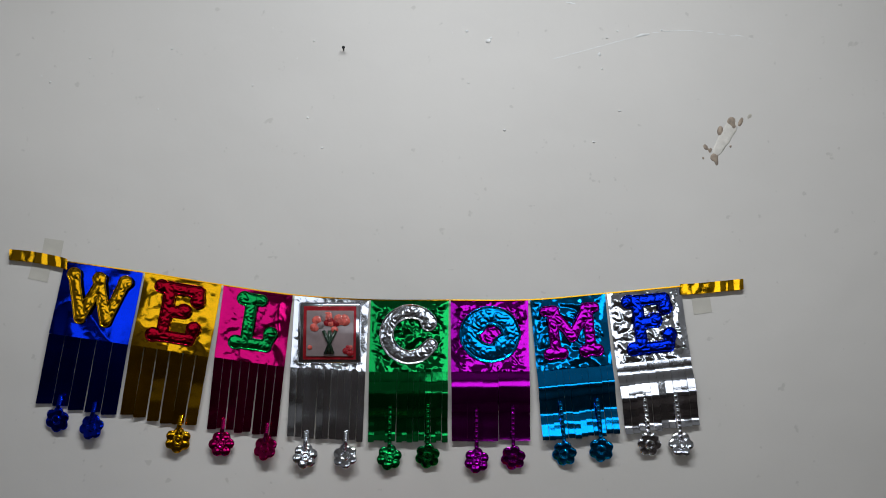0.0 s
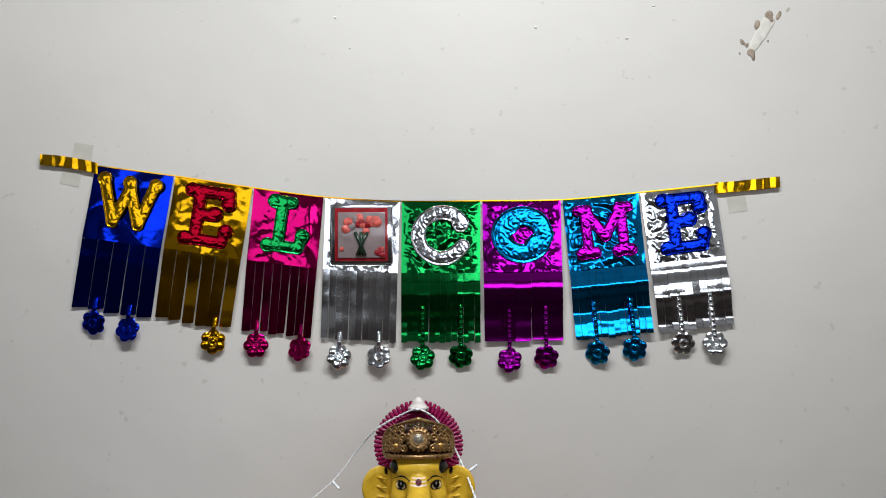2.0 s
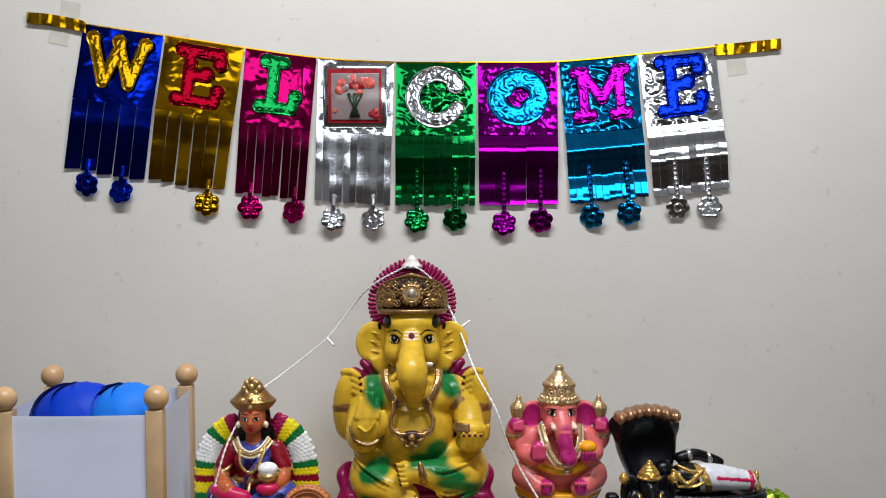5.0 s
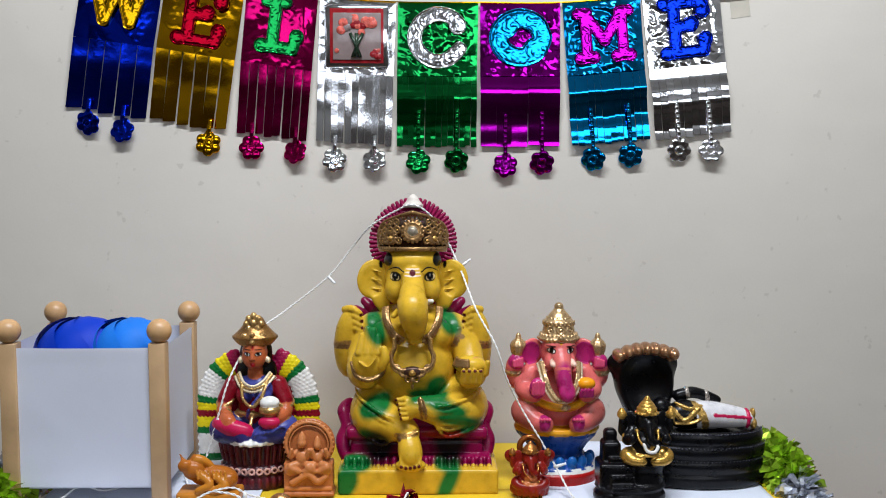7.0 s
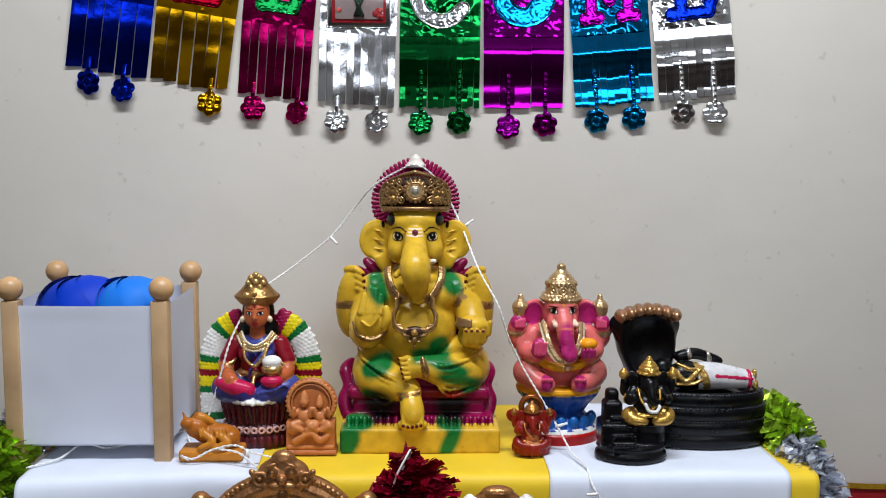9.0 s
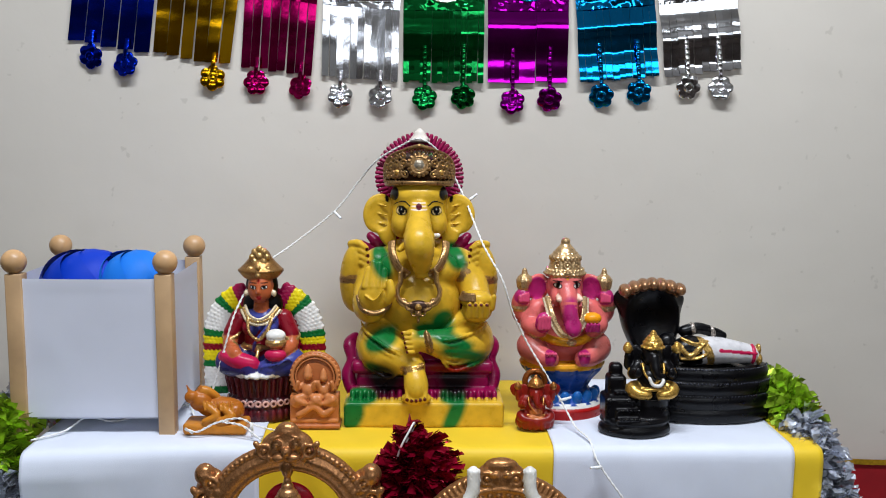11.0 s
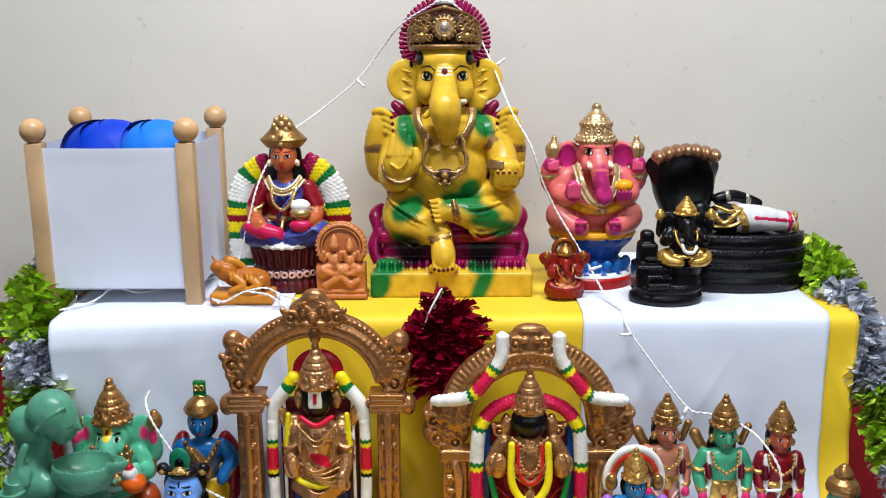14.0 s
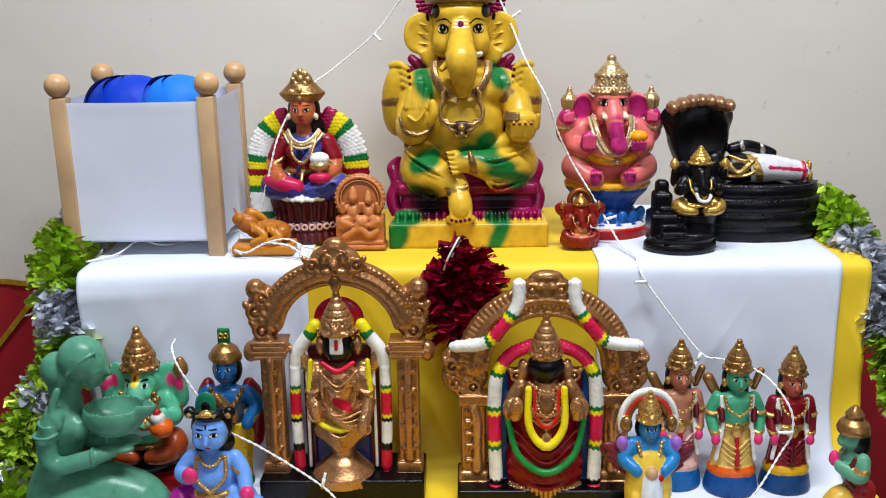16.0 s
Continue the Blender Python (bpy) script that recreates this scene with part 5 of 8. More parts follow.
def goddess():
    sc = Sculpt(0.0013)
    skin, blue, dress = paintbox(186, 96, 56), paintbox(62, 68, 140), paintbox(190, 28, 78)
    dark, wine, gold, ivory = paintbox(62, 14, 22), paintbox(128, 12, 30), paintbox(206, 166, 104, 1), paintbox(226, 210, 176, 0.4)
    # fluted lotus seat
    sc.lathe((0, 0, -0.0145), [(0, 0.047), (0.012, 0.0485), (0.02, 0.046), (0.024, 0.0485), (0.03, 0.0485), (0.034, 0.044), (0.044, 0.0445), (0.062, 0.05), (0.068, 0.0485)], dark, 0.001, 0.82, 22, 0.02)
    for i in range(15):
        a = radians(182 + 176 * i / 14)
        sc.ring((0.0485 * math.cos(a), 0.0398 * math.sin(a), 0.0125), 0.0037, 0.0012, paintbox(206, 160, 150), (90, 0, math.degrees(a) + 90), 0.0004)
        sc.cap((0.046 * math.cos(a), 0.0378 * math.sin(a), 0.023), (0.0498 * math.cos(a), 0.041 * math.sin(a), 0.045), 0.002, 0.003, paintbox(86, 22, 30), 0.001)
        sc.ell((0.047 * math.cos(a), 0.0386 * math.sin(a), -0.004), (0.0028, 0.0028, 0.007), paintbox(96, 30, 36), 0.001)
    for i in range(13):
        a = radians(208 + 124 * i / 12)
        sc.ell((0.034 * math.cos(a) / 0.95, 0.0 + 0.047 * math.sin(a), 0.0525 + 0.0012 * (i % 2)), (0.0046, 0.005, 0.0034), WHT, 0.0015)
    sc.ell((0, -0.026, 0.0565), (0.031, 0.018, 0.004), WHT, 0.002)
    # garland arch behind, in coloured bands of small flowers
    marks = ((0.008, GRN), (0.034, WHT), (0.047, GRN), (0.059, LEMON), (0.069, wine), (0.08, LEMON), (0.09, GRN), (0.122, WHT), (0.134, GRN), (0.147, LEMON), (0.3, paintbox(150, 16, 66)))
    for sx in (-1, 1):
        path = catmull([(sx * 0.067, 0.022, 0.016), (sx * 0.069, 0.022, 0.06), (sx * 0.068, 0.022, 0.1), (sx * 0.061, 0.022, 0.126), (sx * 0.046, 0.022, 0.145), (sx * 0.026, 0.022, 0.156)], 34)
        s = 0.0
        for i in range(34):
            d = path[min(i + 1, 33)] - path[max(i - 1, 0)]
            d /= np.linalg.norm(d)
            nrm = np.array((d[2], 0, -d[0]))
            s += np.linalg.norm(path[i] - path[i - 1]) if i else 0
            col = next(c for m, c in marks if s <= m)
            for j in range(6):
                off = (j - 2.5) * 0.0056 + (0.0028 if i % 2 else 0) - 0.0014
                c = path[i] + nrm * off + np.array((0, -0.0035 * (1 - (off / 0.016) ** 2), 0))
                sc.ell(c, (0.0036, 0.0043, 0.0033), col, 0.0022)
            sc.cap(path[i] - nrm * 0.0115, path[i] + nrm * 0.0115, 0.0056, 0.0056, col, 0.001)
    sc.ell((0, 0.024, 0.1), (0.062, 0.008, 0.068), wine, 0.002)
    # folded legs, torso
    for sx in (-1, 1):
        sc.chain([(sx * 0.015, 0, 0.068, 0.02), (sx * 0.044, -0.014, 0.067, 0.0175), (sx * 0.012, -0.036, 0.063, 0.012)], blue if sx > 0 else paintbox(52, 48, 110), 0.004, 14)
    sc.chain([(-0.046, -0.024, 0.078, 0.009), (-0.026, -0.036, 0.074, 0.0105), (-0.006, -0.038, 0.07, 0.0085)], dress, 0.003)
    for k in range(5):
        sc.chain([(0.006 + k * 0.006, -0.0475, 0.066 + k * 0.001, 0.0014), (0.022 + k * 0.005, -0.043, 0.073 + k * 0.001, 0.0015), (0.05, -0.02, 0.076 - k * 0.004, 0.0013)], blue, 0.0014, 8)
    sc.ell((0, 0, 0.097), (0.024, 0.019, 0.032), wine, 0.005).ell((0, 0.002, 0.122), (0.032, 0.018, 0.018), blue, 0.005)
    sc.ell2((0.013, -0.014, 0.115), 0.0118, blue, 0.004)
    sc.paint((-0.024, -0.01, 0.118), (0.012, 0.03, 0.03), wine, (0, -18, 0), 0.002)
    for k in range(4):
        sc.chain([(0.024 - k * 0.003, -0.02 - k * 0.001, 0.132 - k * 0.003, 0.0014), (0.006 - k * 0.003, -0.031, 0.112 - k * 0.004, 0.0014), (-0.008, -0.024, 0.094 - k * 0.003, 0.0013)], blue, 0.0012, 8)
    for sx in (-1, 1):
        sc.chain([(sx * 0.031, 0.002, 0.126, 0.0125), (sx * 0.041, -0.004, 0.106, 0.0115)], wine, 0.003)
        sc.chain([(sx * 0.042, -0.006, 0.1, 0.0098), (sx * 0.041, -0.016, 0.088, 0.0094), (sx * (0.026 if sx > 0 else 0.03), -0.036, 0.083, 0.0085)], skin, 0.002)
        sc.ring((sx * 0.0415, -0.005, 0.104), 0.0118, 0.002, gold, (25, sx * 16, 0)).ring((sx * 0.038, -0.022, 0.0865), 0.009, 0.0018, gold, (60, sx * 30, 0))
    sc.ell((0.025, -0.042, 0.083), (0.015, 0.01, 0.0085), dress, 0.002)
    sc.lathe((0.025, -0.036, 0.092), [(0, 0.0095), (0.004, 0.014), (0.009, 0.0145), (0.012, 0.012)], gold, 0.0006).ell((0.025, -0.036, 0.1085), (0.0135, 0.0125, 0.009), WHT, 0.001)
    sc.ring((0, -0.002, 0.0885), 0.0245, 0.0032, gold, sy=0.85)
    sc.ell((-0.001, -0.0235, 0.0885), (0.0055, 0.004, 0.006), gold).chain([(-0.001, -0.026, 0.086, 0.0024), (-0.002, -0.034, 0.076, 0.0028)], gold, 0.0006)
    # head
    sc.cap((0, 0, 0.135), (0, 0, 0.15), 0.0105, 0.0098, skin, 0.003)
    sc.ell((0, -0.004, 0.172), (0.0175, 0.0185, 0.0205), skin, 0.003).ell((0, -0.008, 0.162), (0.0135, 0.0135, 0.0125), skin, 0.005)
    sc.ell((0, 0.009, 0.17), (0.0225, 0.0165, 0.028), BLK, 0.001).ell((0, 0.012, 0.142), (0.028, 0.013, 0.026), BLK, 0.002)
    sc.chain([(0, -0.0215, 0.174, 0.0016), (0, -0.0245, 0.1665, 0.0026)], skin, 0.002)
    sc.ell2((0.0022, -0.0235, 0.1655), 0.0017, skin, 0.001)
    for sx in (-1, 1):
        sc.paint((sx * 0.0078, -0.0205, 0.1725), (0.0048, 0.008, 0.0029), BLK, (0, -sx * 8, 0), 0.0003).paint((sx * 0.0078, -0.0205, 0.1723), (0.0037, 0.008, 0.0017), WHT, (0, -sx * 8, 0), 0.0002)
        sc.paint((sx * 0.0076, -0.0205, 0.1725), (0.002, 0.008, 0.0021), BLK, None, 0.0002).paint((sx * 0.008, -0.02, 0.1785), (0.0056, 0.008, 0.0008), BLK, (0, -sx * 2, 0), 0.0003)
    sc.ell((0, -0.0205, 0.1588), (0.0036, 0.003, 0.0012), RED, 0.0005).ell((0, -0.02, 0.1563), (0.0028, 0.003, 0.0013), RED, 0.0005)
    sc.paint((0, -0.024, 0.182), (0.0011, 0.008, 0.004), RED, soft=0.0003)
    # collar of beads and a long chain
    for k in range(3):
        r = 0.021 + 0.003 * k
        sc.beads([(-r, -0.006, 0.144 - k * 0.003), (-r * 0.6, -0.0215, 0.134 - k * 0.004), (0, -0.027, 0.129 - k * 0.004), (r * 0.6, -0.0215, 0.134 - k * 0.004), (r, -0.006, 0.144 - k * 0.003)], 0.0021, (ivory, gold, ivory)[k], 1.4)
    sc.beads([(-0.0155, -0.022, 0.132), (-0.012, -0.0305, 0.112), (0.001, -0.031, 0.101), (0.013, -0.0305, 0.114), (0.0185, -0.02, 0.132)], 0.0024, gold, 1.35)
    # flared crown with a cluster of knobs
    sc.lathe((0, 0.002, 0.182), [(0, 0.022), (0.004, 0.0265), (0.01, 0.0315), (0.0125, 0.0318), (0.016, 0.0275), (0.022, 0.0215), (0.028, 0.0165), (0.033, 0.0125)], BRASS, 0.001, 0.8)
    sc.ell((0, 0.0, 0.2145), (0.0135, 0.013, 0.0095), BRASS, 0.003)
    for x, z, r in ((0, 0.2235, 0.005), (-0.0068, 0.22, 0.0046), (0.0068, 0.22, 0.0046), (-0.0105, 0.213, 0.004), (0.0105, 0.213, 0.004), (0, 0.214, 0.0048), (-0.0065, 0.207, 0.0038), (0.0065, 0.207, 0.0038)):
        sc.ell((x, -0.0075 - 0.003 * (0.226 - z) / 0.02, z), (r, r, r * 1.1), gold, 0.0007)
    for x, z in ((0, 0.2), (-0.012, 0.198), (0.012, 0.198), (-0.006, 0.193), (0.006, 0.193), (-0.018, 0.193), (0.018, 0.193), (0, 0.189)):
        sc.ell((x, -0.022 + abs(x) * 0.5, z), (0.0036, 0.003, 0.0032), gold, 0.0008)
    sc.ell2((0.0195, -0.008, 0.162), (0.003, 0.004, 0.0048), ivory)
    return statue("goddess_figurine", sc, (-0.2025, 1.2797, 1.078), "painted clay goddess seated on maroon lotus before a flower arch", scale=(0.966, 0.966, 0.966), base=-0.0145)


def plaque():
    sc = Sculpt(0.0012)
    tc, hi = paintbox(176, 104, 58), paintbox(196, 124, 74)
    sc.box((-0.033, -0.016, 0), (0.034, 0.016, 0.005), tc, 0.001).box((-0.032, -0.012, 0.004), (0.032, 0.014, 0.044), tc, 0.002)
    sc.ell((0, 0.006, 0.066), (0.034, 0.008, 0.0335), tc, 0.002)
    sc.ring((0, -0.002, 0.066), 0.0295, 0.0022, hi, (90, 0, 0)).ring((0, -0.002, 0.066), 0.025, 0.0012, hi, (90, 0, 0))
    for i in range(22):
        a = radians(-30 + 240 * i / 21)
        sc.ell((0.0325 * math.cos(a), -0.001, 0.066 + 0.032 * math.sin(a)), 0.0018, hi, 0.0005)
    for dx, s in ((-0.008, 0.036), (0.012, 0.03)):
        sc.ell((dx, -0.006, 0.05), (s * 0.25, 0.008, s * 0.3), hi, 0.002).ell((dx, -0.008, 0.05 + s * 0.55), (s * 0.17, 0.007, s * 0.19), hi, 0.001)
        sc.lathe((dx, -0.008, 0.05 + s * 0.68), [(0, s * 0.16), (s * 0.14, s * 0.12), (s * 0.3, 0.001)], hi, 0.001)
        for sx in (-1, 1):
            sc.chain([(dx + sx * s * 0.2, -0.006, 0.058, 0.0032), (dx + sx * s * 0.42, -0.01, 0.052, 0.003), (dx + sx * s * 0.36, -0.013, 0.062, 0.0028)], hi, 0.001)
            sc.chain([(dx + sx * s * 0.1, -0.008, 0.042, 0.005), (dx + sx * s * 0.42, -0.014, 0.04, 0.0045), (dx + sx * s * 0.1, -0.015, 0.034, 0.0035)], hi, 0.001)
    sc.ell((-0.022, -0.011, 0.036), (0.009, 0.006, 0.008), hi, 0.002).ell((0.022, -0.011, 0.036), (0.009, 0.006, 0.008), hi, 0.002)
    sc.chain([(-0.02, -0.013, 0.018, 0.004), (0, -0.014, 0.03, 0.004), (0.012, -0.014, 0.02, 0.004), (0.022, -0.013, 0.026, 0.004)], hi, 0.002)
    sc.box((-0.031, -0.0135, 0.008), (0.031, -0.011, 0.012), hi, 0.001)
    return statue("terracotta_plaque", sc, (-0.126, 1.235, TOP + 0.004), "small round-topped terracotta plaque with a carved seated pair", "plaque")


def cow():
    sc = Sculpt(0.0012)
    c1, c2 = paintbox(190, 120, 36), paintbox(168, 96, 28)
    sc.box((-0.04, -0.02, 0), (0.04, 0.02, 0.015), c1, 0.004)
    sc.ell((0.004, 0.004, 0.03), (0.03, 0.014, 0.014), c2, 0.003).ell((-0.02, -0.002, 0.04), (0.014, 0.012, 0.013), c2, 0.003)
    sc.ell((-0.03, -0.008, 0.047), (0.009, 0.007, 0.008), c2, 0.002).ell((0.024, -0.004, 0.028), (0.012, 0.013, 0.012), c2, 0.003)
    sc.chain([(-0.01, -0.01, 0.036, 0.005), (0.004, -0.017, 0.026, 0.004), (-0.012, -0.018, 0.018, 0.004)], c1, 0.002)
    sc.chain([(0.01, -0.01, 0.034, 0.005), (0.022, -0.016, 0.024, 0.005), (0.006, -0.018, 0.018, 0.004)], c1, 0.002)
    sc.chain([(0.0, 0.004, 0.044, 0.004), (-0.01, 0, 0.052, 0.005), (-0.018, 0, 0.054, 0.0055)], c1, 0.002)
    for sx in (-1, 1):
        sc.cap((-0.028 + sx * 0.005, -0.004, 0.053), (-0.028 + sx * 0.009, -0.004, 0.061), 0.0022, 0.001, c2)
    for i in range(8):
        sc.chain([(-0.014 + i * 0.005, -0.012, 0.042, 0.0012), (-0.012 + i * 0.005, -0.016, 0.032, 0.0012)], c1, 0.001)
    return statue("reclining_bull", sc, (-0.249, 1.205, TOP + 0.006), "small tan clay reclining bull with rider on a slab base")


def red_elephant():
    sc = Sculpt(0.0011)
    red = paintbox(128, 26, 18)
    for i in range(9):
        a = radians(180 + 180 * i / 8)
        sc.ell((0.02 * math.cos(a), 0.014 * math.sin(a), 0.01), (0.006, 0.006, 0.009), red, 0.001)
    sc.ell((0, 0, 0.008), (0.02, 0.016, 0.009), red, 0.002)
    seated_elephant(sc, (0, 0, 0.012), 0.05, red, red, red, paintbox(180, 120, 60, 1), jewel=True, gilt_crown=0.3, eye=False)
    sc.ell2((0.022, 0.004, 0.05), (0.012, 0.004, 0.009), red, 0.001, (0, -30, 0))
    sc.ring((0, 0.008, 0.062), 0.013, 0.004, paintbox(160, 90, 40, 1), (90, 0, 0))
    sc.paint((0, -0.02, 0.024), (0.012, 0.01, 0.006), paintbox(200, 120, 70), soft=0.002)
    return statue("red_elephant_figurine", sc, (0.164, 1.225, TOP + 0.004), "small dark red clay elephant-headed figurine with gilt crown")


def black_elephant():
    sc = Sculpt(0.0012)
    k = paintbox(7, 6, 9)
    g = paintbox(210, 165, 80, 1)
    sc.lathe((0, 0, 0), [(0, 0.044), (0.004, 0.047), (0.01, 0.046), (0.014, 0.042), (0.018, 0.045), (0.022, 0.043)], k, 0.001, 0.7)
    # stepped tower
    sc.box((-0.042, -0.02, 0.018), (-0.006, 0.022, 0.05), k, 0.004).box((-0.036, -0.005, 0.04), (-0.012, 0.022, 0.075), k, 0.005).box((-0.033, 0.0, 0.07), (-0.016, 0.018, 0.09), k, 0.006)
    for i in range(4):
        sc.box((-0.028, -0.03 + i * 0.006, 0.016), (0.002, 0.0, 0.026 + i * 0.01), k, 0.002)
        for j in range(6):
            sc.ell((-0.025 + j * 0.005, -0.031 + i * 0.006, 0.025 + i * 0.01), 0.0022, k, 0.0006)
    sc.lathe((0.02, 0.0, 0.018), [(0, 0.026), (0.02, 0.024), (0.03, 0.026)], k, 0.003, 0.8)
    seated_elephant(sc, (0.02, 0.0, 0.05), 0.068, k, k, g, g, jewel=True, gilt_crown=0.34, eye=False)
    sc.chain([(0.012, -0.026, 0.078, 0.0022), (0.016, -0.028, 0.07, 0.0022), (0.025, -0.029, 0.069, 0.0022), (0.03, -0.027, 0.075, 0.0022)], WHT, 0.0004)
    sc.paint((0.014, -0.02, 0.112), (0.0016, 0.006, 0.0012), RED, soft=0.0003)
    return statue("black_elephant_figurine", sc, (0.291, 1.205, TOP + 0.006), "glossy black elephant-headed figurine in gold clothes beside stepped shrine")


def serpent_bed():
    """The reclining figure on the coiled serpent with its many-headed hood."""
    sc = Sculpt(0.0014)
    k, g, gb, grey = paintbox(4, 4, 7), paintbox(205, 165, 90, 1), paintbox(172, 128, 92, 1), paintbox(60, 62, 76)
    for rx, z in ((0.092, 0.002), (0.092, 0.021), (0.09, 0.04), (0.087, 0.058)):
        sc.ring((0.02, 0, z), rx - 0.012, 0.0115, k, k=0.001, sy=0.52)
    sc.ell((0.02, 0, 0.03), (0.086, 0.043, 0.042), k, 0.002)
    for i in range(56):
        a = radians(180 + 180 * i / 55)
        for r, z in ((0.0845, 0.0675), (0.0895, 0.0485), (0.092, 0.0305)):
            sc.ell((0.02 + r * math.cos(a), 0.525 * r * math.sin(a), z), 0.0012, grey, 0.0003)
    # hood: a broad fan with a row of gilt heads along its top edge
    sc.chain([(-0.052, 0.014, 0.06, 0.02), (-0.0535, 0.016, 0.09, 0.026), (-0.056, 0.016, 0.115, 0.034), (-0.06, 0.014, 0.14, 0.04)], k, 0.008)
    sc.ell((-0.0615, 0.012, 0.155), (0.0495, 0.014, 0.024), k, 0.012)
    sc.cut((-0.06, -0.022, 0.128), (0.042, 0.026, 0.05), 0.006)
    for i in range(7):
        u = i / 6
        x, z = -0.0985 + 0.075 * u, 0.1645 + 0.0145 * math.sin(math.pi * (0.12 + 0.72 * u))
        sc.ell((x, -0.006, z), (0.0086, 0.017, 0.0092), gb, 0.0016)
        sc.paint((x, 0.012, z + 0.001), (0.012, 0.012, 0.014), k, soft=0.001)
    # sleeper: bent arm, jewelled chest, white robe
    sc.ell((-0.04, -0.012, 0.096), (0.014, 0.013, 0.016), k, 0.002)
    sc.chain([(-0.028, -0.01, 0.086, 0.012), (-0.006, -0.012, 0.088, 0.0185), (0.016, -0.012, 0.085, 0.0145)], k, 0.003)
    sc.chain([(0.012, -0.012, 0.088, 0.0182), (0.04, -0.014, 0.087, 0.0165), (0.078, -0.014, 0.083, 0.0115)], paintbox(206, 204, 206), 0.003)
    for q in range(7):
        sc.ring((0.024 + q * 0.008, -0.013, 0.0875 - q * 0.0006), 0.0172 - q * 0.0007, 0.0012, paintbox(206, 204, 206), (0, 76, 8), 0.0014)
    sc.chain([(-0.014, -0.002, 0.112, 0.0078), (0.006, 0.0, 0.116, 0.0074), (0.026, 0.0, 0.111, 0.0066), (0.041, -0.002, 0.106, 0.0055)], k, 0.002)
    for x, z in ((-0.002, 0.1155), (0.026, 0.111)):
        sc.ring((x, 0, z), 0.0078, 0.0017, paintbox(200, 190, 180, 1), (0, 84, 0))
    sc.chain([(0.03, -0.0305, 0.091, 0.0013), (0.082, -0.0265, 0.086, 0.0013)], paintbox(180, 20, 70), 0.0004)
    sc.ring((0.0785, -0.014, 0.083), 0.0118, 0.0022, paintbox(180, 20, 70), (0, 90, 0))
    sc.ell((0.086, -0.017, 0.09), (0.004, 0.006, 0.0085), g, 0.001).ell((0.087, -0.02, 0.077), (0.0045, 0.006, 0.0075), g, 0.001)
    for x in (0.009, 0.014):
        sc.ring((x, -0.012, 0.087), 0.0178, 0.0022, g, (0, 66, 12))
    sc.beads([(-0.028, -0.022, 0.1), (-0.012, -0.031, 0.084), (0.008, -0.029, 0.1)], 0.0024, g, 1.4)
    sc.beads([(-0.022, -0.0185, 0.106), (-0.004, -0.029, 0.1), (0.012, -0.023, 0.102)], 0.002, g, 1.4)
    sc.beads([(-0.022, -0.026, 0.078), (-0.002, -0.0315, 0.08), (0.012, -0.03, 0.086)], 0.002, g, 1.4)
    sc.ell((-0.03, -0.022, 0.082), (0.005, 0.005, 0.01), g, 0.001, (0, 20, 0))
    return statue("serpent_bed_idol", sc, (0.3838, 1.276, 1.075), "glossy black idol reclining on a coiled serpent with gilt hood", "idol", scale=(0.978, 0.978, 0.978), base=-0.0092)


def garland_bands(sc, pts, r, cols, k=0.0008):
    p = catmull(pts, len(cols) * 2 + 1)
    for i, c in enumerate(cols):
        for j in range(2):
            a, b = p[i * 2 + j], p[i * 2 + j + 1]
            sc.cap(a, b, r * 0.85, r * 0.85, c, k)
            for q in range(5):
                g = radians(180 + 45 * (q + 0.5 * (j % 2)))
                d = np.array(b) - np.array(a)
                u = np.array((-d[2], 0, d[0])) / max(1e-6, math.hypot(d[0], d[2]))
                sc.ell(np.array(a) + u * r * 0.72 * math.cos(g) + np.array((0, r * 0.72 * math.sin(g), 0)), r * 0.42, c, 0.0004)


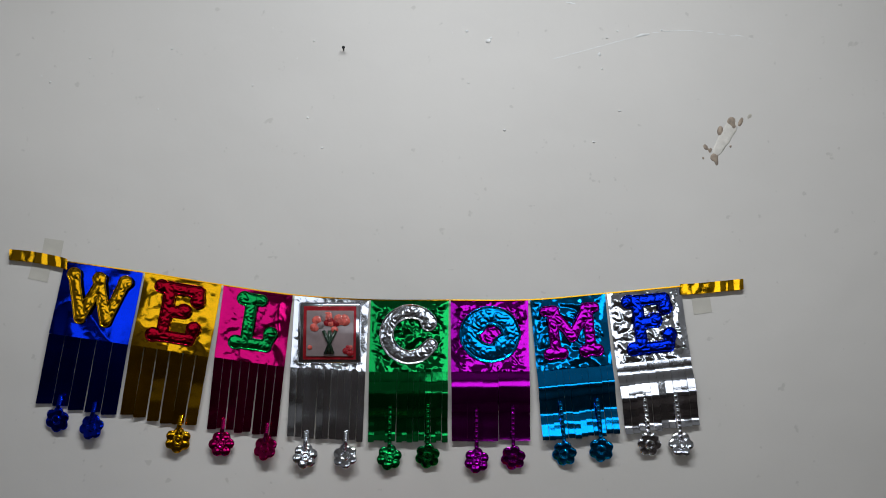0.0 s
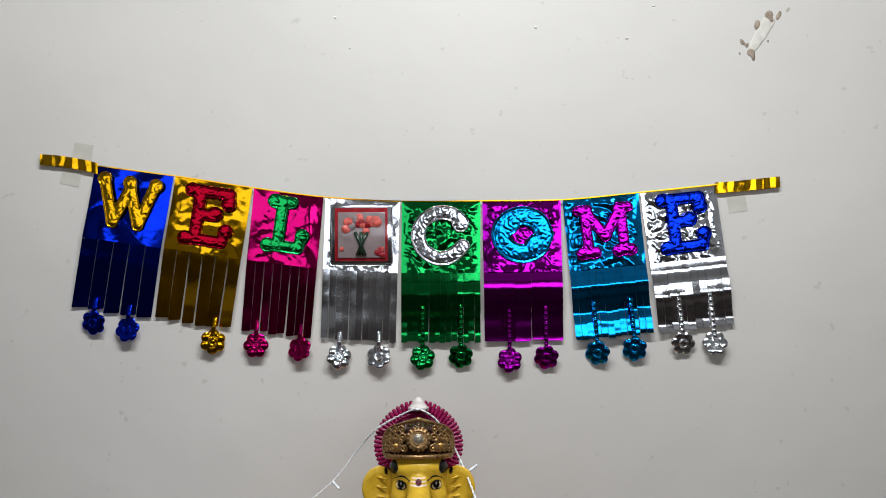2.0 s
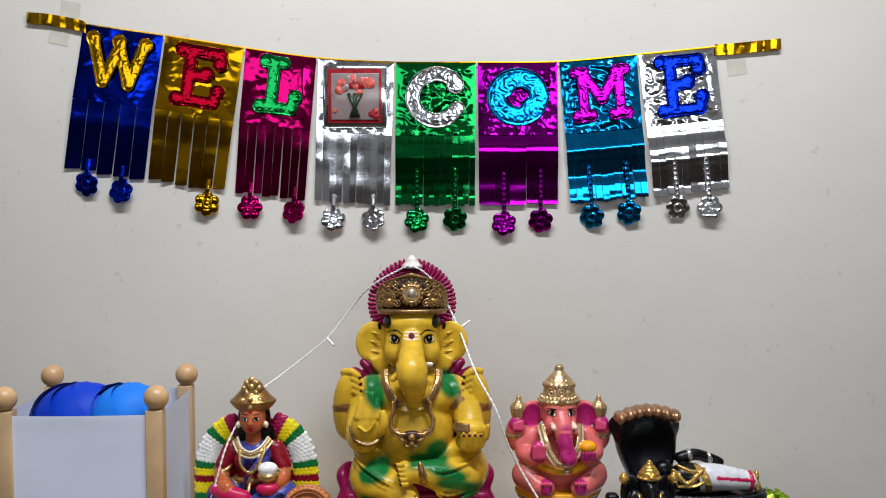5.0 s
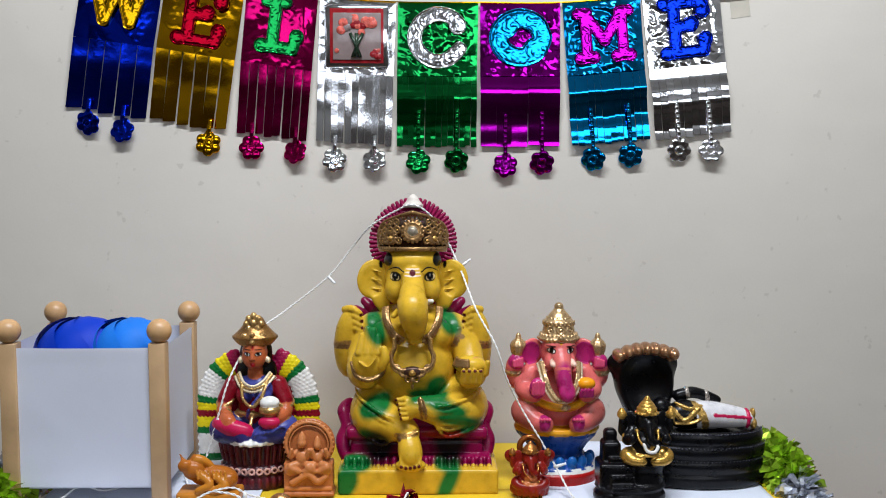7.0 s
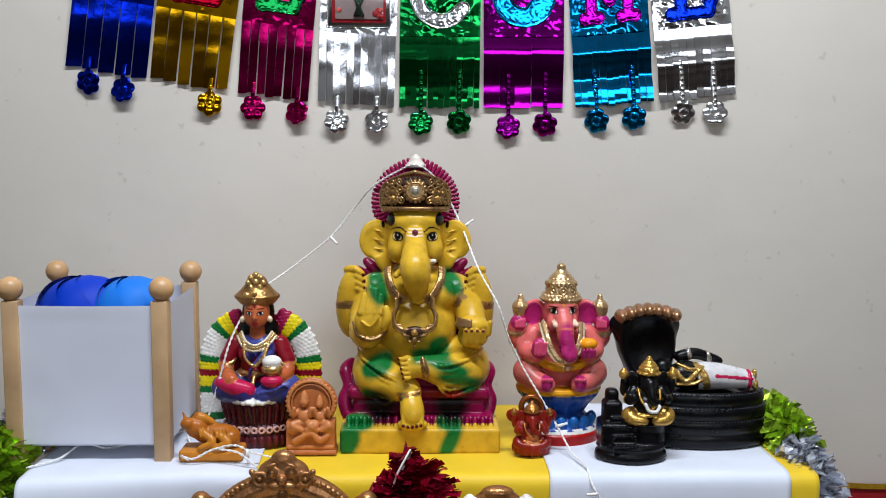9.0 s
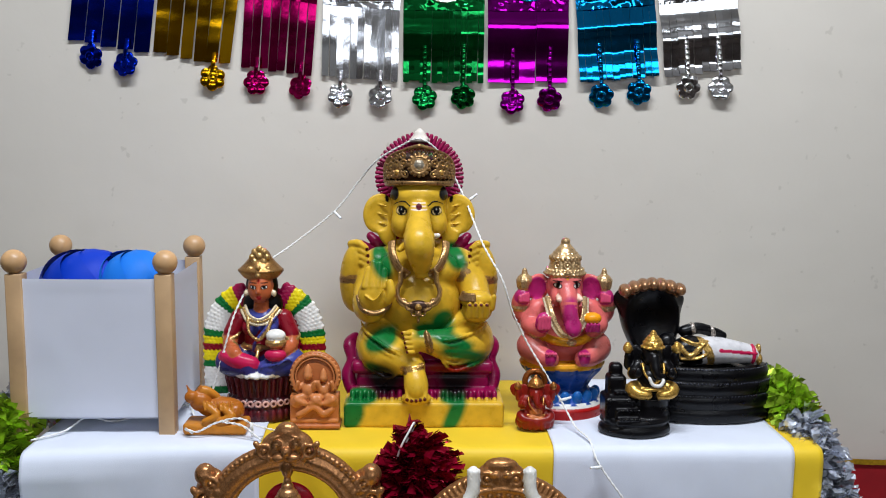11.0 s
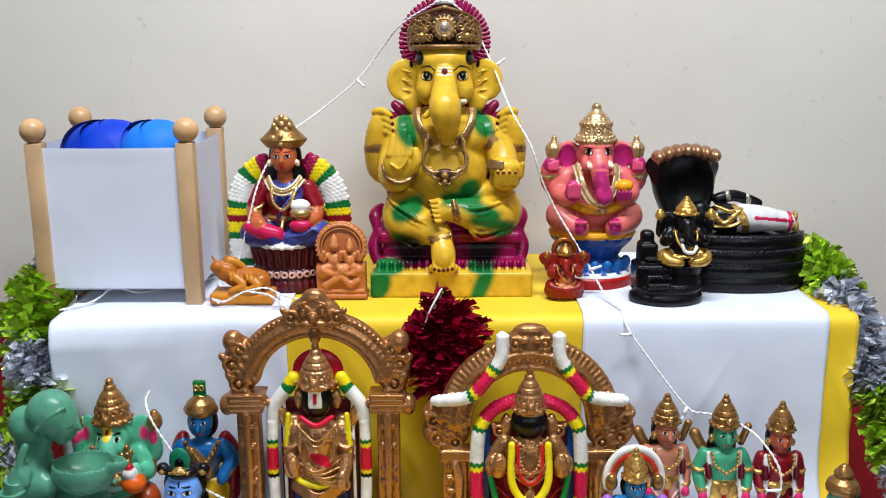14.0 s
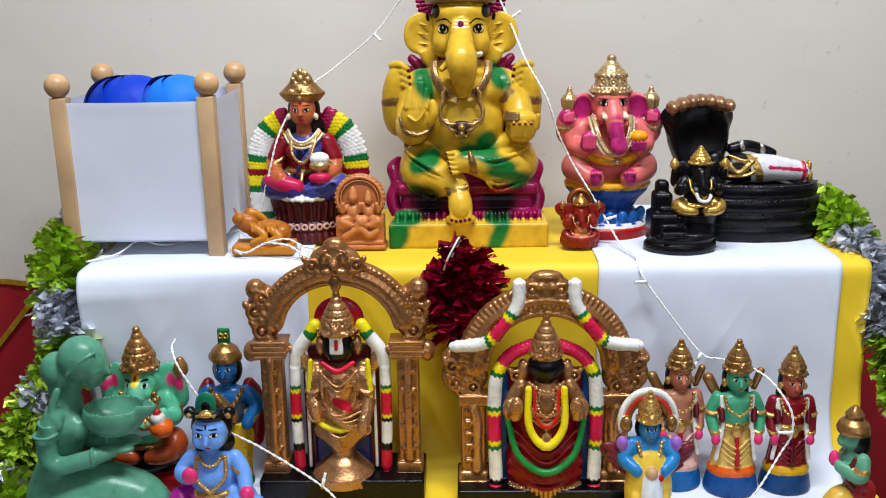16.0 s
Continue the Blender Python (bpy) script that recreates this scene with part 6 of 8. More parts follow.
def arched_idol_one():
    """Standing idol with a dark face in a carved bronze-gold arch."""
    sc = Sculpt(0.0014)
    b, g = paintbox(172, 120, 76, 1), paintbox(192, 140, 94, 1)
    sc.box((-0.1, -0.04, 0), (0.1, 0.035, 0.03), BLK, 0.003)
    for sx in (-1, 1):
        x = sx * 0.082
        sc.box((x - 0.016, -0.02, 0.03), (x + 0.016, 0.012, 0.044), b, 0.003)
        sc.box((x - 0.013, -0.014, 0.04), (x + 0.013, 0.01, 0.18), b, 0.003)
        sc.chain([(x, -0.016, 0.05, 0.007), (x, -0.018, 0.075, 0.0045), (x, -0.017, 0.12, 0.0055), (x, -0.018, 0.15, 0.004), (x, -0.016, 0.175, 0.006)], b, 0.001, 20)
        for z in (0.06, 0.09, 0.105, 0.135, 0.16):
            sc.box((x - 0.009, -0.02, z), (x + 0.009, -0.012, z + 0.004), b, 0.001)
        for i in range(4):
            sc.box((x - 0.02 - 0.002 * (i % 2), -0.02, 0.178 + i * 0.006), (x + 0.019 + 0.002 * (i % 2), 0.012, 0.183 + i * 0.006), b, 0.0015)
        sc.ell((sx * 0.106, -0.006, 0.185), (0.009, 0.012, 0.013), b, 0.003)
        for q in ((0.09, 0.213, 0.009), (0.097, 0.236, 0.0085), (0.078, 0.226, 0.0075), (0.088, 0.253, 0.0075)):
            scrolls(sc, sx * q[0], -0.012, q[1], q[2], b, sx)
        sc.ell((sx * 0.096, -0.004, 0.262), (0.012, 0.012, 0.013), b, 0.003)
        sc.ell((sx * 0.088, 0, 0.232), (0.021, 0.012, 0.036), b, 0.003)
    # arch band
    n = 30
    for i in range(n):
        a0, a1 = radians(12 + 156 * i / n), radians(12 + 156 * (i + 1) / n)
        for rad, tk, y in ((0.082, 0.0155, 0.0), (0.094, 0.006, -0.007), (0.072, 0.005, -0.009), (0.083, 0.004, -0.012)):
            sc.cap((rad * math.cos(a0), y, 0.205 + rad * 0.95 * math.sin(a0)), (rad * math.cos(a1), y, 0.205 + rad * 0.95 * math.sin(a1)), tk, tk, b, 0.001)
    for i in range(40):
        a = radians(14 + 152 * i / 39)
        sc.ell((0.096 * math.cos(a), -0.012, 0.205 + 0.091 * math.sin(a)), 0.003, b, 0.0006)
    # mask at the crown of the arch
    sc.ell((0, -0.006, 0.297), (0.03, 0.014, 0.02), b, 0.003).ell((0, -0.008, 0.314), (0.014, 0.01, 0.012), b, 0.004)
    for sx in (-1, 1):
        sc.ring((sx * 0.011, -0.02, 0.303), 0.0045, 0.002, b, (90, 0, 0)).ell((sx * 0.011, -0.021, 0.303), 0.0026, g, 0.0005)
        scrolls(sc, sx * 0.026, -0.016, 0.294, 0.007, b, sx)
        sc.ell((sx * 0.012, -0.022, 0.312), (0.007, 0.003, 0.0022), b, 0.001, (0, sx * 20, 0))
        sc.ell((sx * 0.008, -0.02, 0.287), (0.008, 0.005, 0.005), b, 0.001)
    sc.ell((0, -0.022, 0.295), (0.006, 0.006, 0.006), b, 0.001).ell((0, -0.012, 0.272), (0.007, 0.006, 0.012), b, 0.001)
    # backing, garlands
    pinkr = paintbox(196, 20, 50)
    sc.ell((0, 0.004, 0.222), (0.03, 0.007, 0.028), pinkr, 0.001)
    sc.box((-0.046, -0.002, 0.03), (0.046, 0.008, 0.19), MAROON, 0.002)
    sc.box((-0.033, -0.006, 0.03), (0.033, 0.004, 0.09), NAVY, 0.002)
    for sx in (-1, 1):
        sc.chain([(sx * 0.028, -0.006, 0.218, 0.0075), (sx * 0.032, -0.006, 0.212, 0.0075)], LEMON, 0.0005)
        sc.chain([(sx * 0.033, -0.006, 0.208, 0.008), (sx * 0.036, -0.006, 0.204, 0.008)], GRN, 0.0005)
        sc.chain([(sx * 0.038, -0.006, 0.202, 0.008), (sx * 0.05, -0.006, 0.185, 0.008), (sx * 0.054, -0.006, 0.168, 0.0075)], WHT, 0.0005)
        garland_bands(sc, [(sx * 0.0545, -0.008, 0.165), (sx * 0.055, -0.01, 0.1), (sx * 0.053, -0.012, 0.034)], 0.0062,
                      [WHT] * 5 + [GRN, LEMON] + [pinkr] * 6 + [LEMON, BLK] + [WHT] * 6 + [BLK] * 2 + [pinkr] * 5)
        sc.chain([(sx * 0.04, -0.006, 0.2, 0.0022), (sx * 0.041, -0.008, 0.034, 0.0022)], WHT, 0.0004)
        sc.chain([(sx * 0.034, -0.014, 0.175, 0.0032), (sx * 0.036, -0.018, 0.13, 0.0034), (sx * 0.024, -0.026, 0.1, 0.0034), (0, -0.03, 0.092, 0.0034)], LEMON, 0.0006)
    # the figure
    sc.lathe((0, -0.012, 0.02), [(0, 0.037), (0.012, 0.036), (0.02, 0.028), (0.027, 0.022), (0.034, 0.014), (0.044, 0.013)], g, 0.001)
    sc.ell((0, -0.012, 0.145), (0.027, 0.017, 0.028), g, 0.004).ell((0, -0.012, 0.115), (0.026, 0.018, 0.024), g, 0.006)
    sc.ell((0, -0.012, 0.085), (0.034, 0.016, 0.018), g, 0.006)
    for i in range(6):
        sc.beads([(-0.03 + i * 0.001, -0.02, 0.1 - i * 0.004), (0, -0.032 + i * 0.001, 0.083 - i * 0.004), (0.03 - i * 0.001, -0.02, 0.1 - i * 0.004)], 0.0022, g, 1.5)
    for sx in (-1, 1):
        sc.chain([(sx * 0.026, -0.01, 0.158, 0.0085), (sx * 0.033, -0.014, 0.13, 0.008), (sx * 0.028, -0.026, 0.108 if sx < 0 else 0.098, 0.0075)], g, 0.002)
        sc.ell((sx * 0.028, -0.03, 0.118 if sx < 0 else 0.1), (0.007, 0.005, 0.011), g, 0.001)
        sc.chain([(sx * 0.026, -0.004, 0.165, 0.007), (sx * 0.04, -0.004, 0.165, 0.0065), (sx * 0.044, -0.006, 0.178, 0.006)], g, 0.002)
        scrolls(sc, sx * 0.05, -0.008, 0.181, 0.007, g, sx)
        sc.ell((sx * 0.022, -0.006, 0.192), (0.006, 0.006, 0.013), g, 0.001)
        sc.beads([(sx * 0.02, -0.026, 0.165), (sx * 0.018, -0.03, 0.13), (0, -0.032, 0.105)], 0.0024, g, 1.5)
        sc.ell((sx * 0.012, -0.026, 0.152), (0.008, 0.005, 0.007), g, 0.001)
        for z in (0.122, 0.14):
            sc.ring((sx * 0.032, -0.014, z), 0.009, 0.002, g, (20, sx * 15, 0))
    # chest plates, waist chains, flower-edged skirt rows
    for k in range(3):
        sc.beads([(-0.022 + k * 0.003, -0.026, 0.166 - k * 0.004), (0, -0.0335, 0.15 - k * 0.007), (0.022 - k * 0.003, -0.026, 0.166 - k * 0.004)], 0.0019, g, 1.4)
    for k in range(5):
        sc.chain([(-0.028 + k * 0.002, -0.024, 0.128 - k * 0.006, 0.0016), (-0.004 + k * 0.004, -0.034, 0.112 - k * 0.004, 0.0018), (0.026, -0.026, 0.124 - k * 0.009, 0.0014)], g, 0.0006, 10)
    for sx in (-1, 1):
        sc.ring((sx * 0.03, -0.03, 0.112 if sx < 0 else 0.094), 0.0068, 0.0017, g, (70, 0, 0))
        for q in range(4):
            sc.cap((sx * 0.0245 + sx * q * 0.0024, -0.0345, 0.118 if sx < 0 else 0.1), (sx * 0.0245 + sx * q * 0.0024, -0.0355, (0.128 if sx < 0 else 0.09) - 0.0006 * q), 0.0013, 0.0011, g, 0.0004)
        for z in (0.052, 0.075, 0.098, 0.121, 0.144, 0.167):
            sc.ring((sx * 0.082, -0.0165, z), 0.0036, 0.0014, b, (90, 0, 0), 0.0005)
            sc.chain([(sx * 0.076, -0.0165, z + 0.006, 0.0013), (sx * 0.082, -0.0185, z + 0.0105, 0.0015), (sx * 0.088, -0.0165, z + 0.006, 0.0013)], b, 0.0006, 6)
    for i in range(27):
        a = radians(16 + 148 * i / 26)
        sc.cap((0.0765 * math.cos(a), -0.0125, 0.205 + 0.0727 * math.sin(a)), (0.089 * math.cos(a), -0.0125, 0.205 + 0.0845 * math.sin(a)), 0.0017, 0.0017, b, 0.0005)
    sc.chain([(-0.018, -0.024, 0.176, 0.0032), (0, -0.03, 0.168, 0.0034), (0.018, -0.024, 0.176, 0.0032)], pinkr, 0.0005)
    sc.paint((0.004, -0.03, 0.125), (0.014, 0.01, 0.006), pinkr, (0, 25, 0), 0.001)
    sc.ell((0, -0.014, 0.194), (0.0185, 0.017, 0.022), BLK, 0.001)
    sc.box((-0.0075, -0.0325, 0.19), (0.0075, -0.029, 0.211), WHT, 0.001).box((-0.0012, -0.034, 0.196), (0.0012, -0.031, 0.208), RED, 0.0005)
    crown(sc, (0, -0.012, 0.21), 0.0195, 0.052, g)
    return statue("arched_idol", sc, (-0.139, 1.075, LOW + 0.006), "bronze-painted standing idol with black face inside a carved arch", "idol", group="arched idols")


def arched_idol_two():
    sc = Sculpt(0.0014)
    b, g = paintbox(172, 120, 74, 1), paintbox(188, 136, 88, 1)
    pinkr, blue = paintbox(200, 24, 70), paintbox(14, 70, 140)
    sc.box((-0.105, -0.04, 0), (0.105, 0.035, 0.024), BLK, 0.003)
    for sx in (-1, 1):
        x = sx * 0.085
        sc.box((x - 0.018, -0.016, 0.022), (x + 0.018, 0.01, 0.036), g, 0.003)
        sc.box((x - 0.015, -0.012, 0.03), (x + 0.015, 0.01, 0.125), b, 0.003)
        sc.chain([(x - sx * 0.004, -0.014, 0.04, 0.007), (x - sx * 0.004, -0.015, 0.065, 0.0045), (x - sx * 0.004, -0.014, 0.1, 0.0055), (x, -0.014, 0.12, 0.005)], g, 0.001, 16)
        for z in (0.05, 0.07, 0.085, 0.1):
            sc.box((x - 0.01, -0.017, z), (x + 0.008, -0.008, z + 0.004), g, 0.001)
        sc.box((x - 0.018, -0.016, 0.122), (x + 0.018, 0.01, 0.136), b, 0.002)
        # winged brackets of scrollwork
        sc.ell((sx * 0.095, 0, 0.157), (0.028, 0.01, 0.026), b, 0.004)
        for q in ((0.085, 0.145, 0.007), (0.105, 0.15, 0.008), (0.095, 0.167, 0.008), (0.11, 0.172, 0.007), (0.078, 0.165, 0.006), (0.098, 0.138, 0.006)):
            scrolls(sc, sx * q[0], -0.01, q[1], q[2], b, sx)
        sc.lathe((sx * 0.112, -0.002, 0.178), [(0, 0.012), (0.006, 0.01), (0.012, 0.005), (0.016, 0.001)], b, 0.001)
    n = 30
    for i in range(n):
        a0, a1 = radians(2 + 176 * i / n), radians(2 + 176 * (i + 1) / n)
        for rad, tk, y in ((0.084, 0.018, 0.002), (0.099, 0.006, -0.005), (0.07, 0.004, -0.012), (0.086, 0.003, -0.015)):
            sc.cap((rad * math.cos(a0), y, 0.168 + rad * math.sin(a0)), (rad * math.cos(a1), y, 0.168 + rad * math.sin(a1)), tk, tk, b, 0.001)
    for i in range(46):
        a = radians(4 + 172 * i / 45)
        sc.cap((0.094 * math.cos(a), -0.012, 0.168 + 0.094 * math.sin(a)), (0.101 * math.cos(a), -0.01, 0.168 + 0.101 * math.sin(a)), 0.0022, 0.0024, b, 0.0005)
        if i % 2:
            sc.ell((0.079 * math.cos(a), -0.015, 0.168 + 0.079 * math.sin(a)), 0.0032, b, 0.0006)
    sc.ell((0, -0.004, 0.264), (0.03, 0.013, 0.02), b, 0.003).ell((0, -0.006, 0.28), (0.019, 0.01, 0.008), b, 0.003)
    for sx in (-1, 1):
        scrolls(sc, sx * 0.017, -0.014, 0.266, 0.007, b, sx)
        sc.ell((sx * 0.007, -0.017, 0.272), (0.005, 0.003, 0.003), g, 0.001)
        garland_bands(sc, [(sx * 0.032, -0.016, 0.276), (sx * 0.034, -0.018, 0.25), (sx * 0.052, -0.02, 0.222), (sx * 0.07, -0.018, 0.204), (sx * 0.108, -0.014, 0.198)], 0.0068,
                      [WHT] * 7 + [GRN, LEMON] + [pinkr] * 5 + [LEMON, GRN] + [WHT] * 7)
        # inner garland columns
        garland_bands(sc, [(sx * 0.016, -0.006, 0.196), (sx * 0.04, -0.008, 0.186), (sx * 0.056, -0.012, 0.165), (sx * 0.06, -0.014, 0.13), (sx * 0.06, -0.018, 0.08), (sx * 0.058, -0.022, 0.026)], 0.0075,
                      [pinkr] * 8 + [LEMON, LEMON, GRN] + [WHT] * 7 + [GRN, LEMON] + [pinkr] * 6 + [LEMON, GRN] + [WHT] * 7 + [BLK])
        sc.lathe((sx * 0.059, -0.024, 0.014), [(0, 0.009), (0.006, 0.0095), (0.014, 0.004)], pinkr, 0.001, 1, 8, 0.08)
        sc.box((sx * 0.05 - 0.006, -0.008, 0.024), (sx * 0.05 + 0.006, 0.004, 0.17), blue, 0.002)
    # figure
    red = paintbox(128, 8, 14)
    sc.box((-0.045, -0.004, 0.024), (0.045, 0.006, 0.165), red, 0.002)
    sc.lathe((0, -0.012, 0.008), [(0, 0.045), (0.006, 0.046), (0.012, 0.042)], g, 0.001, 0.6, 16, 0.02)
    sc.lathe((0, -0.012, 0.02), [(0, 0.042), (0.02, 0.046), (0.035, 0.045), (0.06, 0.042), (0.09, 0.036)], red, 0.003, 0.55)
    for z in (0.026, 0.04):
        sc.chain([(-0.042, -0.022, z + 0.014, 0.0035), (0, -0.038, z, 0.004), (0.042, -0.022, z + 0.014, 0.0035)], red, 0.002)
    sc.ell((0, -0.014, 0.125), (0.028, 0.018, 0.035), g, 0.004)
    sc.chain([(-0.045, -0.024, 0.11, 0.0035), (-0.032, -0.036, 0.068, 0.004), (0, -0.044, 0.05, 0.0045), (0.032, -0.036, 0.068, 0.004), (0.045, -0.024, 0.11, 0.0035)], paintbox(20, 120, 50), 0.0006, 24)
    sc.chain([(-0.021, -0.028, 0.15, 0.004), (-0.02, -0.036, 0.105, 0.0046), (0, -0.041, 0.082, 0.005), (0.02, -0.036, 0.105, 0.0046), (0.021, -0.028, 0.15, 0.004)], LEMON, 0.0006, 24)
    sc.chain([(-0.014, -0.03, 0.15, 0.0022), (-0.012, -0.036, 0.118, 0.0024), (0, -0.038, 0.106, 0.0024), (0.012, -0.036, 0.118, 0.0024), (0.014, -0.03, 0.15, 0.0022)], paintbox(190, 26, 20), 0.0006, 20)
    for sx in (-1, 1):
        sc.chain([(sx * 0.028, -0.01, 0.148, 0.009), (sx * 0.04, -0.014, 0.125, 0.0085), (sx * 0.036, -0.03, 0.118, 0.008)], g, 0.002)
        sc.ell((sx * 0.035, -0.035, 0.13), (0.008, 0.006, 0.013), g, 0.001).ell((sx * 0.042, -0.022, 0.122), (0.009, 0.008, 0.014), g, 0.001)
        scrolls(sc, sx * 0.034, -0.012, 0.16, 0.006, g, sx)
        sc.ell((sx * 0.026, -0.008, 0.166), (0.007, 0.008, 0.014), g, 0.001)
        sc.beads([(sx * 0.012, -0.03, 0.145), (sx * 0.008, -0.036, 0.125), (0, -0.038, 0.118)], 0.0022, g)
    sc.beads([(-0.02, -0.024, 0.156), (0, -0.034, 0.148), (0.02, -0.024, 0.156)], 0.0026, g)
    # pleated hem of the red skirt, gilt fringe below it, scrolled bands on the pillars
    for i in range(21):
        a = radians(200 + 140 * i / 20)
        sc.cap((0.043 * math.cos(a), -0.012 + 0.026 * math.sin(a), 0.012), (0.045 * math.cos(a), -0.012 + 0.0275 * math.sin(a), 0.026), 0.0022, 0.0018, g, 0.0006)
    for k in range(4):
        sc.chain([(-0.04 + k * 0.002, -0.026, 0.1 - k * 0.014, 0.0016), (0, -0.0395 - 0.0005 * k, 0.072 - k * 0.012, 0.002), (0.04 - k * 0.002, -0.026, 0.1 - k * 0.014, 0.0016)], red, 0.0012, 14)
    for sx in (-1, 1):
        for z in (0.044, 0.06, 0.076, 0.092, 0.108):
            sc.ring((sx * 0.083, -0.0135, z), 0.0038, 0.0014, b, (90, 0, 0), 0.0005).ell((sx * 0.093, -0.0125, z + 0.007), (0.0026, 0.002, 0.0036), b, 0.0006)
        for q in range(4):
            sc.cap((sx * (0.0305 + q * 0.0026), -0.0405, 0.126), (sx * (0.0305 + q * 0.0024), -0.041, 0.139 - 0.0008 * q), 0.0015, 0.0012, g, 0.0004)
        for k in range(3):
            sc.beads([(sx * 0.024, -0.028, 0.14 - k * 0.006), (sx * 0.014, -0.0355, 0.124 - k * 0.006), (0, -0.0375, 0.116 - k * 0.007)], 0.0016, g, 1.5)
    sc.ell((0, -0.036, 0.09), (0.006, 0.005, 0.01), g, 0.001)
    sc.ell((0, -0.016, 0.174), (0.022, 0.017, 0.018), BLK, 0.001).ell((0, -0.014, 0.163), (0.014, 0.014, 0.01), BLK, 0.004)
    crown(sc, (0, -0.012, 0.186), 0.017, 0.05, g)
    return statue("arched_idol", sc, (0.106, 1.06, LOW + 0.006), "bronze-painted idol with garlands and red skirt under a round arch", "idol", group="arched idols")


def lamp_maiden():
    """Kneeling maiden with an oil lamp, glazed celadon green, turned sideways."""
    sc = Sculpt(0.0014)
    c = paintbox(78, 138, 112)
    sc.box((-0.06, -0.04, 0), (0.095, 0.04, 0.012), c, 0.005)
    sc.chain([(-0.045, 0, 0.04, 0.036), (0.0, 0, 0.045, 0.036), (0.05, 0, 0.038, 0.03), (0.07, 0, 0.028, 0.022)], c, 0.006)
    sc.chain([(-0.055, 0, 0.02, 0.026), (-0.02, -0.01, 0.018, 0.026), (0.03, -0.012, 0.016, 0.024)], c, 0.006)
    for i in range(9):
        sc.chain([(-0.055 + i * 0.005, -0.036, 0.016 + i * 0.005, 0.0018), (0.0 + i * 0.006, -0.0395, 0.026 + i * 0.004, 0.0018), (0.05 + i * 0.002, -0.033, 0.014 + i * 0.005, 0.0018)], c, 0.001)
    sc.ell((0.08, 0, 0.012), (0.025, 0.03, 0.009), c, 0.005)
    sc.chain([(-0.044, 0, 0.06, 0.028), (-0.034, 0, 0.095, 0.018), (-0.024, 0, 0.13, 0.022), (-0.024, 0, 0.15, 0.015)], c, 0.006)
    sc.ell((-0.008, -0.011, 0.13), (0.015, 0.012, 0.014), c, 0.005).ell((-0.008, 0.011, 0.13), (0.015, 0.012, 0.014), c, 0.005)
    sc.cap((-0.02, 0, 0.155), (-0.008, 0, 0.185), 0.012, 0.01, c, 0.004)
    sc.ell((0.003, 0, 0.21), (0.0265, 0.024, 0.0265), c, 0.003, (0, 18, 0)).ell((0.018, 0, 0.197), (0.013, 0.016, 0.023), c, 0.004, (0, 14, 0)).ell((0.02, 0, 0.179), 0.006, c, 0.004)
    sc.cap((0.022, -0.015, 0.2), (0.029, -0.01, 0.201), 0.0014, 0.0012, c, 0.001)
    sc.cap((0.03, 0, 0.2), (0.033, 0, 0.194), 0.0035, 0.003, c, 0.003)
    sc.ell((-0.028, 0, 0.196), (0.018, 0.018, 0.021), c, 0.003).ell((-0.028, 0, 0.175), (0.012, 0.014, 0.014), c, 0.005)
    sc.beads([(-0.004, -0.0235, 0.2), (0.012, -0.0215, 0.215), (0.026, -0.012, 0.222)], 0.0016, c)
    sc.chain([(-0.018, -0.022, 0.18, 0.004), (-0.024, -0.026, 0.16, 0.004), (-0.018, -0.028, 0.14, 0.0036)], c, 0.002)
    for sy in (-1, 1):
        sc.chain([(-0.026, sy * 0.022, 0.148, 0.0115), (-0.034, sy * 0.03, 0.12, 0.0105), (-0.026, sy * 0.032, 0.094, 0.0098), (0.008, sy * 0.026, 0.1, 0.009), (0.034, sy * 0.014, 0.106, 0.0075)], c, 0.003, 18)
        sc.ell((0.044, sy * 0.01, 0.108), (0.014, 0.01, 0.005), c, 0.002)
        sc.ring((0.016, sy * 0.023, 0.102), 0.0095, 0.002, c, (0, 85, -sy * 20)).ring((-0.032, sy * 0.032, 0.132), 0.0125, 0.002, c)
        for i in range(6):
            sc.ring((-0.03, sy * 0.028, 0.128 + i * 0.003), 0.0105, 0.0013, c, (0, 12, 0), 0.001)
    # boat-shaped lamp with a pinched spout
    sc.ell((0.034, 0, 0.146), (0.035, 0.03, 0.0275), c, 0.002).ell((0.064, 0, 0.154), (0.02, 0.011, 0.011), c, 0.004)
    sc.cut((0.034, 0, 0.1575), (0.0325, 0.0272, 0.0255), 0.0006).cut((0.064, 0, 0.163), (0.0185, 0.0085, 0.012), 0.001)
    return statue("lamp_maiden", sc, (-0.418, 0.985, LOW + 0.006), "glazed sea-green kneeling maiden figurine holding an oil lamp", turn=-6)


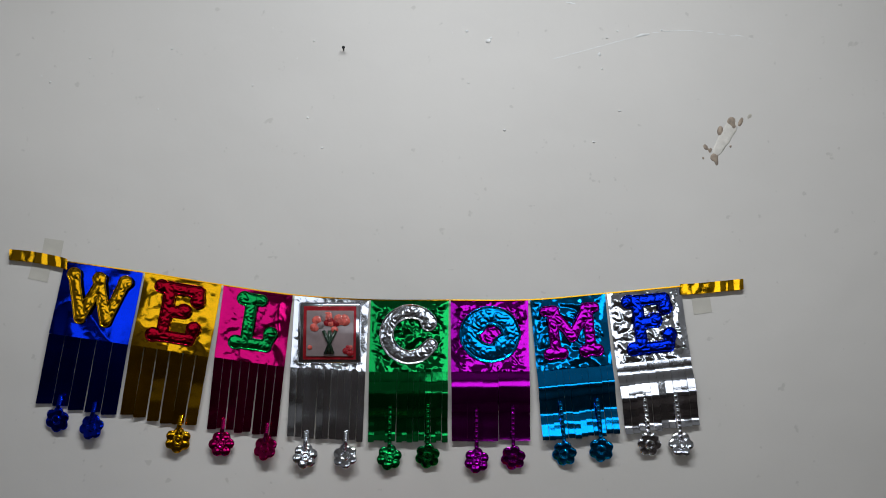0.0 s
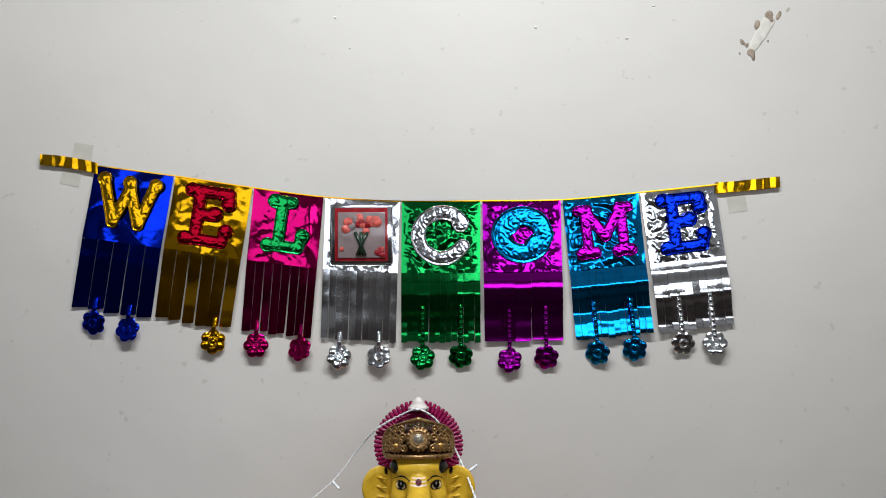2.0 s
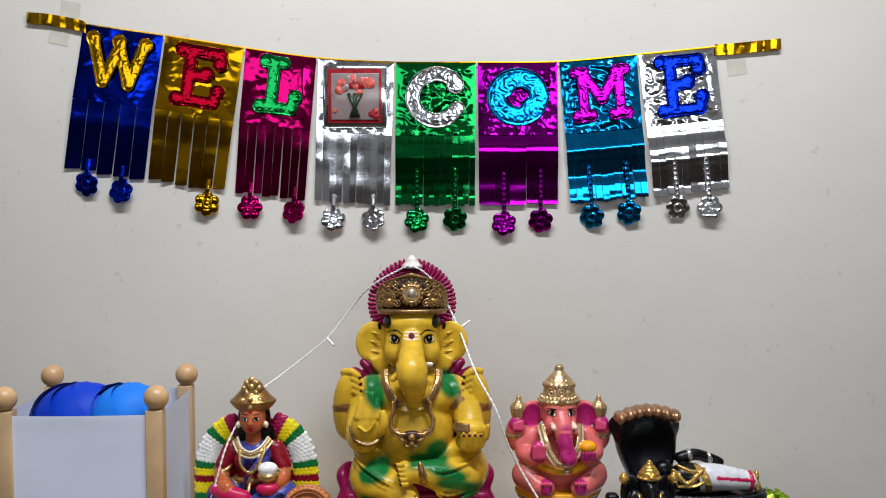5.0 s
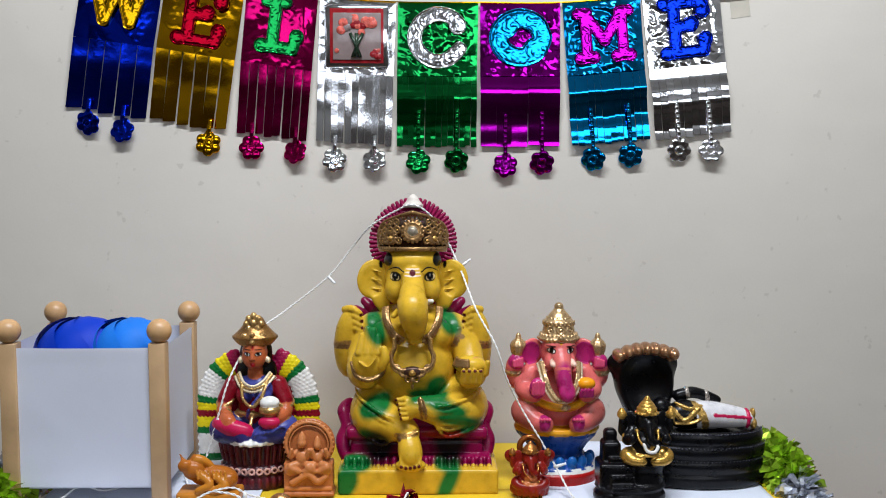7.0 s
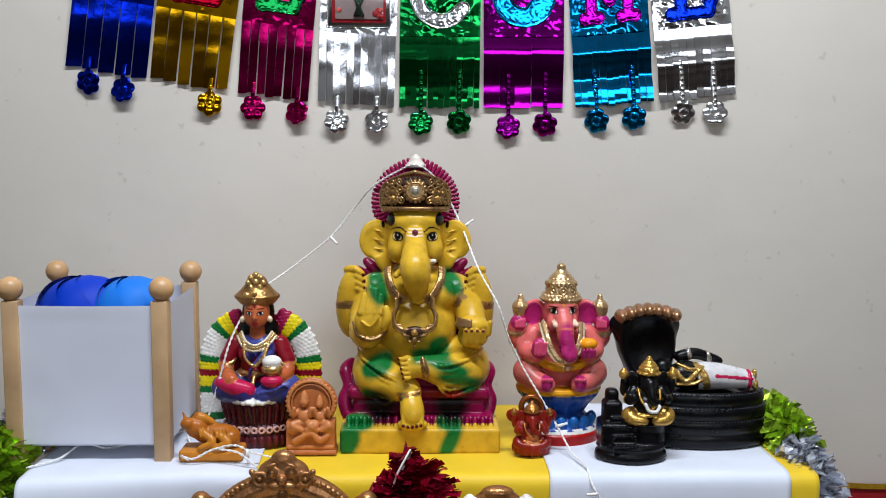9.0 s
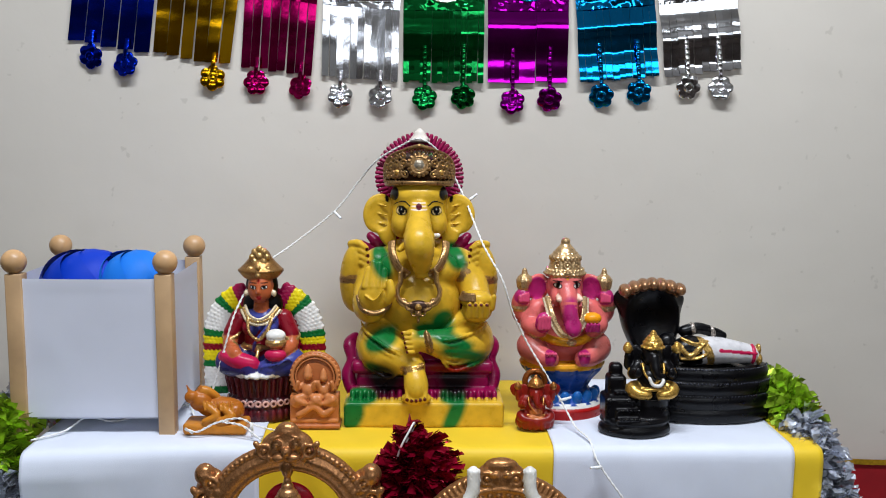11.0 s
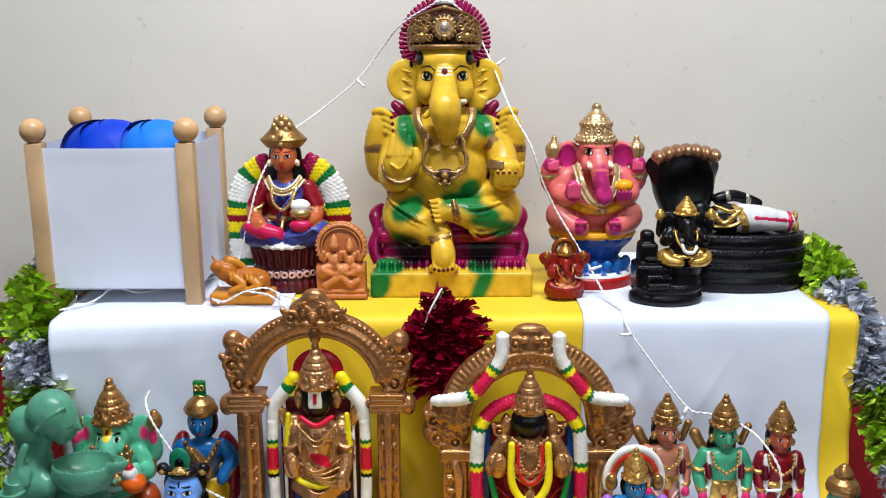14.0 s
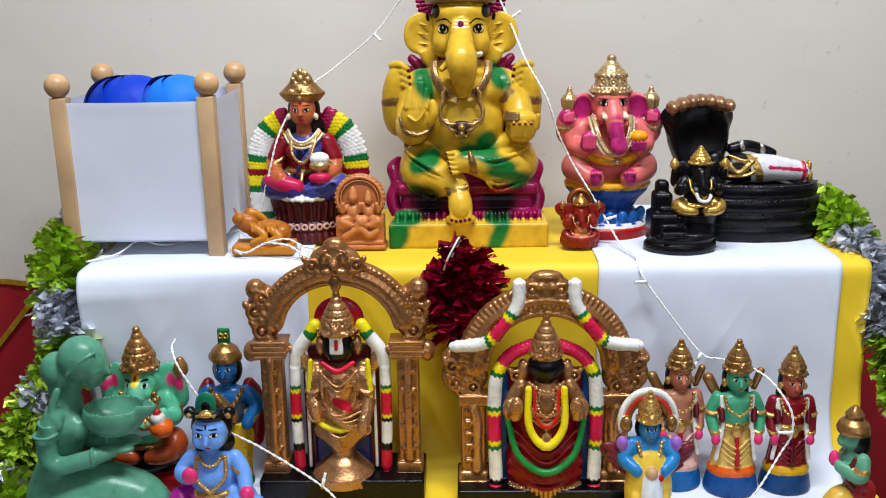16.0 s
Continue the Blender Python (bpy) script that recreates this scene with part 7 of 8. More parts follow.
def green_elephant():
    sc = Sculpt(0.0014)
    sc.box((-0.045, -0.035, 0), (0.055, 0.03, 0.03), paintbox(150, 10, 16), 0.006)
    sc.ell((0, 0, 0.045), (0.052, 0.036, 0.026), BLK, 0.004)
    skin = paintbox(84, 176, 138)
    seated_elephant(sc, (0, 0, 0.05), 0.122, skin, skin, paintbox(150, 60, 24), paintbox(170, 122, 70, 1), paintbox(100, 184, 150), gilt_crown=0.44)
    gilt = paintbox(178, 128, 72, 1)
    for sx in (-1, 1):
        sc.beads([(sx * 0.024, -0.026, 0.136), (sx * 0.027, -0.036, 0.118), (sx * 0.016, -0.043, 0.1)], 0.0042, gilt)
        sc.beads([(sx * 0.018, -0.03, 0.128), (sx * 0.019, -0.04, 0.113), (sx * 0.01, -0.045, 0.1)], 0.003, gilt)
    sc.ell((0, -0.034, 0.093), (0.024, 0.012, 0.008), paintbox(178, 226, 214), 0.002)
    sc.paint2((0.042, -0.02, 0.145), (0.008, 0.02, 0.014), PINK, soft=0.003)
    sc.paint2((0.055, -0.01, 0.142), (0.006, 0.01, 0.008), PINK, soft=0.002)
    sc.paint((0, -0.03, 0.155), (0.006, 0.01, 0.012), paintbox(230, 190, 40), soft=0.001).paint((0, -0.032, 0.157), (0.0022, 0.01, 0.003), RED, soft=0.0003)
    sc.ell((0.036, -0.042, 0.098), (0.017, 0.014, 0.012), ORANGE, 0.002).ell((0.032, -0.044, 0.112), (0.01, 0.009, 0.008), WHT, 0.001).ell((0.032, -0.044, 0.118), (0.006, 0.006, 0.006), RED, 0.001)
    return statue("green_elephant_idol", sc, (-0.383, 1.08, LOW + 0.006), "green painted elephant-headed idol with gilt crown on red base", "idol", scale=(0.84, 0.92, 1))


def standing_doll(at, h, skin, torso, lower, base, crown_h=0.035, sleeve=None, sash=None, trim=GOLD, hem=None, wide=1.0, label="", quiver=False, turn=0.0, hair=BLK):
    """A small painted clay figure on a round base; h is up to the crown's foot."""
    sc = Sculpt(0.0012)
    s = h / 0.15

    def q(*v):
        return tuple(a * s for a in v)
    sc.lathe((0, 0, 0), [(0, 0.03 * s), (0.004, 0.0315 * s), (0.018 * s, 0.029 * s), (0.026 * s, 0.026 * s)], base, 0.001, 0.85)
    sc.lathe((0, 0, 0.024 * s), [(0, 0.0275 * s), (0.005 * s, 0.028 * s), (0.01 * s, 0.024 * s)], hem or lower, 0.001, 0.8)
    sc.lathe((0, 0, 0.03 * s), [(0, 0.025 * s), (0.02 * s, 0.022 * s), (0.045 * s, 0.019 * s), (0.06 * s, 0.016 * s)], lower, 0.004, 0.72, 11, 0.035)
    sc.ell(q(0, 0, 0.098), q(0.017, 0.0145, 0.024), torso, 0.004 * s).ell(q(0, 0, 0.112), q(0.0205, 0.0135, 0.012), torso, 0.005 * s)
    sc.ring(q(0, 0, 0.083), 0.0172 * s, 0.0034 * s, trim, sy=0.82)
    sc.ell(q(0, -0.015, 0.08), q(0.007, 0.004, 0.009), trim, 0.001)
    sc.cap(q(0, -0.0165, 0.072), q(0.001, -0.0205, 0.04), 0.0022 * s, 0.0026 * s, RED if lower[1] > 0.1 else MAROON, 0.0006)
    for i in range(4):
        sc.chain([(*q(-0.018, -0.009, 0.07 - i * 0.007), 0.0012 * s), (*q(0, -0.019, 0.06 - i * 0.007), 0.0012 * s), (*q(0.018, -0.009, 0.07 - i * 0.007), 0.0012 * s)], lower, 0.001)
    for sx in (-1, 1):
        sc.chain([(*q(sx * 0.0205, 0, 0.115), 0.0072 * s), (*q(sx * 0.0245 * wide, -0.002, 0.096), 0.0064 * s), (*q(sx * 0.022 * wide, -0.012, 0.076), 0.0054 * s)], sleeve or skin, 0.002)
        sc.ell(q(sx * 0.0215 * wide, -0.016, 0.07), q(0.005, 0.005, 0.0068), PINK, 0.001)
        sc.ring(q(sx * 0.0238 * wide, -0.003, 0.1), 0.0068 * s, 0.0016 * s, trim, (10, 0, 0)).ring(q(sx * 0.022 * wide, -0.011, 0.08), 0.0058 * s, 0.0016 * s, trim, (20, 0, 0))
        sc.chain([(*q(sx * 0.017, -0.006, 0.118), 0.0022 * s), (*q(sx * 0.0165, -0.013, 0.085), 0.0024 * s), (*q(sx * 0.022, -0.014, 0.045), 0.0026 * s)], sash or WHT, 0.0005)
        sc.chain([(*q(sx * 0.0185, -0.01, 0.104), 0.0036 * s), (*q(sx * 0.018, -0.014, 0.094), 0.0036 * s)], MAROON, 0.0005)
        sc.beads([q(sx * 0.015, -0.01, 0.12), q(sx * 0.012, -0.017, 0.108), q(0, -0.02, 0.1)], 0.0022 * s, trim)
    sc.cap(q(0, 0, 0.118), q(0, 0, 0.13), 0.0075 * s, 0.007 * s, skin, 0.002)
    sc.ell(q(0, -0.003, 0.14), q(0.0126, 0.0138, 0.0172), skin, 0.002).ell(q(0, 0.006, 0.138), q(0.0155, 0.0125, 0.02), hair, 0.001).ell(q(0, 0.008, 0.122), q(0.0165, 0.0105, 0.014), hair, 0.001)
    sc.cap(q(0, -0.0165, 0.141), q(0, -0.0185, 0.136), 0.0018 * s, 0.0024 * s, skin, 0.0012)
    eyes(sc, 0.0053 * s, -0.0155 * s, 0.142 * s, 0.0031 * s)
    sc.paint(q(0, -0.0165, 0.131), q(0.0034, 0.004, 0.0012), RED, soft=0.0003).paint(q(0, -0.017, 0.149), q(0.001, 0.004, 0.003), RED, soft=0.0003)
    sc.ell2(q(0.0145, -0.002, 0.134), q(0.003, 0.004, 0.005), trim, 0.0006)
    crown(sc, q(0, 0, 0.149), 0.0145 * s, crown_h * s, BRASS, 3)
    if quiver:
        sc.chain([(*q(-0.022, 0.01, 0.12), 0.006 * s), (*q(-0.03, 0.01, 0.135), 0.0065 * s)], BRASS, 0.001)
        sc.chain([(*q(0.022, 0.008, 0.125), 0.004 * s), (*q(0.028, 0.006, 0.145), 0.0045 * s)], BRASS, 0.001)
    return statue("standing_figurine", sc, at, label, turn=turn, group="standing figurines")


def flute_doll():
    sc = Sculpt(0.0013)
    skin = paintbox(18, 88, 150)
    sc.lathe((0, 0, 0), [(0, 0.034), (0.006, 0.034), (0.014, 0.028)], GRN, 0.001, 0.85)
    sc.lathe((0.004, 0, 0.012), [(0, 0.024), (0.03, 0.026), (0.06, 0.03), (0.075, 0.024)], paintbox(200, 160, 24), 0.003, 0.75, 9, 0.04)
    sc.ell((0, 0, 0.104), (0.028, 0.018, 0.03), paintbox(50, 70, 90), 0.004).ell((0, 0, 0.122), (0.03, 0.016, 0.014), skin, 0.004)
    for sx in (-1, 1):
        sc.chain([(sx * 0.03, 0, 0.126, 0.0105), (sx * 0.042, -0.002, 0.108, 0.0095), (sx * 0.03, -0.018, 0.09, 0.008)], skin, 0.003)
        sc.chain([(sx * 0.032, 0.006, 0.132, 0.01), (sx * 0.04, 0.01, 0.11, 0.012), (sx * 0.036, 0.012, 0.06, 0.012)], paintbox(120, 14, 24), 0.003)
        sc.beads([(sx * 0.024, -0.008, 0.132), (sx * 0.014, -0.017, 0.116), (0, -0.021, 0.105)], 0.0034, BRASS)
        sc.ring((sx * 0.036, -0.01, 0.1), 0.0095, 0.002, GOLD, (40, 0, 0))
    sc.chain([(-0.012, -0.02, 0.126, 0.006), (0.012, -0.022, 0.1, 0.007)], BRASS, 0.002)
    sc.cap((0, 0, 0.13), (0, 0, 0.145), 0.009, 0.008, skin, 0.002)
    sc.ell((0, -0.004, 0.158), (0.0175, 0.0175, 0.0205), skin, 0.002).ell((0, 0.006, 0.154), (0.023, 0.016, 0.022), BLK, 0.001)
    sc.cap((0, -0.021, 0.159), (0, -0.0235, 0.153), 0.002, 0.0028, skin, 0.0014)
    eyes(sc, 0.0075, -0.02, 0.161, 0.0042)
    sc.paint((0, -0.021, 0.147), (0.004, 0.005, 0.0014), RED, soft=0.0003)
    sc.lathe((0, 0.0, 0.168), [(0, 0.022), (0.005, 0.0235), (0.014, 0.02), (0.02, 0.012), (0.023, 0.004)], BRASS, 0.001, 0.95)
    sc.ell((-0.02, 0, 0.172), 0.005, BRASS).ell((0.02, 0, 0.172), 0.005, BRASS)
    sc.box((-0.0095, -0.004, 0.186), (0.0095, 0.003, 0.209), GRN, 0.003)
    for sx in (-1, 1):
        sc.ring((sx * 0.004, -0.005, 0.2), 0.003, 0.001, GOLD, (90, 0, 0))
    return statue("blue_figurine", sc, (-0.281, 1.085, LOW + 0.006), "blue-faced painted clay figurine with feathered gilt turban", scale=(0.8, 0.88, 1))


def crawling_child():
    sc = Sculpt(0.0013)
    skin = paintbox(104, 150, 222)
    dhoti = paintbox(160, 30, 130)
    sc.lathe((0, 0, -0.026), [(0, 0.048), (0.02, 0.046), (0.032, 0.04)], paintbox(130, 12, 20), 0.001, 0.8)
    sc.ell((0, 0, 0.052), (0.032, 0.026, 0.034), skin, 0.005).ell((0, 0, 0.074), (0.032, 0.02, 0.018), skin, 0.005)
    for sx in (-1, 1):
        sc.chain([(sx * 0.02, -0.005, 0.025, 0.018), (sx * 0.045, -0.016, 0.026, 0.016), (sx * 0.03, -0.036, 0.018, 0.0115)], dhoti if sx < 0 else skin, 0.004)
        sc.chain([(sx * 0.03, 0, 0.08, 0.0105), (sx * 0.043, -0.01, 0.062, 0.01), (sx * (0.026 if sx < 0 else 0.05), -0.03, 0.064 if sx < 0 else 0.04, 0.0085)], skin, 0.003)
        sc.ring((sx * 0.04, -0.008, 0.068), 0.0105, 0.002, GOLD, (20, sx * 20, 0))
        sc.beads([(sx * 0.02, -0.012, 0.086), (sx * 0.02, -0.024, 0.06), (0, -0.031, 0.042)], 0.0028, GOLD, 1.5)
        sc.beads([(sx * 0.016, -0.014, 0.088), (sx * 0.009, -0.022, 0.08), (0, -0.024, 0.077)], 0.0024, GOLD, 1.5)
    sc.ell((-0.024, -0.036, 0.07), (0.011, 0.007, 0.012), PINK, 0.001).ell((0.052, -0.034, 0.042), (0.01, 0.008, 0.01), PINK, 0.001)
    sc.ell((0.06, -0.02, 0.02), (0.012, 0.016, 0.01), skin, 0.003).ell((0.07, -0.026, 0.02), (0.004, 0.01, 0.009), PINK, 0.001)
    sc.ring((0, 0, 0.035), 0.031, 0.0035, GOLD, sy=0.85)
    sc.cap((0, 0, 0.085), (0, 0, 0.1), 0.011, 0.011, skin, 0.002)
    sc.ell((0, -0.006, 0.12), (0.0245, 0.023, 0.0265), skin, 0.003).ell2((0.011, -0.017, 0.112), 0.0105, skin, 0.003)
    sc.ell((0, 0.006, 0.124), (0.0285, 0.022, 0.028), BLK, 0.001).ell((0, 0.008, 0.1), (0.03, 0.015, 0.02), BLK, 0.002).ell((0, -0.006, 0.146), (0.022, 0.018, 0.009), BLK, 0.002)
    sc.cap((0, -0.0285, 0.12), (0, -0.031, 0.114), 0.0026, 0.0034, skin, 0.002)
    eyes(sc, 0.0105, -0.027, 0.124, 0.0062)
    sc.paint((0, -0.0285, 0.104), (0.0056, 0.006, 0.0024), paintbox(140, 20, 40), soft=0.0004).paint((0, -0.028, 0.137), (0.0016, 0.006, 0.006), BLK, soft=0.0003)
    for sx in (-1, 1):
        sc.ell((sx * 0.027, 0, 0.146), 0.0085, BLK, 0.002).ell((sx * 0.027, -0.008, 0.144), 0.0032, GOLD)
    sc.beads([(-0.012, -0.022, 0.15), (0, -0.027, 0.153), (0.012, -0.022, 0.15)], 0.0022, GOLD)
    sc.ell((0, -0.012, 0.163), (0.014, 0.004, 0.018), paintbox(20, 110, 80), 0.001).ell((0, -0.016, 0.16), (0.006, 0.003, 0.008), BLK, 0.0005).ell((0, -0.02, 0.152), (0.009, 0.005, 0.005), GOLD, 0.001)
    return statue("blue_child_figurine", sc, (-0.277, 0.985, LOW + 0.028), "blue painted clay child figurine with gold ornaments and feather", scale=(0.82, 0.82, 0.84), base=-0.026)


def winged_seat_doll():
    """Blue seated figure with a white and red halo, carried on dark wings."""
    sc = Sculpt(0.0013)
    skin = paintbox(34, 120, 180)
    sc.lathe((0, 0, 0), [(0, 0.034), (0.01, 0.033), (0.02, 0.026)], GRN, 0.001, 0.8)
    sc.ell((0, -0.012, 0.05), (0.032, 0.022, 0.05), paintbox(214, 176, 60), 0.004).ell((0.001, -0.03, 0.052), (0.014, 0.012, 0.032), paintbox(220, 225, 235), 0.003)
    for sx in (-1, 1):
        sc.ell((sx * 0.042, 0.004, 0.086), (0.024, 0.008, 0.013), paintbox(96, 24, 34), 0.004, (0, sx * -28, 0))
        for i in range(4):
            sc.chain([(sx * 0.028, -0.004, 0.082 - i * 0.006, 0.0025), (sx * (0.058 - i * 0.004), -0.004, 0.1 - i * 0.008, 0.0025)], paintbox(110, 30, 40), 0.001)
        sc.chain([(sx * 0.022, 0, 0.1, 0.0095), (sx * 0.033, -0.008, 0.086, 0.0085), (sx * 0.018, -0.024, 0.078, 0.007)], skin, 0.002)
        sc.ell((sx * 0.036, -0.006, 0.104), (0.008, 0.007, 0.009), paintbox(150, 100, 190), 0.001)
        sc.ell((sx * 0.03, 0.0, 0.125), (0.008, 0.007, 0.01), BRASS, 0.001)
        sc.beads([(sx * 0.016, -0.01, 0.106), (sx * 0.012, -0.018, 0.094), (0, -0.02, 0.086)], 0.0024, GOLD)
        sc.ell((sx * 0.02, -0.028, 0.03), (0.009, 0.009, 0.025), paintbox(214, 176, 60), 0.003)
    sc.ell((0, 0, 0.092), (0.024, 0.016, 0.022), skin, 0.004)
    sc.ell((0.0, -0.032, 0.078), (0.008, 0.008, 0.008), paintbox(190, 150, 110), 0.001).ell((0.012, -0.034, 0.074), 0.004, RED, 0.001)
    for rad, tk, c in ((0.037, 0.0042, WHT), (0.0305, 0.0038, paintbox(200, 50, 30)), (0.0255, 0.003, BRASS)):
        sc.chain([(rad * math.cos(radians(a)), 0.006, 0.126 + rad * math.sin(radians(a)), tk) for a in range(-15, 200, 15)], c, 0.0006, 26)
    sc.ell((0, -0.005, 0.122), (0.0135, 0.0135, 0.016), skin, 0.002).ell((0, 0.004, 0.12), (0.018, 0.01, 0.018), BLK, 0.001)
    sc.cap((0, -0.018, 0.123), (0, -0.02, 0.118), 0.0016, 0.002, skin, 0.001)
    eyes(sc, 0.0055, -0.0175, 0.125, 0.0034)
    sc.paint((0, -0.018, 0.113), (0.003, 0.004, 0.0011), RED, soft=0.0003)
    crown(sc, (0, -0.002, 0.131), 0.0155, 0.036, GOLD, 3)
    return statue("winged_seat_figurine", sc, (0.218, 0.99, LOW + 0.006), "blue painted seated figurine with white-red halo on dark wings", scale=(0.84, 0.9, 1))


def kneeling_doll():
    sc = Sculpt(0.0013)
    skin = paintbox(90, 150, 120)
    sc.lathe((0, 0, 0), [(0, 0.034), (0.008, 0.034), (0.014, 0.028)], paintbox(200, 150, 40), 0.001)
    sc.chain([(0.012, 0, 0.03, 0.022), (-0.012, -0.012, 0.036, 0.018), (-0.026, -0.014, 0.026, 0.013)], paintbox(200, 160, 60), 0.004)
    sc.ell((0.016, -0.01, 0.05), (0.02, 0.018, 0.018), paintbox(150, 30, 30), 0.004).ell((0.008, 0, 0.078), (0.018, 0.022, 0.028), skin, 0.005)
    for sy in (-1, 1):
        sc.chain([(0.01, sy * 0.022, 0.094, 0.009), (0.006, sy * 0.026, 0.076, 0.0085), (-0.016, sy * 0.01, 0.082, 0.007)], skin, 0.003)
        sc.ring((0.008, sy * 0.025, 0.084), 0.009, 0.002, GOLD)
    sc.ell((-0.02, 0, 0.088), (0.007, 0.007, 0.01), PINK, 0.002)
    sc.chain([(0.0, -0.02, 0.096, 0.003), (-0.008, -0.018, 0.07, 0.003), (0.004, -0.02, 0.055, 0.003)], paintbox(90, 30, 26), 0.001)
    sc.ell((0.002, 0, 0.116), (0.016, 0.015, 0.018), skin, 0.003).ell((-0.012, 0, 0.111), (0.006, 0.007, 0.007), skin, 0.003).ell((0.012, 0, 0.11), (0.014, 0.018, 0.024), BLK, 0.001)
    sc.lathe((0.002, 0, 0.122), [(0, 0.021), (0.005, 0.022), (0.012, 0.019), (0.018, 0.011), (0.022, 0.013), (0.027, 0.009), (0.033, 0.003)], BRASS, 0.001)
    return statue("kneeling_figurine", sc, (0.443, 0.985, LOW + 0.006), "green painted kneeling clay figurine with gilt crown on cloth", scale=(0.82, 0.85, 0.96))


big_elephant()
goddess()
pink_elephant()
serpent_bed()
black_elephant()
red_elephant()
plaque()
cow()
arched_idol_one()
arched_idol_two()
lamp_maiden()
green_elephant()
flute_doll()
crawling_child()
winged_seat_doll()
kneeling_doll()
standing_doll((0.272, 1.085, LOW + 0.006), 0.155, paintbox(180, 110, 84), paintbox(184, 120, 92), paintbox(205, 160, 150), paintbox(16, 90, 150), 0.036, quiver=True, label="tan painted clay warrior figurine on round blue base", turn=4)
standing_doll((0.337, 1.07, LOW + 0.006), 0.158, paintbox(60, 150, 110), paintbox(70, 160, 120), paintbox(214, 176, 90), paintbox(16, 70, 130), 0.037, hem=ORANGE, wide=1.12, quiver=True, label="green painted clay figurine in yellow dhoti on blue base")
standing_doll((0.405, 1.075, LOW + 0.006), 0.15, paintbox(176, 84, 60), paintbox(130, 14, 26), paintbox(120, 14, 24), paintbox(16, 60, 110), 0.036, sleeve=paintbox(120, 16, 30), hem=paintbox(200, 150, 20), label="painted clay woman figurine in dark red sari on blue base")

# ---- box lantern ----
def lantern_box():
    root = empty("box_lantern", (-0.404, 1.282, TOP))
    root.rotation_euler = (0, 0, radians(0.6))
    tagged(root, "square lantern box of white fabric between pale wooden posts", "lantern")
    w, d, h0, h1, r = 0.0925, 0.081, 0.027, 0.2055, 0.0103
    for sx in (-1, 1):
        for sy in (-1, 1):
            x, y = sx * w, sy * d
            bm = box_bm((x - r, y - r, 0.003), (x + r, y + r, 0.2115), 0.0012)
            post = part("post", bm, WOOD, root)
            bb = bmesh.new()
            bmesh.ops.create_uvsphere(bb, u_segments=32, v_segments=20, radius=0.0155, matrix=Matrix.Translation((x + 0.0015 * sx, y, 0.2262)))
            part("ball_finial", bb, BALL_WOOD, post, "turned wooden ball")
            bb = bmesh.new()
            tube(bb, [(x, y, 0.2095), (x, y, 0.2135)], 0.0045, 14)
            part("dowel", bb, BALL_WOOD, post)

    def fabric(a, c, out):
        """A stretched panel from corner a to corner c, bellied in slightly, with a rolled hem at top and foot."""
        bm = bmesh.new()
        rows = []
        for j in range(25):
            v = j / 24
            row = []
            for i in range(25):
                u = i / 24
                belly = 0.0016 * math.sin(math.pi * u) * math.sin(math.pi * v) + 0.0006 * noise.noise(Vector((u * 5, v * 5, a[0] * 40)))
                hem = 0.0011 * (math.exp(-((v - 0.975) / 0.02) ** 2) + math.exp(-((v - 0.025) / 0.018) ** 2))
                sag = -0.0008 * math.sin(math.pi * u) * v
                o = hem - belly
                row.append(bm.verts.new((a[0] + (c[0] - a[0]) * u + out[0] * o, a[1] + (c[1] - a[1]) * u + out[1] * o, h0 + (h1 - h0) * v + sag)))
            rows.append(row)
        for p, q in zip(rows, rows[1:]):
            for i in range(24):
                bm.faces.new((p[i], p[i + 1], q[i + 1], q[i]))
        return bm
    for name, a, c, out in (("front_panel", (-w + r, -d - r * 0.5), (w - r, -d - r * 0.5), (0, -1)), ("back_panel", (w - r, d + r * 0.5), (-w + r, d + r * 0.5), (0, 1)),
                            ("side_panel", (w + r * 0.6, -d + r), (w + r * 0.6, d - r), (1, 0)), ("side_panel", (-w - r * 0.6, d - r), (-w - r * 0.6, -d + r), (-1, 0))):
        solid(part(name, fabric(a, c, out), SHADE, root), 0.0016)
    part("base_board", box_bm((-w, -d, h0 - 0.004), (w, d, h0 + 0.002), 0.001), SHADE, root)
    # folded blue paper fans lying in the top
    for cx, cy, rad, mat, n, ph in ((-0.028, -0.015, 0.056, BLUE_PAPER, 9, 0.2), (0.036, -0.02, 0.05, SKY_PAPER, 9, 0.5)):
        fan = part("paper_fan", box_bm((cx - 0.03, cy - 0.03, 0.17), (cx + 0.03, cy + 0.03, 0.172), 0.0005), mat, root, "folded glossy blue paper fan")
        for k in range(n):
            bm = bmesh.new()
            rows = []
            a0 = 2 * math.pi * k / n + ph
            for i in range(13):
                f = i / 12
                r = rad * math.sin(math.pi * 0.5 * f) * 1.05
                z = 0.182 + 0.05 * math.cos(math.pi * 0.5 * f)
                row = []
                for j in range(6):
                    u = j / 5
                    a = a0 + 0.9 * f + u * (2 * math.pi / n) * 1.25
                    lift = 0.005 * (u - 0.3) * math.sin(math.pi * f)
                    row.append(bm.verts.new((cx + (r + lift) * math.cos(a), cy + (r + lift) * math.sin(a), z + lift)))
                rows.append(row)
            for p, q in zip(rows, rows[1:]):
                for j in range(5):
                    bm.faces.new((p[j], q[j], q[j + 1], p[j + 1]))
            solid(part("blade", bm, mat, fan), 0.0006)


lantern_box()


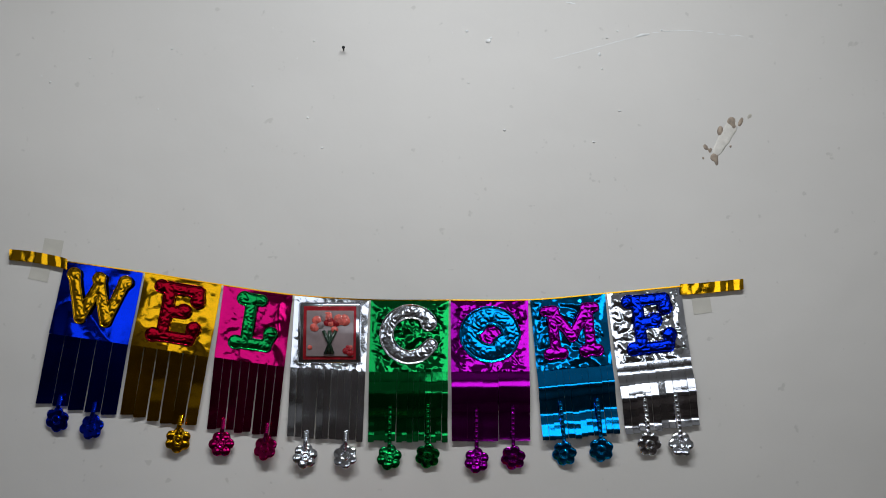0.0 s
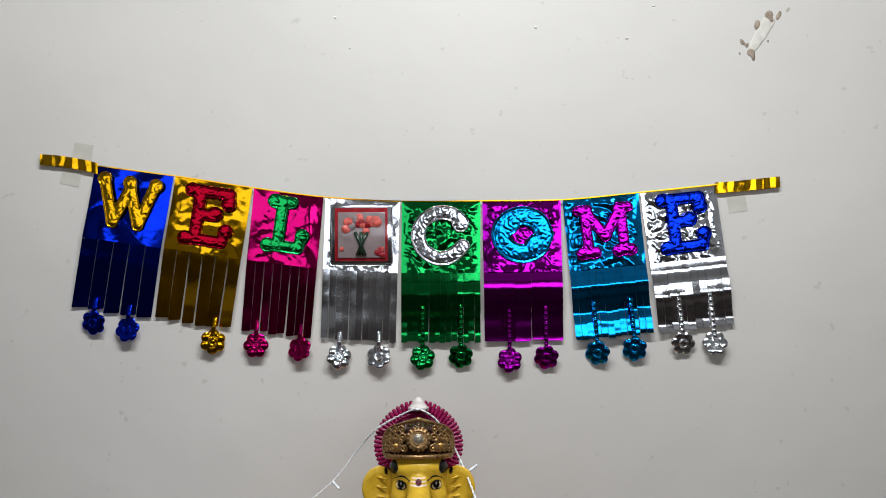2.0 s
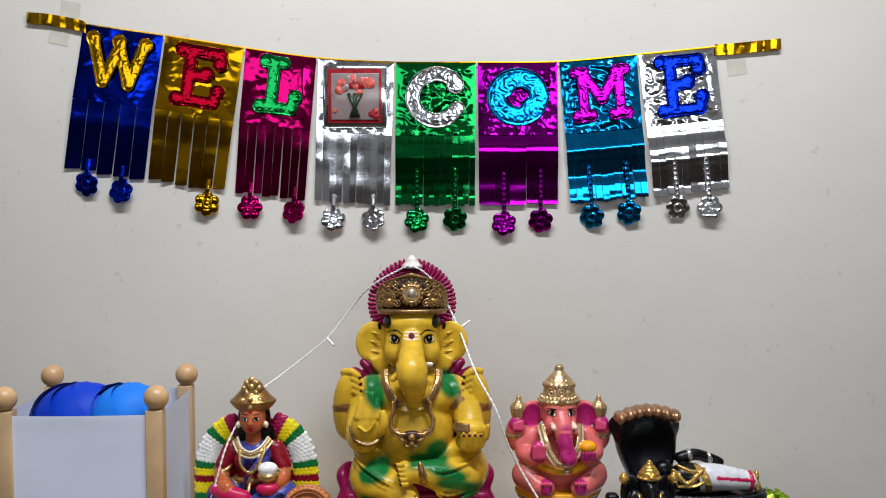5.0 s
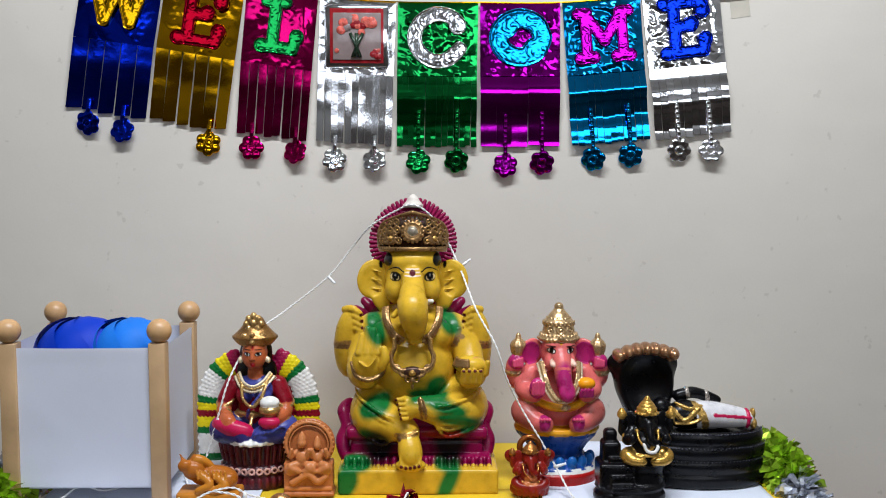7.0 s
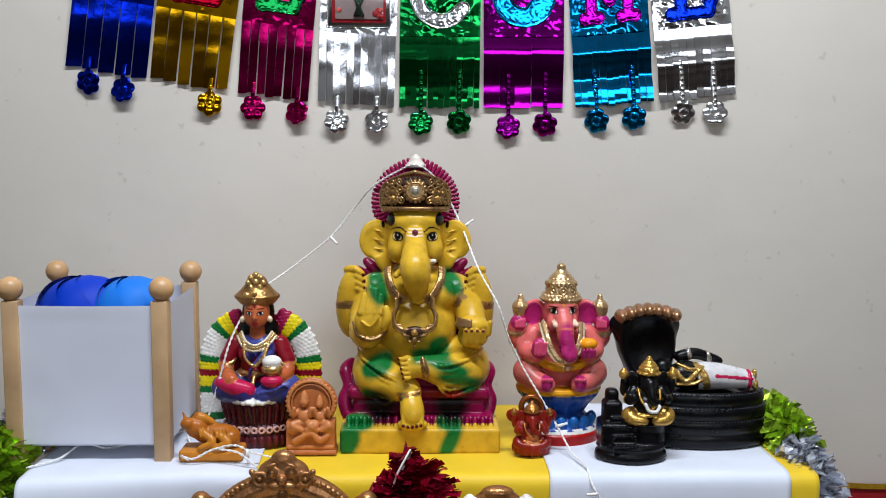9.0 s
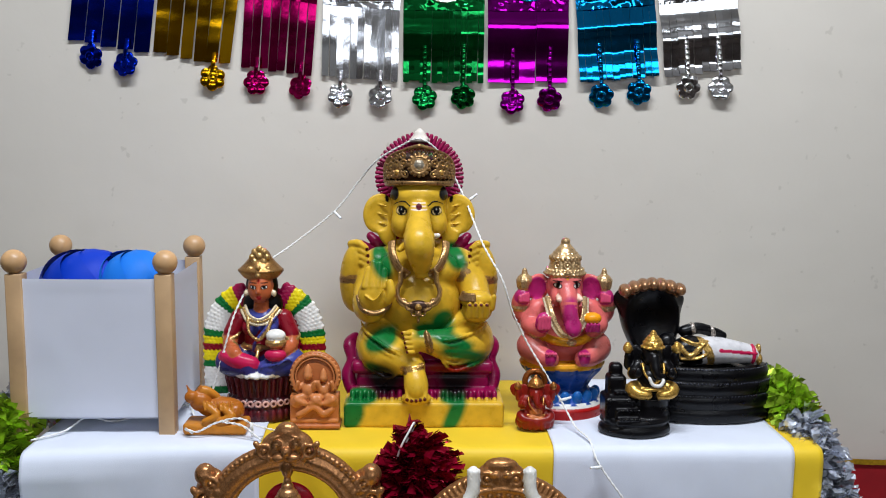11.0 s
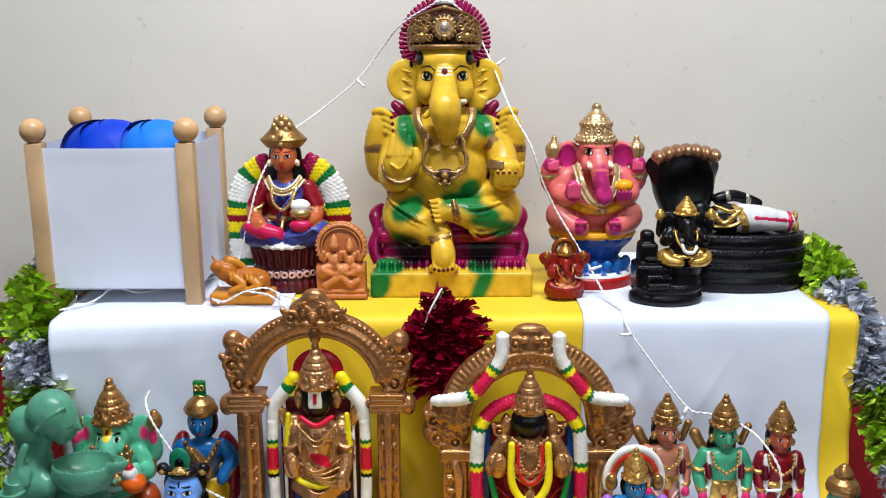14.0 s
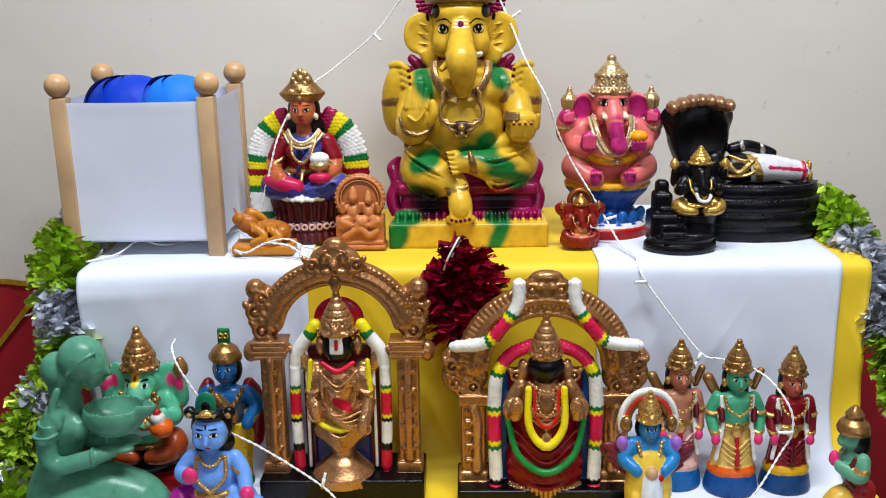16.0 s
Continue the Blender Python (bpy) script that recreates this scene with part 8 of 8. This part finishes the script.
# ---- fairy lights ----
def bulb(root, at, toward, length=0.017):
    at, d = Vector(at), Vector(toward).normalized()
    bm = bmesh.new()
    tube(bm, [at, at + d * length * 0.6], 0.0021, 8)
    socket = part("bulb_socket", bm, WIRE, root)
    bm = bmesh.new()
    tube(bm, [at + d * length * f for f in (0.55, 0.6, 0.9, 1.0)], 0.0017, 8)
    part("bulb", bm, BULB, socket, "small clear unlit bulb")


def fairy_lights(name, paths, bulbs, label):
    root = empty(name, paths[0][0])
    o = Vector(paths[0][0])
    for pts in paths:
        length = sum((Vector(a) - Vector(b)).length for a, b in zip(pts, pts[1:]))
        n = max(30, int(length / 0.004))
        bm = bmesh.new()
        tube(bm, [Vector(p) - o for p in catmull(pts, n)], 0.00088, 6, 2, length / 0.016)
        part("wire", bm, WIRE, root)
    for at, d in bulbs:
        bulb(root, Vector(at) - o, d)
    return tagged(root, label, "string lights")


fairy_lights("fairy_lights", [
    [(-0.252, 1.2, TOP + 0.008), (-0.272, 1.235, 1.078), (-0.262, 1.25, 1.114), (-0.246, 1.25, 1.168), (-0.236, 1.258, 1.205), (-0.224, 1.28, 1.235), (-0.21, 1.32, 1.262), (-0.17, 1.36, 1.29),
     (-0.112, 1.368, 1.336), (-0.077, 1.37, 1.379), (-0.051, 1.355, 1.409), (-0.016, 1.34, 1.431), (0.012, 1.325, 1.4405), (0.043, 1.333, 1.415), (0.072, 1.318, 1.36), (0.094, 1.262, 1.305), (0.118, 1.235, 1.262),
     (0.133, 1.24, 1.218), (0.152, 1.25, 1.178), (0.178, 1.24, 1.135), (0.201, 1.225, 1.096), (0.214, 1.2, 1.074), (0.226, 1.16, 1.069), (0.232, 1.136, 1.05), (0.262, 1.126, 1.008), (0.303, 1.115, 0.957),
     (0.322, 1.1, 0.955), (0.34, 1.09, 0.955), (0.365, 1.05, 0.952), (0.386, 1.025, 0.925), (0.39, 1.02, 0.895), (0.378, 1.02, 0.868), (0.35, 1.0, 0.835), (0.325, 0.985, 0.812), (0.31, 0.95, LOW + 0.008)],
    [(-0.276, 1.185, TOP + 0.009), (-0.284, 1.178, 1.078), (-0.268, 1.176, 1.074), (-0.245, 1.178, 1.085), (-0.215, 1.175, 1.092), (-0.195, 1.178, 1.082), (-0.165, 1.185, 1.072), (-0.14, 1.19, TOP + 0.008)],
    [(-0.236, 1.176, 1.087), (-0.21, 1.17, 1.084), (-0.19, 1.165, 1.07), (-0.185, 1.168, TOP + 0.008)]],
    [((0.076, 1.318, 1.356), (0.8, -0.1, 0.6)), ((-0.112, 1.368, 1.336), (0.5, -0.5, -0.4)), ((0.196, 1.228, 1.1), (0.9, -0.2, 0.35)), ((-0.248, 1.25, 1.16), (0.8, -0.3, -0.5)),
     ((-0.2, 1.176, 1.086), (0.1, -0.1, -1)), ((-0.165, 1.182, 1.074), (0.8, -0.3, -0.5)), ((0.39, 1.02, 0.895), (-1, -0.1, 0.05)), ((0.303, 1.113, 0.957), (-0.4, -0.2, -0.9)), ((0.236, 1.13, 1.045), (-0.8, -0.4, 0.1))],
    "white twisted fairy-light wire with small unlit bulbs draped over idols")
fairy_lights("fairy_lights", [
    [(-0.345, 1.1, 0.985), (-0.334, 1.05, 0.993), (-0.324, 1.03, 0.982), (-0.312, 1.025, 0.962), (-0.29, 1.02, 0.93), (-0.264, 1.0, 0.912), (-0.23, 0.998, 0.893), (-0.19, 0.995, 0.868), (-0.15, 0.99, 0.84), (-0.125, 0.98, 0.815), (-0.1, 0.96, LOW + 0.008)]],
    [((-0.155, 0.992, 0.843), (0.25, 0.1, 1))], "white twisted fairy-light wire with unlit bulbs between figurines")
fairy_lights("fairy_lights", [
    [(-0.47, 1.16, TOP + 0.008), (-0.44, 1.19, TOP + 0.01), (-0.42, 1.22, TOP + 0.02), (-0.39, 1.225, TOP + 0.012), (-0.36, 1.27, TOP + 0.008), (-0.31, 1.31, TOP + 0.01), (-0.285, 1.3, TOP + 0.02)],
    [(-0.47, 1.05, 0.86), (-0.475, 1.03, 0.85), (-0.468, 0.97, 0.85), (-0.455, 0.94, LOW + 0.01)]],
    [((-0.3, 1.28, TOP + 0.012), (0.4, -0.8, -0.3))], "white twisted wire lying on the cloth under the lantern box")


# ---- tinsel ----
def tuft_bm(pts, radius, count, seed, wide=1.0):
    """Short cut foil strips standing out all round a cord."""
    rng = random.Random(seed)
    verts, faces = [], []
    p = catmull(pts, 40)
    for _ in range(count):
        i = rng.randrange(39)
        c = Vector(p[i]) + (Vector(p[i + 1]) - Vector(p[i])) * rng.random()
        d = (Vector(p[i + 1]) - Vector(p[i])).normalized()
        u = d.cross(Vector((0.3, 0.2, 0.9))).normalized()
        w = d.cross(u)
        a = rng.uniform(0, 2 * math.pi)
        out = (u * math.cos(a) + w * math.sin(a) + d * rng.uniform(-0.5, 0.6)).normalized()
        side = out.cross(d + Vector((rng.uniform(-.4, .4), rng.uniform(-.4, .4), rng.uniform(-.4, .4)))).normalized()
        up = out.cross(side)
        ln, wd = radius * rng.uniform(0.75, 1.08), wide * rng.uniform(0.0026, 0.0056)
        curl = rng.uniform(-0.25, 0.25)
        base = len(verts)
        for k in range(4):
            f = k / 3
            q = c + out * ln * f + up * curl * ln * f * f - Vector((0, 0, 0.12 * ln * f * f))
            tw = side * math.cos(curl * 3 * f) + up * math.sin(curl * 3 * f)
            verts += [q - tw * wd * (0.5 + 0.5 * f), q + tw * wd * (0.5 + 0.5 * f)]
        for k in range(3):
            b = base + 2 * k
            faces.append((b, b + 1, b + 3, b + 2))
    me = bpy.data.meshes.new("tuft")
    me.from_pydata([tuple(v) for v in verts], [], faces)
    return me


def tinsel(name, pts, segments, label, seed, radius=0.04):
    root = empty(name, pts[0])
    o = Vector(pts[0])
    fine = catmull(pts, len(segments) * 5 + 1)
    for i, kind in enumerate(segments):
        me = tuft_bm([tuple(Vector(q) - o) for q in fine[i * 5:i * 5 + 6]], radius * (1.0 if kind == "g" else 0.95), 130, seed + i, 1.2)
        me.materials.append(F_LIME if kind == "g" else F_CHROME)
        ob = new("green_tuft" if kind == "g" else "silver_tuft", me)
        ob.parent = root
        solid(ob, 0.0003)
    return tagged(root, label, "tinsel garland")


tinsel("tinsel_garland", [(-0.485, 1.33, 1.085), (-0.502, 1.25, 1.095), (-0.512, 1.19, 1.075), (-0.503, 1.14, 1.02), (-0.485, 1.115, 0.98), (-0.505, 1.1, 0.93), (-0.535, 1.08, 0.88), (-0.55, 1.05, 0.83), (-0.53, 1.0, 0.81)],
       "ggssgggssggsgggsg", "lime green and silver foil tinsel garland draped down the cloth edge", 10)
tinsel("tinsel_garland", [(0.475, 1.385, 1.085), (0.505, 1.3, 1.1), (0.515, 1.24, 1.085), (0.528, 1.185, 1.045), (0.536, 1.15, 0.99), (0.55, 1.12, 0.94), (0.562, 1.09, 0.88), (0.57, 1.05, 0.83), (0.57, 1.0, 0.81)],
       "gsggggsssssgggsssgg", "lime green and silver foil tinsel garland draped down the cloth edge", 40, 0.036)

# hanging red foil pompom in a clear wrap
pom = empty("foil_pompom", (0.008, 1.098, 1.045))
tagged(pom, "dark red foil pompom tied with white string before yellow cloth", "pompom")
F_WINE = material("wine_foil", srgb(150, 10, 42), rough=0.16, metal=0.6, mottle=0.1, scale=40, bump=0.2, bump_scale=60, island=0.5)
for name, z0, z1, x0, x1, rad, count in (("tassels", -0.045, -0.012, -0.004, 0.002, 0.05, 330), ("tassels", -0.014, 0.014, 0.002, 0.004, 0.055, 330), ("tassels", 0.012, 0.036, 0.004, 0.0, 0.043, 220), ("top_knot", 0.034, 0.062, -0.002, -0.009, 0.022, 130)):
    me = tuft_bm([(x0, 0, z0), ((x0 + x1) / 2, 0, (z0 + z1) / 2), (x1, 0, z1)], rad, count, 77 + count, 1.5)
    me.transform(Matrix.Diagonal((1, 0.72, 1, 1)))
    me.materials.append(F_WINE)
    ob = new(name, me)
    ob.parent = pom
    solid(ob, 0.0004)
bm = bmesh.new()
tube(bm, catmull([(-0.022, -0.012, 0.026), (-0.016, -0.018, 0.045), (-0.006, -0.016, 0.064), (-0.002, -0.008, 0.069), (-0.004, -0.004, 0.058), (-0.012, -0.008, 0.044)], 30), 0.0013, 6)
part("string", bm, WIRE, pom, "loop of white string")
bm = bmesh.new()
tube(bm, catmull([(-0.004, -0.002, 0.06), (-0.008, 0.02, 0.06), (-0.01, 0.044, 0.02)], 12), 0.0012, 6)
part("string", bm, WIRE, pom)

# ---- red cloth with gold border at both sides ----
def side_cloth(x0, x1, top, seed, stripe):
    root = empty("red_cloth", ((x0 + x1) / 2, 1.43, 0.0))
    cx = (x0 + x1) / 2

    def sheet(a0, a1, z0, z1, off, nx, nz):
        bm = bmesh.new()
        g = []
        for r in range(nz + 1):
            row = []
            for c in range(nx + 1):
                u, v = c / nx, r / nz
                x, z = a0[0] + (a1[0] - a0[0]) * u, z0(u) + (z1(u) - z0(u)) * v
                y = -off + 0.012 * noise.noise(Vector((x * 9 + seed, z * 1.5, seed))) + 0.004 * noise.noise(Vector((x * 30, z * 4, seed)))
                row.append(bm.verts.new((x - cx, y, z)))
            g.append(row)
        for r in range(nz):
            for c in range(nx):
                bm.faces.new((g[r][c], g[r][c + 1], g[r + 1][c + 1], g[r + 1][c]))
        return bm
    body = solid(part("cloth_sheet", sheet((x0, 0), (x1, 0), lambda u: 0.02, lambda u: top + 0.006 * noise.noise(Vector((u * 6, seed, 0))), 0.0, 60, 60), RED_CLOTH, root), 0.003)
    solid(part("gold_border", sheet((x0, 0), (x1, 0), lambda u: top - 0.004 + 0.006 * noise.noise(Vector((u * 6, seed, 0))), lambda u: top + 0.004 + 0.006 * noise.noise(Vector((u * 6, seed, 0))), 0.004, 60, 2), GOLD_TRIM, root, "narrow gold braid"), 0.002)
    (sx0, sz0), (sx1, sz1) = stripe
    solid(part("gold_stripe", sheet((sx0, 0), (sx1, 0), lambda u: sz0 + (sz1 - sz0) * u - 0.006, lambda u: sz0 + (sz1 - sz0) * u + 0.006, 0.007, 20, 2), GOLD_TRIM, root, "narrow gold braid"), 0.002)
    return tagged(root, "deep red cloth with gold braid hanging against the wall", "cloth")


side_cloth(-1.15, -0.6, 0.958, 2.0, ((-0.76, 0.83), (-0.655, 0.948)))
side_cloth(0.615, 1.15, 0.945, 5.0, ((0.645, 0.93), (0.73, 0.82)))


# ---- marks on the wall ----
def wall_patch(name, blobs, mat, depth, label, category):
    """An irregular thin patch on the plaster."""
    sc = Sculpt(0.0018)
    for x, z, rx, rz, rot in blobs:
        sc.ell((x, Y1 + 0.0005, z), (rx, depth, rz), (1, 1, 1, 0), 0.002, (0, rot, 0))
    ob = new(name, sc.mesh(name, mat, base=0))
    return tagged(ob, label, category)


rng = random.Random(9)
wall_patch("wall_scar", [(0.5705, 2.0282, 0.011, 0.016, 30), (0.5602, 2.0118, 0.011, 0.02, 30), (0.55, 1.9954, 0.009, 0.016, 28)], SCAR, 0.0011, "pale bare patch where plaster paint has flaked off", "wall mark")
wall_patch("flake_edges", [(0.5722, 2.04, 0.0075, 0.0085, 20), (0.5758, 2.0316, 0.005, 0.006, 0), (0.5877, 2.0396, 0.004, 0.009, 25), (0.5529, 2.0241, 0.0055, 0.009, 10), (0.5418, 1.9798, 0.007, 0.0075, 35), (0.5454, 1.9721, 0.0035, 0.007, 0), (0.5357, 1.9914, 0.003, 0.005, 20), (0.5695, 1.9983, 0.0025, 0.003, 0), (0.5281, 1.9965, 0.004, 0.006, -30), (0.5237, 1.9783, 0.0022, 0.003, 0)], FLAKE, 0.0018, "brown curled paint flakes round the bare patch", "wall mark")["kind"] = "stuff"
wall_patch("grey_smudges", [(0.6071, 2.0536, 0.007, 0.0085, 40), (0.6003, 2.0463, 0.004, 0.006, 40), (0.4028, 2.0306, 0.006, 0.0016, 0), (0.5385, 1.8744, 0.005, 0.004, 0), (0.0818, 1.9675, 0.003, 0.007, 0), (0.1896, 2.1404, 0.002, 0.01, 5), (0.4118, 2.1533, 0.012, 0.0012, 0), (0.4326, 2.1536, 0.012, 0.0012, 0), (0.4534, 2.154, 0.012, 0.0012, 0), (0.4742, 2.1543, 0.012, 0.0012, 0), (0.495, 2.1547, 0.012, 0.0012, 0)], STAIN, 0.0009, "faint grey smudges on the painted wall", "wall mark")["kind"] = "stuff"
wall_patch("plaster_ridge", [(0.2825, 2.1419, 0.01, 0.0016, -14), (0.2974, 2.1462, 0.01, 0.0016, -14), (0.3123, 2.1506, 0.01, 0.0016, -14), (0.3271, 2.1549, 0.01, 0.0016, -14), (0.3421, 2.1592, 0.01, 0.0016, -14), (0.357, 2.1636, 0.01, 0.0016, -14), (0.3719, 2.168, 0.01, 0.0016, -14), (0.3869, 2.1723, 0.01, 0.0016, -14), (0.4019, 2.1767, 0.01, 0.0016, -14), (0.432, 2.1854, 0.011, 0.0015, 0), (0.4503, 2.1887, 0.011, 0.0015, 0), (0.4686, 2.1913, 0.011, 0.0015, 0), (0.4869, 2.1929, 0.011, 0.0015, 0), (0.5052, 2.1932, 0.011, 0.0015, 0), (0.5235, 2.1923, 0.011, 0.0015, 0), (0.5417, 2.1902, 0.011, 0.0015, 0), (0.56, 2.1877, 0.011, 0.0015, 0), (0.5783, 2.1851, 0.011, 0.0015, 0), (0.592, 2.1856, 0.01, 0.0014, 14), (0.609, 2.1812, 0.01, 0.0014, 14), (0.6259, 2.1769, 0.01, 0.0014, 14), (0.6428, 2.1725, 0.01, 0.0014, 14), (0.3095, 2.2365, 0.012, 0.002, 8), (0.4254, 2.1827, 0.016, 0.0026, -12)], CHIP, 0.0013, "low curved ridge of white plaster", "wall mark")["kind"] = "stuff"
blobs = [(0.1373, 2.1855, 0.0028, 0.0028, 0), (0.1724, 2.169, 0.005, 0.004, 0), (0.3555, 2.1497, 0.0028, 0.004, 0), (0.3596, 2.1254, 0.002, 0.002, 0), (0.3866, 2.19, 0.0025, 0.002, 0), (0.4601, 2.1926, 0.0022, 0.0025, 0), (0.3689, 2.1777, 0.003, 0.0018, 0), (0.3872, 2.0551, 0.004, 0.0016, 0), (0.3434, 2.0026, 0.004, 0.0014, 0), (0.1769, 2.1743, 0.0025, 0.002, 0)]
for _ in range(16):
    blobs.append((rng.uniform(-0.56, 0.2), 1.95 + 0.25 * rng.random() ** 0.6, rng.uniform(0.001, 0.003), rng.uniform(0.001, 0.0024), rng.uniform(0, 90)))
wall_patch("plaster_chips", blobs, CHIP, 0.0026, "small raised chips of white plaster", "wall mark")["kind"] = "stuff"
blobs = [(rng.uniform(-0.6, 0.6), rng.uniform(1.5, 2.2), rng.uniform(0.0008, 0.0016), rng.uniform(0.0008, 0.0018), 0) for _ in range(14)]
wall_patch("pin_holes", blobs, STAIN, 0.002, "tiny dark pin holes in the painted wall", "wall mark")["kind"] = "stuff"
bm = bmesh.new()
tube(bm, [(-0.063, Y1 - 0.01, 2.151), (-0.063, Y1 + 0.004, 2.149)], 0.0012, 8)
tube(bm, [(-0.063, Y1 - 0.011, 2.1515), (-0.063, Y1 - 0.0095, 2.151)], 0.0026, 8)
tagged(mesh_object("nail", bm, NAIL), "thin dark nail in the wall", "nail")
for x, z, a in ((-0.512, 1.824, 8), (-0.53, 1.785, 12), (0.514, 1.738, -8)):
    bm = box_bm((-0.015, -0.0001, -0.013), (0.015, 0.0001, 0.013))
    ob = mesh_object("adhesive_tape", bm, TAPE, smooth=False)
    ob.matrix_world = pose(x, Y1 - 0.0004, z, 0, a, 0)
    tagged(ob, "piece of yellowed clear tape on the wall", "tape", "tape pieces")
